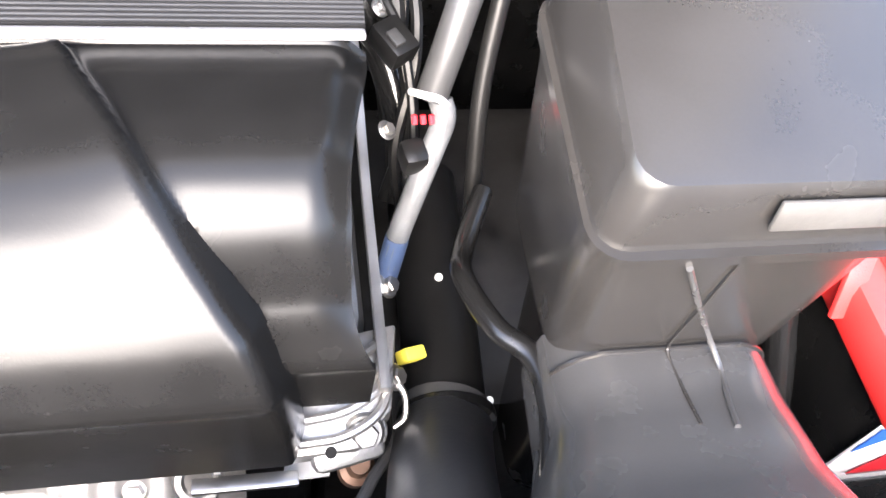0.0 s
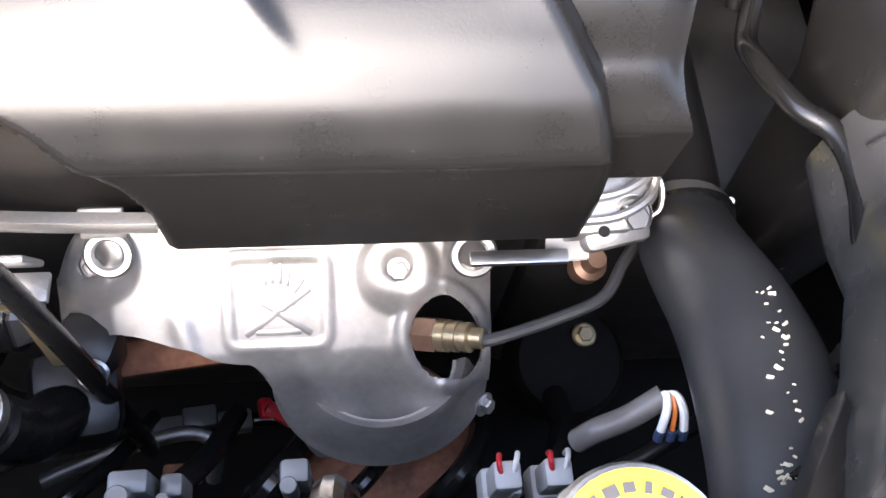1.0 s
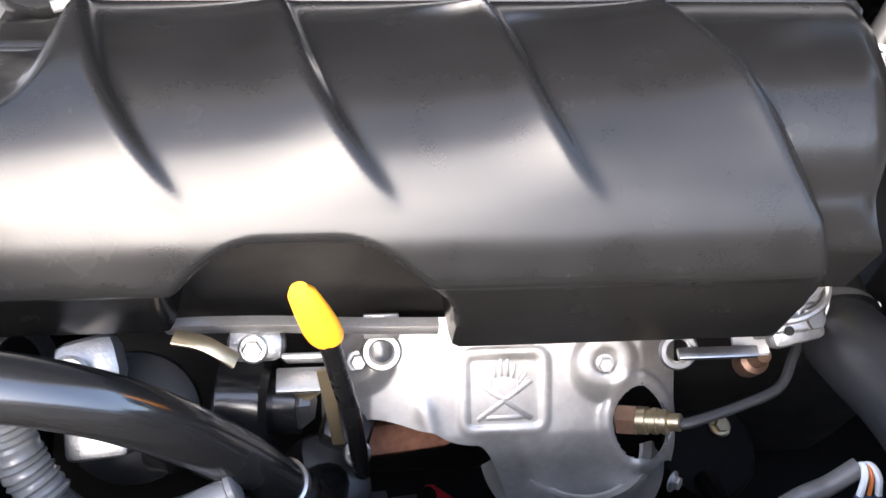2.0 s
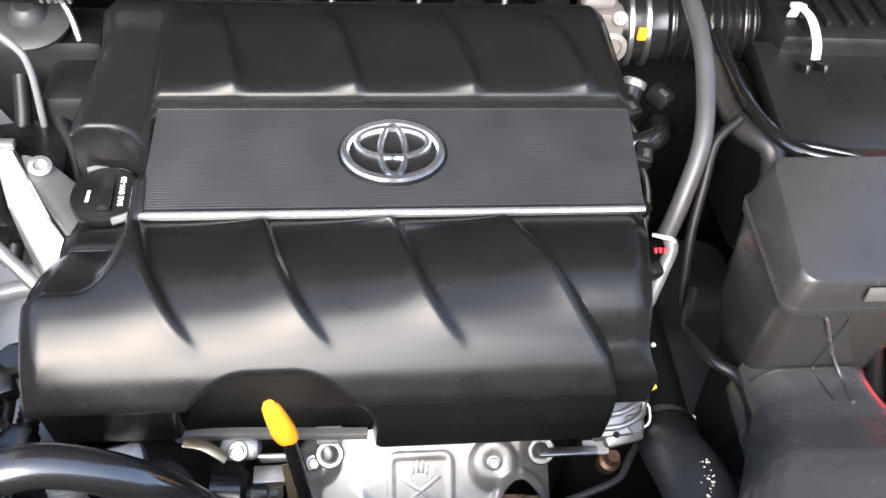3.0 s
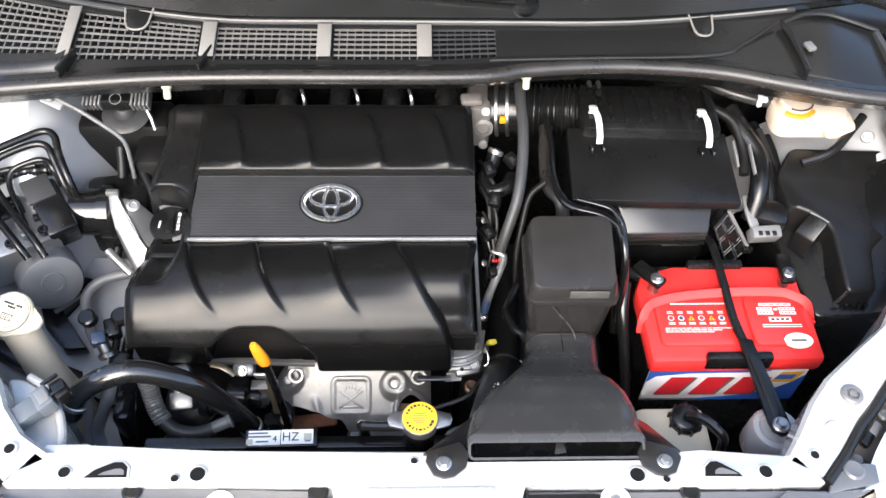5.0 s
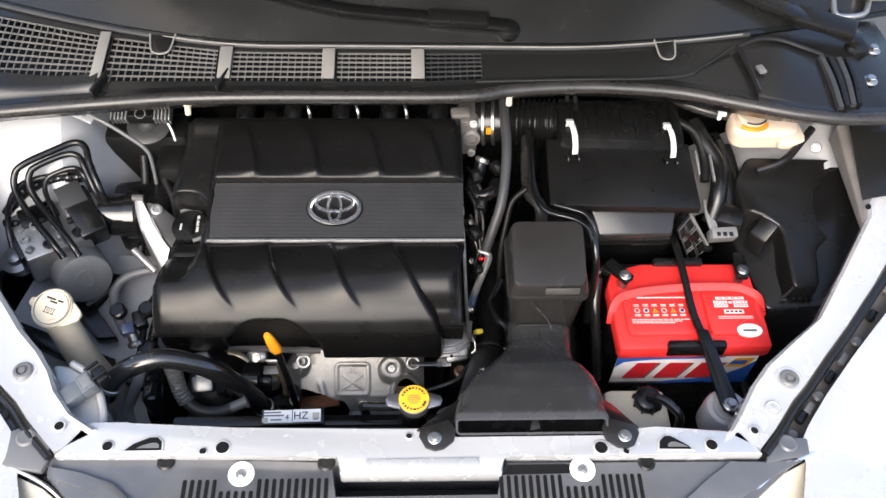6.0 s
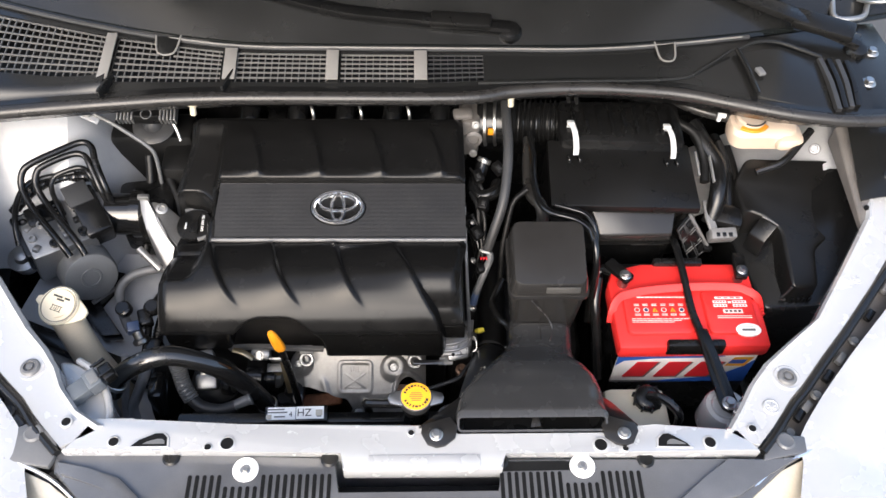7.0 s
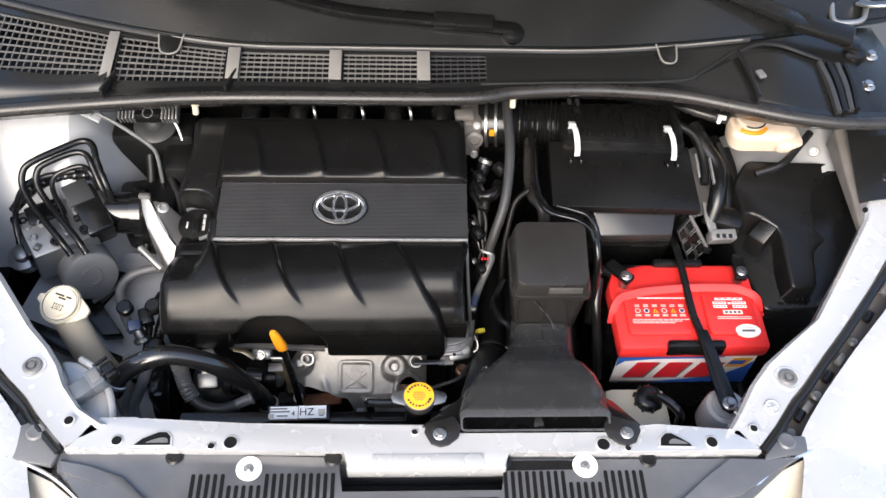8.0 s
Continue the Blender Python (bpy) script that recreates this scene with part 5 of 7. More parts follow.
bm = B()
moulded(bm, eased([(0.560, 0.525), (0.790, 0.530), (0.790, 0.385), (0.735, 0.300), (0.692, 0.286), (0.596, 0.284), (0.578, 0.345), (0.566, 0.42)], 0.014), 0.62, lambda x, y: 0.838 + 0.10 * (y - 0.30) + 1.1 * max(0.0, x - 0.70), 0.006)
part("case", bm, PLASTIC_DARK, fuse)
bm = B()
moulded(bm, eased([(0.566, 0.500), (0.590, 0.538), (0.774, 0.538), (0.782, 0.470), (0.778, 0.396), (0.704, 0.386), (0.683, 0.370), (0.676, 0.301), (0.631, 0.300), (0.629, 0.405), (0.604, 0.428), (0.574, 0.440)], 0.012), 0.83,
        lambda x, y: 0.9415 - 0.262 * (0.535 - y) - 0.9 * max(0.0, 0.582 - x) - 0.5 * max(0.0, x - 0.752), 0.006, 0.003)
lidf = part("lid", bm, PLASTIC_MATT, fuse, "matt black lid", angle=40)
bm = B()
prism(bm, [(0.600, 0.426), (0.622, 0.404), (0.601, 0.386), (0.580, 0.410)], 0.850, [0.9130, 0.9140, 0.890, 0.889], bev=0.003)
latch = part("latch", bm, PLASTIC_MATT, lidf)
bm = B()
tube(bm, [(0.600, 0.425, 0.9140), (0.611, 0.4155, 0.9150), (0.622, 0.404, 0.9150)], 0.0014, 8, 4)
part("pale_edge", bm, PLASTIC_GREY, latch)
bm = B()
tube(bm, [(0.6305, 0.3005, 0.880), (0.626, 0.300, 0.862), (0.622, 0.300, 0.848), (0.630, 0.299, 0.844)], 0.0022, 8, 5)
part("corner_edge", bm, CONDUIT, lidf)
for k in range(4):
    bm = B()
    rbox(bm, (0.640 + 0.010 * k, 0.2985, 0.846), (0.006, 0.006, 0.012), 0.0015)
    part("catch", bm, PLASTIC_DARK, lidf)

# ---- brake fluid reservoir ----
brake = thing("brake_fluid_reservoir", (0.61, 0.57, 0.93), "cream brake fluid reservoir with a yellow cap mark", "reservoir")
bm = B()
loft(bm, [ring_at(0.618, 0.578, 0.115, 0.060, 0.02, 0.955), ring_at(0.616, 0.578, 0.120, 0.066, 0.022, 0.984), ring_at(0.615, 0.580, 0.114, 0.060, 0.022, 0.992), ring_at(0.614, 0.582, 0.090, 0.050, 0.02, 0.996)])
rbox(bm, (0.660, 0.560, 0.972), (0.05, 0.05, 0.03), 0.012)
part("tank", bm, CREAM_PALE, brake)
bm = B()
lathe(bm, [(0.024, 0), (0.026, 0.003), (0.026, 0.014), (0.023, 0.017)], (0.590, 0.578, 0.990), (0, 0, 1), 28)
cap_b = part("cap", bm, CREAM_PALE, brake)
bm = B()
tube(bm, [(0.590 + 0.029 * math.cos(radians(a)), 0.578 + 0.029 * math.sin(radians(a)), 0.998) for a in range(225, 335, 20)], 0.004, 10, 5, flat=(0.009, 0.005))
part("yellow_mark", bm, YELLOW, brake, "yellow ring with a dark line")
bm = B()
tube(bm, [(0.590 + 0.025 * math.cos(radians(a)), 0.578 + 0.025 * math.sin(radians(a)), 1.006) for a in range(235, 345, 18)], 0.0016, 8, 4)
part("dark_line", bm, INK, cap_b)
bm = B()
tube(bm, [(0.70, 0.565, 0.985), (0.68, 0.545, 0.975), (0.645, 0.515, 0.955), (0.60, 0.505, 0.94)], 0.007, 10, 8)
part("sleeve_hose", bm, RUBBER, brake)

vac = thing("vacuum_hose", (0.51, 0.61, 0.96), "dark rubber vacuum hose with a white clip by the brake reservoir", "hose")
bm = B()
tube(bm, [(0.450, 0.660, 0.985), (0.475, 0.632, 0.990), (0.492, 0.618, 0.990), (0.512, 0.607, 0.990), (0.535, 0.600, 0.988), (0.560, 0.597, 0.984), (0.580, 0.590, 0.975)], 0.0095, 16, 8)
part("hose", bm, RUBBER_SEAL, vac)
bm = B()
rbox(bm, (0.541, 0.598, 0.992), (0.008, 0.024, 0.020), 0.003, (0, 0, -10))
rbox(bm, (0.541, 0.586, 1.000), (0.014, 0.008, 0.008), 0.002, (0, 0, -10))
part("clip", bm, WHITE, vac, "white plastic clip")

# ---- ABS unit ----
absu = thing("brake_control_unit", (-0.61, 0.43, 0.78), "aluminium brake control unit with a grey motor and black pipes", "brake control unit")
bm = B()
rbox(bm, (-0.614, 0.424, 0.855), (0.108, 0.096, 0.075), 0.006, (8, 4, 33))
block = part("valve_block", bm, ALU, absu, "cast aluminium valve block")
bm = B()
rbox(bm, (-0.632, 0.446, 0.893), (0.062, 0.040, 0.018), 0.005, (8, 4, 33))
part("cover_plate", bm, PLASTIC_DARK, absu)
bm = B()
rbox(bm, (-0.655, 0.404, 0.872), (0.030, 0.090, 0.044), 0.005, (8, 4, 33))
part("side_plate", bm, PLASTIC_DARK, absu)
rng = random.Random(11)
for i in range(4):
    for j in range(4):
        u, v = -0.039 + 0.026 * i + rng.uniform(-0.004, 0.004), -0.036 + 0.022 * j + rng.uniform(-0.004, 0.004)
        q = Vector((-0.614 + 0.839 * u - 0.545 * v, 0.424 + 0.545 * u + 0.839 * v, 0.894 + 0.06 * v))
        bm = B()
        if (i + j) % 2:
            lathe(bm, [(0.0075, -0.006), (0.0075, 0.004), (0.006, 0.006), (0.0035, 0.006), (0.003, 0.001)], q, (0.08, -0.2, 1), 14)
        else:
            rbox(bm, q, (0.013, 0.010, 0.010), 0.002, (12, 6, rng.uniform(0, 80)))
        part("port", bm, ALU if rng.random() < 0.7 else PLASTIC_DARK, block)
bm = B()
lathe(bm, [(0.040, 0), (0.046, 0.004), (0.046, 0.055), (0.043, 0.061), (0.041, 0.062), (0.018, 0.062), (0.017, 0.0635), (0.014, 0.0635), (0.013, 0.062)], (-0.583, 0.402, 0.816), (0.50, -0.72, 0.30), 36)
part("motor", bm, MOTOR, absu, "grey motor can")
bm = B()
rbox(bm, (-0.560, 0.455, 0.880), (0.045, 0.095, 0.05), 0.006, (15, 0, 33))
part("connector", bm, PLASTIC_DARK, absu)
bm = B()
rbox(bm, (-0.538, 0.425, 0.890), (0.020, 0.012, 0.008), 0.003, (0, 0, -30))
part("brass_lug", bm, GOLD, absu)
bm = B()
rbox(bm, (-0.580, 0.476, 0.912), (0.042, 0.044, 0.006), 0.002, (12, 0, 33))
part("connector_latch", bm, CONDUIT, absu)
for pts, r in ((((-0.572, 0.362, 0.885), (-0.590, 0.380, 0.905), (-0.640, 0.436, 0.915), (-0.664, 0.470, 0.930), (-0.664, 0.490, 0.948), (-0.650, 0.503, 0.958), (-0.610, 0.528, 0.963), (-0.575, 0.547, 0.965), (-0.556, 0.540, 0.962), (-0.545, 0.512, 0.950), (-0.528, 0.478, 0.920), (-0.522, 0.470, 0.84)), 0.0058),
               (((-0.548, 0.365, 0.885), (-0.565, 0.385, 0.903), (-0.622, 0.450, 0.912), (-0.644, 0.480, 0.928), (-0.643, 0.497, 0.943), (-0.630, 0.508, 0.950), (-0.590, 0.528, 0.955), (-0.568, 0.528, 0.953), (-0.555, 0.510, 0.942), (-0.538, 0.480, 0.91), (-0.53, 0.475, 0.84)), 0.0056),
               (((-0.662, 0.385, 0.885), (-0.668, 0.410, 0.905), (-0.674, 0.450, 0.915), (-0.664, 0.482, 0.925), (-0.640, 0.500, 0.925), (-0.59, 0.515, 0.925)), 0.0050),
               (((-0.590, 0.420, 0.890), (-0.606, 0.450, 0.905), (-0.622, 0.480, 0.915), (-0.622, 0.498, 0.925), (-0.606, 0.508, 0.932), (-0.575, 0.516, 0.935), (-0.556, 0.500, 0.925), (-0.550, 0.49, 0.85)), 0.0046)):
    bm = B()
    tube(bm, pts, r, 12, 8)
    part("brake_pipe", bm, PLASTIC_DARK, absu)
bm = B()
prism(bm, [(-0.590, 0.356), (-0.552, 0.418), (-0.518, 0.408), (-0.556, 0.345), (-0.500, 0.279), (-0.534, 0.276), (-0.573, 0.316)], 0.755, 0.775, bev=0.003)
bracket_a = part("mount_bracket", bm, PLASTIC_DARK, absu, "black painted mount bracket")
bm = B()
rbox(bm, (-0.5435, 0.353, 0.785), (0.046, 0.007, 0.006), 0.001, (0, 0, 46))
part("folded_edge", bm, PLASTIC_GREY, bracket_a)
bm = B()
lathe(bm, [(0.022, -0.02), (0.026, 0), (0.026, 0.004), (0.014, 0.006), (0.012, 0.016), (0.006, 0.018)], (-0.672, 0.392, 0.84), (0, -0.2, 1), 24)
part("mount_bush", bm, STEEL, absu)

# ---- washer filler ----
wash = thing("washer_filler", (-0.53, 0.21, 0.70), "cream washer filler neck with a round white cap", "washer filler")
bm = B()
tube(bm, [(-0.543, 0.233, 0.925), (-0.530, 0.215, 0.870), (-0.513, 0.195, 0.80), (-0.495, 0.175, 0.72), (-0.48, 0.16, 0.64)], 0.028, 20, 8, fn=lambda s: 0.85 + 0.35 * step(0.08, 0.2, s))
part("neck", bm, NECK, wash)
bm = B()
lathe(bm, [(0.029, -0.004), (0.0315, 0), (0.0315, 0.006), (0.030, 0.008), (0.0275, 0.006), (0.0265, 0.0062), (0.0255, 0.0085), (0.010, 0.009)], (-0.543, 0.233, 0.928), (-0.1, -0.25, 1), 36)
cap_frame = axis_matrix((-0.543, 0.233, 0.926), (-0.1, -0.25, 1))
prism(bm, [(0.020, -0.024), (0.034, -0.016), (0.046, -0.004), (0.047, 0.006), (0.042, 0.011), (0.024, 0.021)], 0.0, 0.006, cap_frame, bev=0.0015)
prism(bm, [(-0.029, 0.010), (-0.041, 0.007), (-0.042, -0.003), (-0.030, -0.009)], 0.0, 0.005, cap_frame, bev=0.0015)
wc = part("cap", bm, CREAM, wash)
bm = B()
ellipse_ring(bm, 0, 0, 0.0278, 0.0278, 0.0016, 0.0008, axis_matrix((-0.543, 0.233, 0.9355), (-0.1, -0.25, 1)), 40)
part("rim_groove", bm, MOTOR, wc)
wm = axis_matrix((-0.543, 0.233, 0.9372), (-0.1, -0.25, 1))
for k, (x, y, w, h) in enumerate([(-0.016 + 0.004 * k, 0.013, 0.0029, 0.0030) for k in range(9) if k != 5] + [(-0.006 + 0.004 * k, 0.0075, 0.0029, 0.0030) for k in range(4)] + [(-0.009, -0.010, 0.0010, 0.010), (0.009, -0.010, 0.0010, 0.010), (0, -0.015, 0.018, 0.0010), (0, -0.005, 0.018, 0.0010), (-0.004, -0.009, 0.0008, 0.006), (0.004, -0.009, 0.0008, 0.006), (0.0, -0.011, 0.0010, 0.008)]):
    bm = B()
    rbox(bm, (0, 0, 0), (w, h, 0.0006), 0)
    bmesh.ops.transform(bm, matrix=wm @ Matrix.Translation((x * 0.8, y * 0.8, 0.0002)), verts=bm.verts[:])
    part("print_bar", bm, INK, wc)


# ---- front of the engine ----
shield = thing("heat_shield", (-0.11, 0.22, 0.62), "dull pressed steel exhaust heat shield with an embossed warning sign", "heat shield")
SH_X0, SH_X1 = -0.228, 0.018


def shield_base(x, y):
    """Height of the pressed sheet before its bosses: a slope that falls away faster at the lower edge."""
    z = 0.716 + 0.77 * (y - 0.256)
    z -= 3.2 * max(0.0, 0.212 - y) ** 1.4
    z -= 0.9 * max(0.0, x + 0.012) + 0.7 * max(0.0, -0.195 - x)
    return z


def shield_low(x):
    return 0.223 - 0.016 * step(-0.20, -0.125, x) - 0.040 * step(-0.125, -0.085, x) + 0.034 * step(-0.03, 0.018, x)


def shield_point(u, v):
    x = SH_X0 + (SH_X1 - SH_X0) * u
    yt, yb = 0.276 - 0.02 * step(-0.205, -0.228, x), shield_low(x)
    y = yt + (yb - yt) * v
    z = shield_base(x, y)
    for bx, by in ((-0.038, 0.247), (-0.203, 0.255)):
        d = math.hypot(x - bx, (y - by) * 1.25)
        z += 0.008 * step(0.026, 0.015, d) - 0.005 * step(0.010, 0.006, d)
    # framed sign
    qx, qy = max(0.0, abs(x + 0.106) - 0.0205), max(0.0, (abs(y - 0.2345) - 0.0155) * 1.2)
    k = math.hypot(qx, qy) - 0.008
    z += 0.0018 * (1 - step(-0.0005, 0.004, k)) - 0.0016 * (1 - step(-0.0055, -0.002, k))
    # crease left of the sign and a swage along the lower edge
    z += 0.004 * math.exp(-((x + 0.158 + 0.3 * (y - 0.22)) / 0.006) ** 2) * step(0.24, 0.222, y)
    d = math.hypot(x + 0.045, y - 0.236)
    z += 0.006 * math.exp(-((d - 0.058) / 0.006) ** 2) * step(0.215, 0.19, y)
    d = math.hypot(x + 0.009, (y - 0.216) * 1.15)
    z += 0.005 * math.exp(-((d - 0.027) / 0.004) ** 2)
    return Vector((x, y, z))


def shield_keep(u, v):
    p = shield_point(u, v)
    return math.hypot(p.x + 0.009, (p.y - 0.216) * 1.15) > 0.0232


bm = B()
sheet(bm, 150, 80, shield_point, 0.0015, shield_keep)
sh = part("pressed_sheet", bm, SHIELD, shield, angle=60)
bm = B()
tube(bm, [(-0.009 + 0.0238 * math.cos(a), 0.216 + 0.0238 * math.sin(a) / 1.15, shield_base(-0.009 + 0.0238 * math.cos(a), 0.216 + 0.0238 * math.sin(a) / 1.15) + 0.001) for a in (2 * math.pi * k / 20 for k in range(21))], 0.0017, 8, 3)
part("hole_rim", bm, SHIELD, sh)
# the sign: an open palm with two bars across it
sm = Matrix.Translation((-0.106, 0.2345, shield_base(-0.106, 0.2345) + 0.0012)) @ Matrix.Rotation(math.atan(0.77), 4, "X")
for x, y, w, h, r in ((-0.0092, 0.004, 0.0022, 0.014, 0), (0.0092, 0.004, 0.0022, 0.014, 0), (0.0125, 0.009, 0.0022, 0.010, -35), (-0.0065, 0.0145, 0.0028, 0.011, 6), (-0.0022, 0.0165, 0.0028, 0.013, 2), (0.0022, 0.0162, 0.0028, 0.013, -2), (0.0065, 0.0138, 0.0028, 0.011, -8),
                      (0.0, -0.006, 0.046, 0.0046, 36), (0.0, -0.006, 0.046, 0.0046, -36), (0, -0.0180, 0.026, 0.0040, 0)):
    bm = B()
    rbox(bm, (0, 0, 0), (w, h, 0.0022), 0.001)
    bmesh.ops.transform(bm, matrix=sm @ Matrix.Translation((x, y, 0)) @ Matrix.Rotation(radians(r), 4, "Z"), verts=bm.verts[:])
    part("embossed_stroke", bm, SHIELD, sh)
for x, y in ((-0.038, 0.247), (-0.203, 0.255)):
    bm = B()
    bolt(bm, (x, y, shield_base(x, y) + 0.003), (0, -0.6, 0.8), 0.0055)
    part("bolt", bm, STEEL, shield)
# lower scoop over the catalyst
bm = B()
SC = Vector((-0.047, 0.216, 0.658))


def scoop(u, v):
    a = radians(185 + 170 * u)
    r = 0.048 + 0.026 * v
    return (SC.x + r * math.cos(a) * 0.92, SC.y + r * math.sin(a) * 0.80, SC.z - 0.012 - 0.030 * v * v + 0.009 * math.exp(-((v - 0.30) / 0.12) ** 2) + 0.004 * step(0.85, 1.0, v))


sheet(bm, 40, 14, scoop, 0.0015)
part("lower_scoop", bm, SHIELD, shield, "scorched lower scoop")
bm = B()
bolt(bm, (0.012, 0.182, 0.655), (0.6, -0.5, 0.4), 0.005)
part("bolt", bm, STEEL, shield)
catalyst = thing("exhaust_flange", (-0.05, 0.19, 0.45), "rust-brown exhaust flange below the heat shield", "exhaust")
bm = B()
lathe(bm, [(0.054, -0.06), (0.060, -0.01), (0.058, 0), (0.036, 0.003)], (-0.040, 0.184, 0.550), (0.05, -0.35, 1), 36)
part("flange", bm, RUST, catalyst)
bm = B()
rbox(bm, (-0.178, 0.243, 0.600), (0.085, 0.024, 0.03), 0.006, (25, 0, 6))
part("manifold", bm, RUST, catalyst)
bm = B()
rbox(bm, (-0.198, 0.190, 0.46), (0.030, 0.016, 0.012), 0.003)
part("bracket", bm, RUST, catalyst)

sensor = thing("oxygen_sensor", (-0.01, 0.21, 0.68), "heat-tinted oxygen sensor with a grey sleeved lead", "sensor")
ax = Vector((0.82, -0.30, 0.52)).normalized()
o = Vector((-0.026, 0.218, 0.684))
bm = B()
lathe(bm, [(0.0108, 0), (0.0108, 0.013), (0.0095, 0.014)], o, ax, 6)
part("hexagon", bm, SENSOR, sensor)
bm = B()
lathe(bm, [(0.0095, 0.014), (0.0095, 0.020), (0.0082, 0.0205), (0.0082, 0.023), (0.0090, 0.0235), (0.0090, 0.027), (0.0080, 0.0275), (0.0080, 0.030), (0.0086, 0.0305), (0.0086, 0.034), (0.006, 0.035), (0.006, 0.042), (0.0045, 0.043)], o, ax, 20)
part("barrel", bm, GOLD, sensor, "pale gold threaded barrel")
e = o + ax * 0.042
bm = B()
tube(bm, [e, e + ax * 0.006, (0.047, 0.212, 0.714), (0.075, 0.222, 0.719), (0.090, 0.242, 0.719), (0.106, 0.266, 0.710), (0.110, 0.300, 0.69)], 0.0036, 10, 8)
part("lead", bm, CONDUIT, sensor)

# brackets below the cover's front edge
br = thing("cover_bracket", (-0.15, 0.25, 0.74), "pale cast brackets and bolts along the cylinder head", "bracket")
bm = B()
tube(bm, [(-0.318, 0.262, 0.756), (-0.296, 0.254, 0.772), (-0.275, 0.248, 0.783), (-0.245, 0.245, 0.787), (-0.20, 0.243, 0.786), (-0.155, 0.243, 0.783)], 0.004, 10, 6, flat=(0.008, 0.009))
part("rail", bm, ALU, br)
bm = B()
rbox(bm, (-0.262, 0.243, 0.767), (0.034, 0.020, 0.022), 0.007, (30, 0, 0))
part("boss", bm, ALU, br)
bm = B()
bolt(bm, (-0.263, 0.236, 0.775), (0, -0.6, 0.8), 0.0058)
part("bolt", bm, ALU, br)
bm = B()
rbox(bm, (-0.232, 0.236, 0.760), (0.030, 0.004, 0.030), 0.002, (20, 0, 0))
rbox(bm, (-0.232, 0.226, 0.750), (0.040, 0.016, 0.004), 0.001)
part("clip_plate", bm, ALU, br)
bm = B()
bolt(bm, (-0.234, 0.226, 0.740), (0, -0.4, -1), 0.006)
part("bolt", bm, GOLD, br)
for x, y, z in ((-0.188, 0.247, 0.742), (-0.001, 0.236, 0.752)):
    bm = B()
    ellipse_ring(bm, 0, 0, 0.010, 0.010, 0.006, 0.002, Matrix.Translation((x, y, z)) @ Matrix.Rotation(radians(40), 4, "X"), 28)
    ring = part("eye", bm, STEEL, br)
    bm = B()
    rbox(bm, (x, y + 0.010, z + 0.016), (0.022, 0.004, 0.016), 0.001, (-45, 0, 0))
    part("tab", bm, STEEL, ring)
bm = B()
rbox(bm, (0.022, 0.231, 0.757), (0.052, 0.008, 0.004), 0.001)
part("bright_edge", bm, STEEL, br)
bm = B()
tube(bm, [(-0.303, 0.232, 0.800), (-0.288, 0.228, 0.801), (-0.278, 0.224, 0.797), (-0.270, 0.221, 0.790)], 0.004, 10, 6, flat=(0.009, 0.003))
part("tongue", bm, GOLD, br)
bm = B()
rbox(bm, (-0.355, 0.232, 0.770), (0.036, 0.030, 0.03), 0.008, (25, 0, 15))
part("lug", bm, ALU, br)
bm = B()
bolt(bm, (-0.360, 0.218, 0.786), (0, -0.6, 0.8), 0.0075)
part("bolt", bm, ALU, br)

ec = thing("end_casting", (0.08, 0.26, 0.74), "bright ribbed casting at the end of the cylinder head", "casting")
bm = B()
for i in range(4):
    tube(bm, [(0.046, 0.240 + i * 0.010, 0.778 + i * 0.004), (0.070, 0.242 + i * 0.011, 0.779 + i * 0.004), (0.088, 0.252 + i * 0.011, 0.780 + i * 0.003), (0.096, 0.268 + i * 0.010, 0.780)], 0.0026, 8, 5)
rbox(bm, (0.072, 0.245, 0.764), (0.038, 0.024, 0.014), 0.005, (25, 0, 12))
prism(bm, [(0.044, 0.236), (0.078, 0.238), (0.096, 0.256), (0.102, 0.300), (0.050, 0.290)], 0.762, [0.772, 0.772, 0.775, 0.786, 0.786], bev=0.002)
part("ribs", bm, ALU, ec)
bm = B()
prism(bm, [(0.040, 0.236), (0.064, 0.237), (0.066, 0.250), (0.042, 0.250)], 0.738, 0.741)
part("plate", bm, CARD_GREY, ec, "bright flat plate")
bm = B()
lathe(bm, [(0.012, -0.008), (0.013, 0), (0.012, 0.002), (0.008, 0.003)], (0.081, 0.248, 0.768), (0.1, -0.6, 0.8), 24)
part("boss", bm, ALU, ec)
bm = B()
bolt(bm, (0.081, 0.247, 0.770), (0.1, -0.6, 0.8), 0.007)
part("bolt", bm, STEEL, ec)
# Small hole, its shade put on as a black disc.
bm = B()
lathe(bm, [(0.003, 0), (0.003, 0.001)], (0.064, 0.237, 0.7725), (0, -0.45, 0.9), 12)
part("hole", bm, SHADOW_TRAY, ec)
bm = B()
tube(bm, [(0.0925, 0.262, 0.786), (0.0925, 0.32, 0.792), (0.0915, 0.40, 0.81), (0.090, 0.50, 0.85)], 0.003, 8, 6, flat=(0.006, 0.008))
part("gasket_edge", bm, STEEL, ec)
for y, z in ((0.281, 0.760), (0.330, 0.775)):
    bm = B()
    bolt(bm, (0.101, y, z), (0.7, -0.2, 0.7), 0.005)
    part("bolt", bm, STEEL, ec)
bm = B()
tube(bm, [(0.100, 0.281, 0.760), (0.106, 0.272, 0.758), (0.106, 0.262, 0.750), (0.100, 0.258, 0.746)], 0.0018, 8, 6)
part("hook", bm, STEEL, ec)
bm = B()
rbox(bm, (0.1135, 0.2985, 0.750), (0.014, 0.008, 0.012), 0.0015, (20, 20, 20))
tagged(part("tag", bm, YELLOW_TAG), "small yellow paper tag on the wiring", "tag")
bm = B()
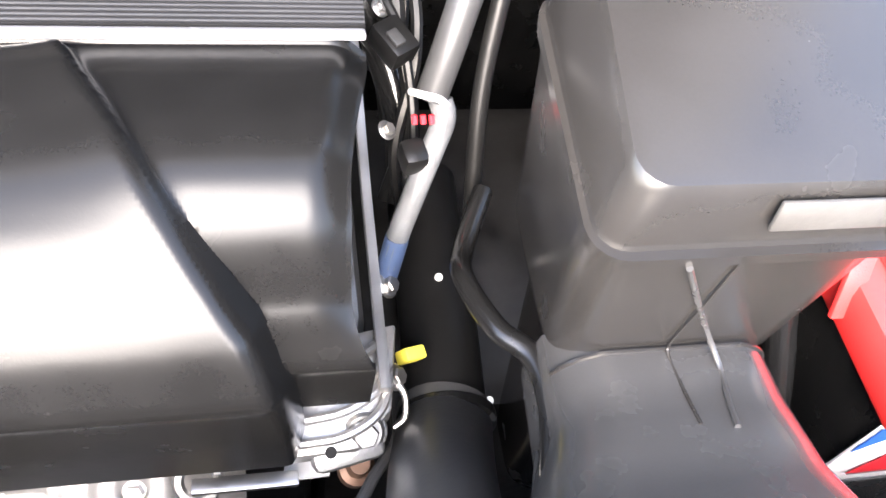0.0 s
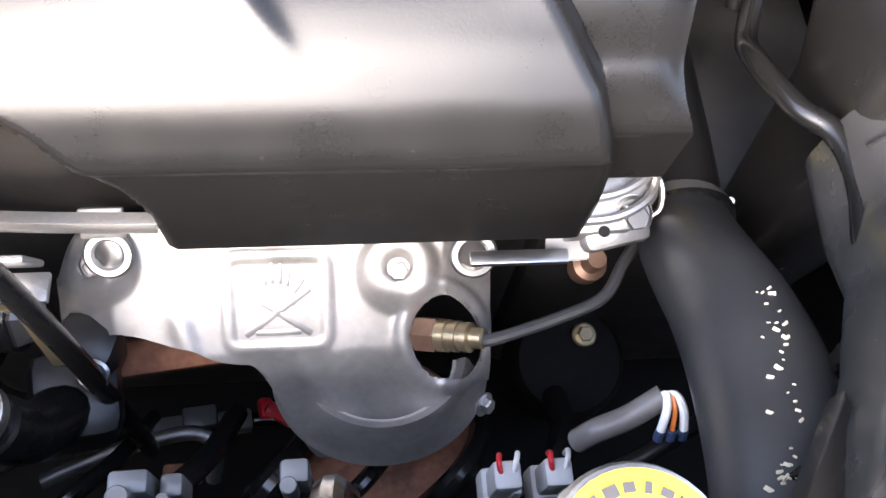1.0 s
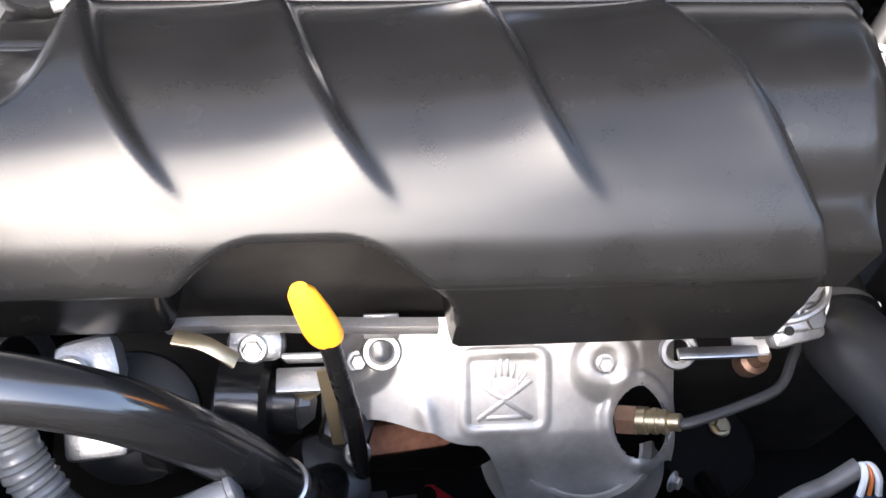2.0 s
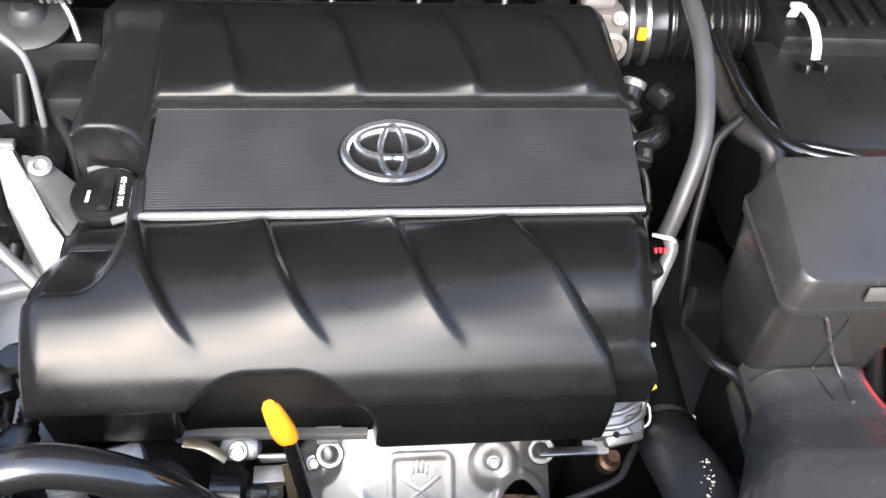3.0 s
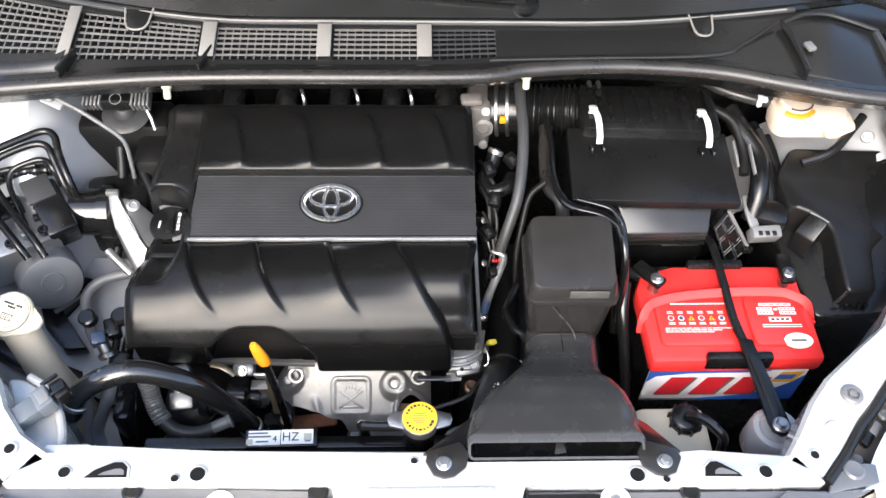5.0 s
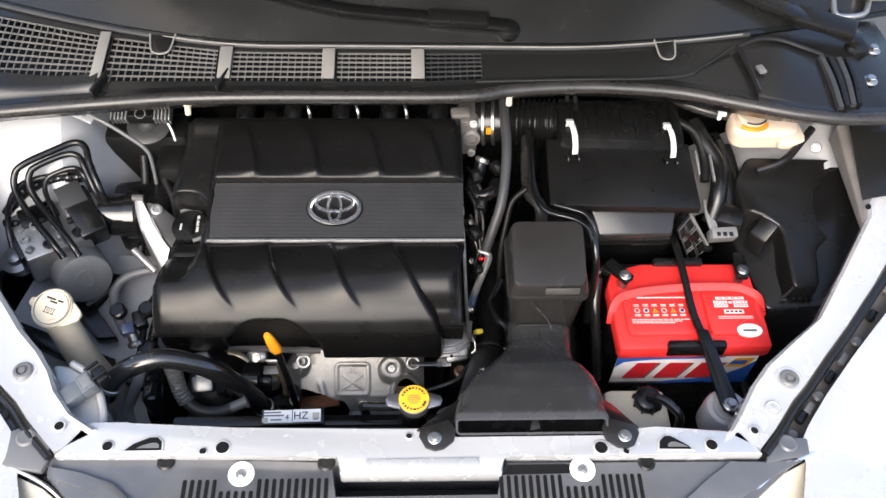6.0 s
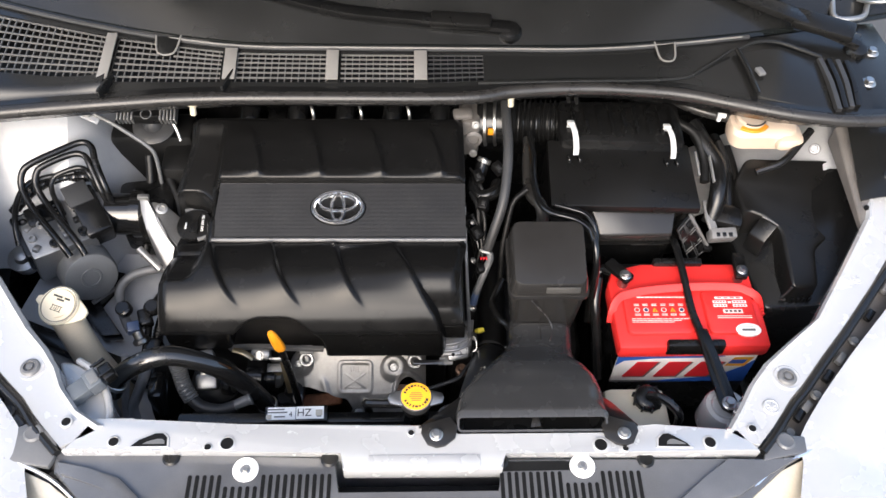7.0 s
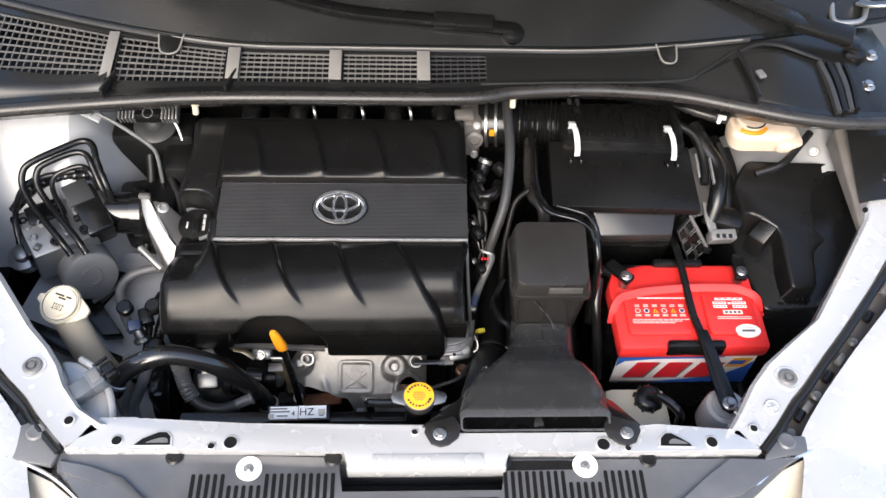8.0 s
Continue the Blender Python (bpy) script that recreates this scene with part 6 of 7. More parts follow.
lathe(bm, [(0.010, 0), (0.011, 0.004), (0.011, 0.016), (0.007, 0.018), (0.006, 0.03)], (0.083, 0.264, 0.664), (0.05, -0.2, 0.95), 18)
tagged(part("water_sensor", bm, SENSOR), "brown temperature sensor screwed into the head", "sensor")

# dipstick
dip = thing("oil_dipstick", (-0.22, 0.21, 0.70), "oil dipstick with a yellow loop handle", "dipstick")
bm = B()
lathe(bm, [(0.0085, 0), (0.0095, 0.004), (0.0098, 0.012), (0.0088, 0.028), (0.0070, 0.044), (0.004, 0.050)], (-0.2165, 0.207, 0.842), (-0.20, 0.05, 0.9), 20)
for v in bm.verts:
    v.co.y = 0.209 + (v.co.y - 0.209) * 0.75
part("handle", bm, YELLOW, dip)
bm = B()
tube(bm, [(-0.2165, 0.207, 0.846), (-0.212, 0.205, 0.80), (-0.206, 0.200, 0.74), (-0.203, 0.195, 0.66), (-0.203, 0.19, 0.55)], 0.0060, 12, 6)
part("tube", bm, PLASTIC_DARK, dip)
bm = B()
tube(bm, [(-0.222, 0.216, 0.785), (-0.219, 0.208, 0.75), (-0.216, 0.200, 0.71)], 0.003, 8, 6, flat=(0.008, 0.002))
part("bright_stay", bm, GOLD, dip)

# ---- radiator ----
rad = thing("radiator", (-0.1, 0.06, 0.35), "black radiator with a plastic top tank behind the cross member", "radiator")
bm = B()
rbox(bm, (-0.10, 0.055, 0.60), (0.60, 0.035, 0.52), 0.006)
part("core", bm, SHADOW_TRAY, rad)
bm = B()
tube(bm, [(-0.345, 0.064, 0.806), (-0.2, 0.066, 0.810), (0.0, 0.066, 0.813), (0.15, 0.064, 0.806)], 0.02, 14, 6, flat=(0.050, 0.045))
part("top_tank", bm, PLASTIC_DARK, rad)
bm = B()
lathe(bm, [(0.019, -0.11), (0.019, -0.012), (0.022, -0.008), (0.022, 0)], (-0.001, 0.066, 0.936), (0, 0, 1), 28)
part("filler_neck", bm, PLASTIC_DARK, rad)
bm = B()
tube(bm, [(-0.010, 0.072, 0.915), (-0.045, 0.071, 0.916), (-0.072, 0.076, 0.908), (-0.075, 0.100, 0.86), (-0.07, 0.11, 0.78)], 0.0065, 10, 6)
part("overflow_hose", bm, RUBBER, rad)
rcap = thing("coolant_filler_cap", (-0.001, 0.066, 0.936), "steel radiator cap with a yellow warning sticker", "radiator cap")
bm = B()
lathe(bm, [(0.022, -0.004), (0.0235, 0), (0.0235, 0.008), (0.0225, 0.0105), (0.020, 0.011)], (-0.001, 0.066, 0.936), (0, 0, 1), 36)
for sx in (-1, 1):
    prism(bm, [(-0.001 + sx * 0.016, 0.066 - 0.014), (-0.001 + sx * 0.037, 0.066 - 0.008), (-0.001 + sx * 0.040, 0.066), (-0.001 + sx * 0.037, 0.066 + 0.008), (-0.001 + sx * 0.016, 0.066 + 0.014)][::sx], 0.938, 0.9435, bev=0.0015)
disc = part("cap", bm, STEEL, rcap)
bm = B()
lathe(bm, [(0.0212, 0), (0.0212, 0.0012), (0.0205, 0.0014)], (-0.001, 0.066, 0.9467), (0, 0, 1), 36)
st = part("sticker", bm, YELLOW_LABEL, rcap, "yellow warning sticker")
rng = random.Random(21)
for k in range(22):
    a = radians(160 - 16.5 * k)
    if abs(math.sin(a)) < 0.30:
        continue
    bm = B()
    rbox(bm, (0, 0, 0), (rng.uniform(0.0018, 0.0042), rng.uniform(0.002, 0.0042), 0.0005), 0)
    bmesh.ops.transform(bm, matrix=Matrix.Translation((-0.001 + 0.0165 * math.cos(a), 0.066 + 0.0165 * math.sin(a), 0.9483)) @ Matrix.Rotation(a + math.pi / 2, 4, "Z"), verts=bm.verts[:])
    part("print_bar", bm, INK, st)
for y in (-0.007, -0.004, -0.001, 0.002, 0.005):
    bm = B()
    rbox(bm, (-0.001, 0.066 + y, 0.9483), (0.020 - abs(y) * 1.2, 0.0009, 0.0005), 0)
    part("print_bar", bm, SENSOR, st)
bm = B()
rbox(bm, (-0.12, 0.078, 0.845), (0.47, 0.018, 0.034), 0.004)
tagged(part("fan_shroud", bm, PLASTIC_DARK), "black plastic top edge of the fan shroud", "fan shroud")
plate = thing("fan_shroud_label", (-0.18, 0.094, 0.83), "white printed part label on the black fan shroud", "label")
lm = Matrix.Translation((-0.1785, 0.0790, 0.872)) @ Matrix.Rotation(radians(10), 4, "X") @ Matrix.Rotation(radians(1), 4, "Z")
bm = B()
rbox(bm, (0, 0, -0.004), (0.092, 0.024, 0.008), 0.002)
bmesh.ops.transform(bm, matrix=lm, verts=bm.verts[:])
part("shroud_tab", bm, PLASTIC_DARK, plate)
bm = B()
rbox(bm, (-0.0215, 0, 0.0008), (0.041, 0.019, 0.0008), 0.0003)
rbox(bm, (0.0205, 0.0005, 0.0008), (0.041, 0.019, 0.0008), 0.0003)
bmesh.ops.transform(bm, matrix=lm, verts=bm.verts[:])
paper = part("paper", bm, WHITE, plate)
writing("HZ", 0.016, lm @ Matrix.Translation((0.012, 0.0, 0.0016)), INK, paper)
writing("4", 0.011, lm @ Matrix.Translation((-0.008, -0.002, 0.0016)), INK, paper)
for x, y, w, h in ((-0.030, 0.006, 0.026, 0.0022), (-0.028, 0.0015, 0.030, 0.0022), (-0.040, -0.005, 0.008, 0.007), (-0.024, -0.005, 0.016, 0.002), (0.034, 0.0, 0.010, 0.009), (0.034, -0.0055, 0.007, 0.0016)):
    bm = B()
    rbox(bm, (x, y, 0.0015), (w, h, 0.0005), 0)
    bmesh.ops.transform(bm, matrix=lm, verts=bm.verts[:])
    part("print_bar", bm, LENS if h > 0.006 else PLASTIC_GREY, paper)
for x, z, k in ((-0.158, 0.787, 1.35), (-0.143, 0.775, 0.8), (-0.091, 0.790, 1.0)):
    bm = B()
    rbox(bm, (x, 0.122, z - 0.010), (0.012 * k, 0.010, 0.026), 0.002)
    rod(bm, (x - 0.002, 0.115, z - 0.012), (x - 0.002, 0.115, z + 0.010), 0.0035 * k)
    tagged(part("pipe_clip", bm, MOTOR), "small dark clip on the fan shroud", "clip", "clips on the fan shroud")
for x in (-0.043, -0.021):
    cn = thing("wire_connector", (x, 0.10, 0.86), "pale grey two-pin connector with red and white wires", "connector", "fan connectors")
    bm = B()
    rbox(bm, (x, 0.102, 0.850), (0.013, 0.012, 0.022), 0.002)
    rbox(bm, (x, 0.102, 0.834), (0.018, 0.015, 0.016), 0.002)
    rbox(bm, (x + 0.005, 0.097, 0.846), (0.004, 0.004, 0.018), 0.001)
    part("housing", bm, CARD_GREY, cn)
    bm = B()
    tube(bm, [(x - 0.003, 0.103, 0.860), (x - 0.004, 0.106, 0.863), (x - 0.003, 0.110, 0.860), (x, 0.113, 0.846)], 0.0013, 8, 5)
    part("wire", bm, INK_RED, cn, "red wire")
    bm = B()
    tube(bm, [(x + 0.003, 0.103, 0.860), (x + 0.004, 0.107, 0.863), (x + 0.006, 0.111, 0.858), (x + 0.010, 0.114, 0.84)], 0.0013, 8, 5)
    part("wire", bm, WIREW, cn, "white wire")
    cn.scale = (1.10, 1.20, 1.35)
    cn.location = (0.009 if x < -0.03 else 0.035, 0.124, 0.728)
loom = thing("fan_wiring", (0.03, 0.13, 0.80), "sleeved wiring with bare orange and white ends", "wiring")
bm = B()
tube(bm, [(0.040, 0.136, 0.752), (0.047, 0.138, 0.764), (0.061, 0.142, 0.768), (0.077, 0.149, 0.777)], 0.0058, 14, 6)
part("sleeve", bm, GREY_AND_SHADE, loom)
for k, mat in enumerate((WIREW, WIREO, WIREW)):
    bm = B()
    tube(bm, [(0.074, 0.148, 0.777), (0.0765 + 0.002 * k, 0.148, 0.782), (0.0755 + 0.004 * k, 0.141, 0.781), (0.0740 + 0.0055 * k, 0.134, 0.773)], 0.0021 if mat is WIREW else 0.0012, 8, 5)
    wire = part("wire", bm, mat, loom)
    bm = B()
    rod(bm, (0.0740 + 0.0055 * k, 0.134, 0.773), (0.0735 + 0.0057 * k, 0.131, 0.768), 0.0025, 10)
    part("tape_end", bm, BLUE_PART, wire, "dark blue tape")
bm = B()
tube(bm, [(0.045, 0.118, 0.745), (0.070, 0.126, 0.752), (0.100, 0.140, 0.760), (0.130, 0.150, 0.765)], 0.0045, 12, 6)
part("side_branch", bm, WIRE_DARK, loom)

# ---- deep in the bay, below the heat shield ----
bm = B()
tube(bm, [(-0.303, 0.191, 0.459), (-0.252, 0.209, 0.466), (-0.220, 0.216, 0.469), (-0.192, 0.220, 0.469), (-0.176, 0.214, 0.466), (-0.173, 0.201, 0.459), (-0.178, 0.189, 0.439)], 0.0060, 14, 8)
tagged(part("steel_pipe", bm, ALU), "bent bright steel pipe deep in the bay", "pipe")
dc = thing("harness_plugs", (-0.16, 0.24, 0.37), "grey and red plugs on a dark harness", "connector")
bm = B()
rbox(bm, (-0.127, 0.246, 0.412), (0.030, 0.012, 0.010), 0.003, (0, 25, -28))
rbox(bm, (-0.140, 0.252, 0.412), (0.012, 0.018, 0.010), 0.003, (0, 25, 10))
part("red_plug", bm, INK_RED, dc, "red plug")
for x, y in ((-0.166, 0.242), (-0.196, 0.247), (-0.221, 0.239)):
    bm = B()
    rbox(bm, (x, y, 0.409), (0.028, 0.018, 0.016), 0.002, (0, 10, 8))
    part("grey_plug", bm, MOTOR, dc)
bm = B()
tube(bm, [(-0.308, 0.233, 0.372), (-0.215, 0.239, 0.392), (-0.122, 0.246, 0.396), (-0.029, 0.226, 0.379)], 0.008, 12, 6)
part("harness", bm, RUBBER, dc)
th = thing("thermostat_housing", (-0.225, 0.20, 0.60), "grimy cast thermostat housing with bolts", "housing")
bm = B()
rbox(bm, (-0.228, 0.200, 0.640), (0.050, 0.055, 0.07), 0.012, (10, 15, 10))
rbox(bm, (-0.214, 0.222, 0.668), (0.034, 0.030, 0.05), 0.008, (0, 10, -15))
rod(bm, (-0.246, 0.172, 0.655), (-0.254, 0.163, 0.675), 0.010)
part("casting", bm, BLOCK, th)
for x, y, z in ((-0.246, 0.176, 0.680), (-0.205, 0.20, 0.69), (-0.236, 0.17, 0.66)):
    bm = B()
    bolt(bm, (x, y, z), (0, -0.6, 0.8), 0.006)
    part("bolt", bm, STEEL, th)
bm = B()
lathe(bm, [(0.030, 0), (0.034, 0.003), (0.034, 0.030), (0.028, 0.034), (0.020, 0.034), (0.020, 0.05)], (-0.290, 0.235, 0.700), (1, -0.1, 0.1), 32)
pump = thing("water_pump_pulley", (-0.28, 0.235, 0.66), "glossy black pulley behind the hose", "pulley")
part("rim", bm, RUBBER, pump)
bm = B()
lathe(bm, [(0.016, 0.040), (0.018, 0.052), (0.012, 0.058)], (-0.290, 0.235, 0.700), (1, -0.1, 0.1), 6)
part("hub_nut", bm, STEEL, pump)
for k in range(6):
    bm = B()
    x = -0.27 + 0.06 * k
    tube(bm, [(x, 0.13, 0.56 + 0.02 * (k % 2)), (x + 0.03, 0.15, 0.60), (x + 0.05, 0.18, 0.57), (x + 0.06, 0.22, 0.52)], 0.006 + 0.002 * (k % 3), 10, 6)
    tagged(part("dark_hose", bm, RUBBER), "dull black hose low in the bay", "hose", "low hoses")

# ---- hoses at the front ----
bm = B()
tube(bm, [(-0.470, 0.136, 0.835), (-0.452, 0.146, 0.868), (-0.412, 0.158, 0.892), (-0.370, 0.168, 0.890), (-0.315, 0.170, 0.854), (-0.275, 0.170, 0.792), (-0.248, 0.170, 0.722), (-0.240, 0.168, 0.70)], 0.0155, 20, 8)
hz = thing("power_steering_hose", (-0.35, 0.16, 0.70), "glossy black rubber hose arching over the belt", "hose")
part("hose", bm, RUBBER_GLOSS, hz)
for a, b in (((-0.462, 0.140, 0.850), (-0.456, 0.144, 0.860)), ((-0.250, 0.170, 0.728), (-0.247, 0.170, 0.716))):
    bm = B()
    ax2 = Vector(b) - Vector(a)
    lathe(bm, [(0.0157, 0), (0.0172, 0.001), (0.0172, 0.007), (0.0157, 0.008)], a, ax2, 28)
    part("clamp", bm, STEEL, hz)
bm = B()
tube(bm, [(-0.475, 0.132, 0.832), (-0.482, 0.126, 0.815), (-0.482, 0.122, 0.78)], 0.015, 16, 6)
part("metal_stub", bm, ALU, hz)
bm = B()
tube(bm, [(-0.244, 0.168, 0.715), (-0.236, 0.170, 0.69), (-0.225, 0.19, 0.66)], 0.017, 16, 6)
part("outlet", bm, PLASTIC_DARK, hz)
for k in range(9):
    q = Vector((-0.418 + 0.006 * k, 0.160 + 0.0012 * k, 0.9062 - 0.0001 * k * k))
    bm = B()
    rbox(bm, q, (0.004, 0.0035, 0.0006), 0, (-15, 3 + k, 10))
    part("print_bar", bm, PLASTIC_GREY, hz)

low = thing("wiring_conduit", (-0.33, 0.15, 0.76), "ribbed black conduit and wiring below the hose", "wiring")
bm = B()
tube(bm, [(-0.384, 0.195, 0.835), (-0.380, 0.185, 0.815), (-0.373, 0.167, 0.795), (-0.362, 0.152, 0.780)], 0.0125, 16, 14, fn=lambda s: 1 + 0.08 * math.sin(s / 0.0045 * 2 * math.pi))
part("ribbed_sleeve", bm, MOTOR, low)
bm = B()
tube(bm, [(-0.362, 0.152, 0.780), (-0.345, 0.142, 0.772), (-0.317, 0.138, 0.770), (-0.290, 0.142, 0.776)], 0.010, 14, 8)
part("taped_run", bm, CONDUIT, low)
bm = B()
tube(bm, [(-0.300, 0.140, 0.774), (-0.280, 0.146, 0.780), (-0.266, 0.151, 0.783)], 0.0088, 16, 8)
lathe(bm, [(0.0088, 0), (0.0105, 0.001), (0.0105, 0.004), (0.0088, 0.005)], (-0.270, 0.1495, 0.7822), (0.9, 0.35, 0.2), 20)
part("boot", bm, MOTOR, low, "grey rubber boot")
bm = B()
tube(bm, [(-0.35, 0.135, 0.765), (-0.362, 0.128, 0.745), (-0.35, 0.120, 0.72)], 0.009, 12, 6)
part("branch", bm, RUBBER_SEAL, low)
alt = thing("alternator", (-0.33, 0.20, 0.66), "cast aluminium alternator with a bolted front", "alternator")
bm = B()
lathe(bm, [(0.036, -0.05), (0.042, 0), (0.040, 0.02), (0.024, 0.028)], (-0.345, 0.225, 0.705), (0.2, -0.4, 0.9), 36)
part("body", bm, BLOCK, alt)
bm = B()
rbox(bm, (-0.345, 0.192, 0.764), (0.034, 0.026, 0.030), 0.004, (25, 0, 5))
rbox(bm, (-0.345, 0.205, 0.774), (0.022, 0.012, 0.022), 0.003, (25, 0, 5))
part("regulator", bm, ALU, alt)
bm = B()
lathe(bm, [(0.015, 0), (0.016, 0.003), (0.016, 0.014), (0.010, 0.016), (0.006, 0.024)], (-0.315, 0.185, 0.765), (0.95, -0.2, 0.2), 20)
part("terminal", bm, PLASTIC_DARK, alt)
bm = B()
bolt(bm, (-0.298, 0.180, 0.772), (0.9, -0.3, 0.3), 0.007)
part("nut", bm, STEEL, alt)
belt = thing("drive_belt", (-0.42, 0.18, 0.60), "ribbed black drive belt on its pulley", "belt")
bm = B()
lathe(bm, [(0.060, 0), (0.062, 0.001)] + [(0.062 - 0.002 * (k % 2), 0.002 + 0.0022 * k) for k in range(11)] + [(0.060, 0.027)], (-0.428, 0.20, 0.74), (1, 0, 0), 40)
part("pulley_belt", bm, RUBBER, belt)
bm = B()
rbox(bm, (-0.415, 0.165, 0.70), (0.026, 0.05, 0.22), 0.01)
part("belt_run", bm, RUBBER, belt)
acp = thing("coolant_pipes", (-0.45, 0.16, 0.70), "bare metal pipes beside the drive belt", "pipe")
for pts, r in ((((-0.425, 0.205, 0.845), (-0.431, 0.180, 0.822), (-0.448, 0.162, 0.785), (-0.462, 0.150, 0.75), (-0.462, 0.14, 0.68)), 0.0085),
               (((-0.462, 0.200, 0.84), (-0.464, 0.178, 0.81), (-0.472, 0.150, 0.76), (-0.478, 0.138, 0.70)), 0.006)):
    bm = B()
    tube(bm, pts, r, 14, 8)
    part("pipe", bm, ALU_BRIGHT, acp)
pl = thing("air_conditioning_pipe", (-0.49, 0.33, 0.74), "bent grey pipe with capped service connectors", "pipe")
bm = B()
tube(bm, [(-0.440, 0.402, 0.80), (-0.470, 0.396, 0.800), (-0.500, 0.386, 0.796), (-0.517, 0.366, 0.788), (-0.512, 0.335, 0.78), (-0.495, 0.30, 0.79), (-0.478, 0.272, 0.80)], 0.0085, 14, 8)
part("pipe", bm, PLASTIC_GREY, pl)
bm = B()
lathe(bm, [(0.011, 0), (0.013, 0.002), (0.013, 0.014), (0.010, 0.016)], (-0.479, 0.286, 0.836), (-0.1, -0.2, 1), 16)
part("service_cap", bm, PLASTIC_DARK, pl)
bm = B()
rbox(bm, (-0.466, 0.262, 0.822), (0.020, 0.018, 0.026), 0.003, (20, 10, 20))
part("connector", bm, BLUE_PART, pl, "dark blue connector")
bm = B()
lathe(bm, [(0.012, 0), (0.014, 0.002), (0.014, 0.008), (0.009, 0.010), (0.009, 0.03)], (-0.453, 0.246, 0.800), (-0.3, 0.5, 0.6), 18)
part("collar", bm, STEEL, pl)
bm = B()
lathe(bm, [(0.013, 0), (0.014, 0.012), (0.010, 0.016)], (-0.440, 0.300, 0.82), (0, -0.2, 1), 16)
part("service_cap", bm, PLASTIC_DARK, pl)
blk = thing("loose_connector", (-0.46, 0.095, 0.94), "grey connector block clipped on the painted rail", "connector")
bm = B()
rbox(bm, (-0.471, 0.076, 0.950), (0.030, 0.026, 0.018), 0.002, (0, -8, 38))
rbox(bm, (-0.453, 0.090, 0.954), (0.020, 0.030, 0.022), 0.002, (0, -8, 38))
block_c = part("block", bm, SLATE, blk)
bm = B()
rbox(bm, (-0.453, 0.090, 0.9655), (0.013, 0.020, 0.002), 0.0006, (0, -8, 38))
part("latch_window", bm, MOTOR, block_c)
bm = B()
rbox(bm, (-0.437, 0.103, 0.954), (0.018, 0.026, 0.018), 0.003, (0, -8, 38))
for k in (-1, 1):
    rbox(bm, (-0.4435 - 0.007 * k, 0.1045 + 0.008 * k, 0.965), (0.022, 0.004, 0.005), 0.001, (0, -8, 38))
part("plug", bm, PLASTIC_DARK, blk)

# ---- between engine and intake ----
cond = thing("wiring_loom", (0.14, 0.45, 0.85), "grey sleeved wiring loom with taped ends beside the cover", "wiring")
bm = B()
tube(bm, [(0.157, 0.600, 1.015), (0.157, 0.560, 1.006), (0.158, 0.521, 0.995), (0.155, 0.474, 0.975), (0.147, 0.428, 0.945), (0.133, 0.400, 0.905), (0.122, 0.384, 0.868)], 0.0085, 16, 8)
part("sleeve", bm, CONDUIT, cond)
bm = B()
tube(bm, [(0.127, 0.384, 0.866), (0.129, 0.378, 0.858), (0.124, 0.370, 0.845), (0.116, 0.358, 0.828), (0.107, 0.346, 0.802), (0.103, 0.339, 0.783)], 0.0064, 12, 8)
part("foil_wrap", bm, FOIL, cond, "crumpled grey tape wrap")
for k in range(3):
    bm = B()
    rod(bm, (0.113 + 0.0045 * k, 0.3775, 0.862), (0.1135 + 0.0045 * k, 0.3750, 0.858), 0.0016, 10)
    part("red_terminal", bm, INK_RED, cond)
bm = B()
tube(bm, [(0.1065, 0.3453, 0.800), (0.1040, 0.3410, 0.788), (0.1015, 0.3370, 0.776)], 0.0068, 12, 6)
part("blue_tape", bm, BLUE_PART, cond)
bm = B()
tube(bm, [(0.112, 0.388, 0.868), (0.116, 0.380, 0.874), (0.124, 0.377, 0.874), (0.130, 0.380, 0.866)], 0.0020, 8, 6)
part("cable_tie", bm, CARD_GREY, cond, "pale cable tie")
bm = B()
rbox(bm, (0.113, 0.366, 0.843), (0.014, 0.016, 0.016), 0.004, (10, 0, 12))
part("plug", bm, WIRE_DARK, cond)
bm = B()
tube(bm, [(0.190, 0.455, 0.950), (0.167, 0.440, 0.935), (0.157, 0.415, 0.905), (0.150, 0.39, 0.86), (0.150, 0.36, 0.80)], 0.0048, 12, 8)
part("thin_branch", bm, WIRE_DARK, cond)
bm = B()
tube(bm, [(0.205, 0.585, 0.955), (0.206, 0.53, 0.95), (0.202, 0.470, 0.955), (0.207, 0.416, 0.962), (0.224, 0.390, 0.965), (0.262, 0.372, 0.968), (0.283, 0.350, 0.966), (0.289, 0.320, 0.952), (0.293, 0.302, 0.91), (0.296, 0.30, 0.85)], 0.0062, 14, 8)
tagged(part("breather_pipe", bm, PIANO), "glossy black breather pipe bending round the intake box", "pipe")
bm = B()
tube(bm, [(0.236, 0.424, 0.945), (0.262, 0.412, 0.948), (0.284, 0.400, 0.948), (0.297, 0.378, 0.940), (0.300, 0.350, 0.915), (0.302, 0.330, 0.86)], 0.0052, 12, 8)
tagged(part("breather_pipe", bm, PIANO), "second thin glossy breather pipe beside the filter housing", "pipe")
bm = B()
tube(bm, [(0.205, 0.585, 0.94), (0.199, 0.52, 0.93), (0.198, 0.46, 0.935), (0.212, 0.425, 0.94), (0.218, 0.41, 0.90), (0.22, 0.40, 0.80)], 0.0107, 14, 8)
tagged(part("taped_loom", bm, RUBBER_SEAL), "dark taped wiring loom behind the intake box", "wiring")
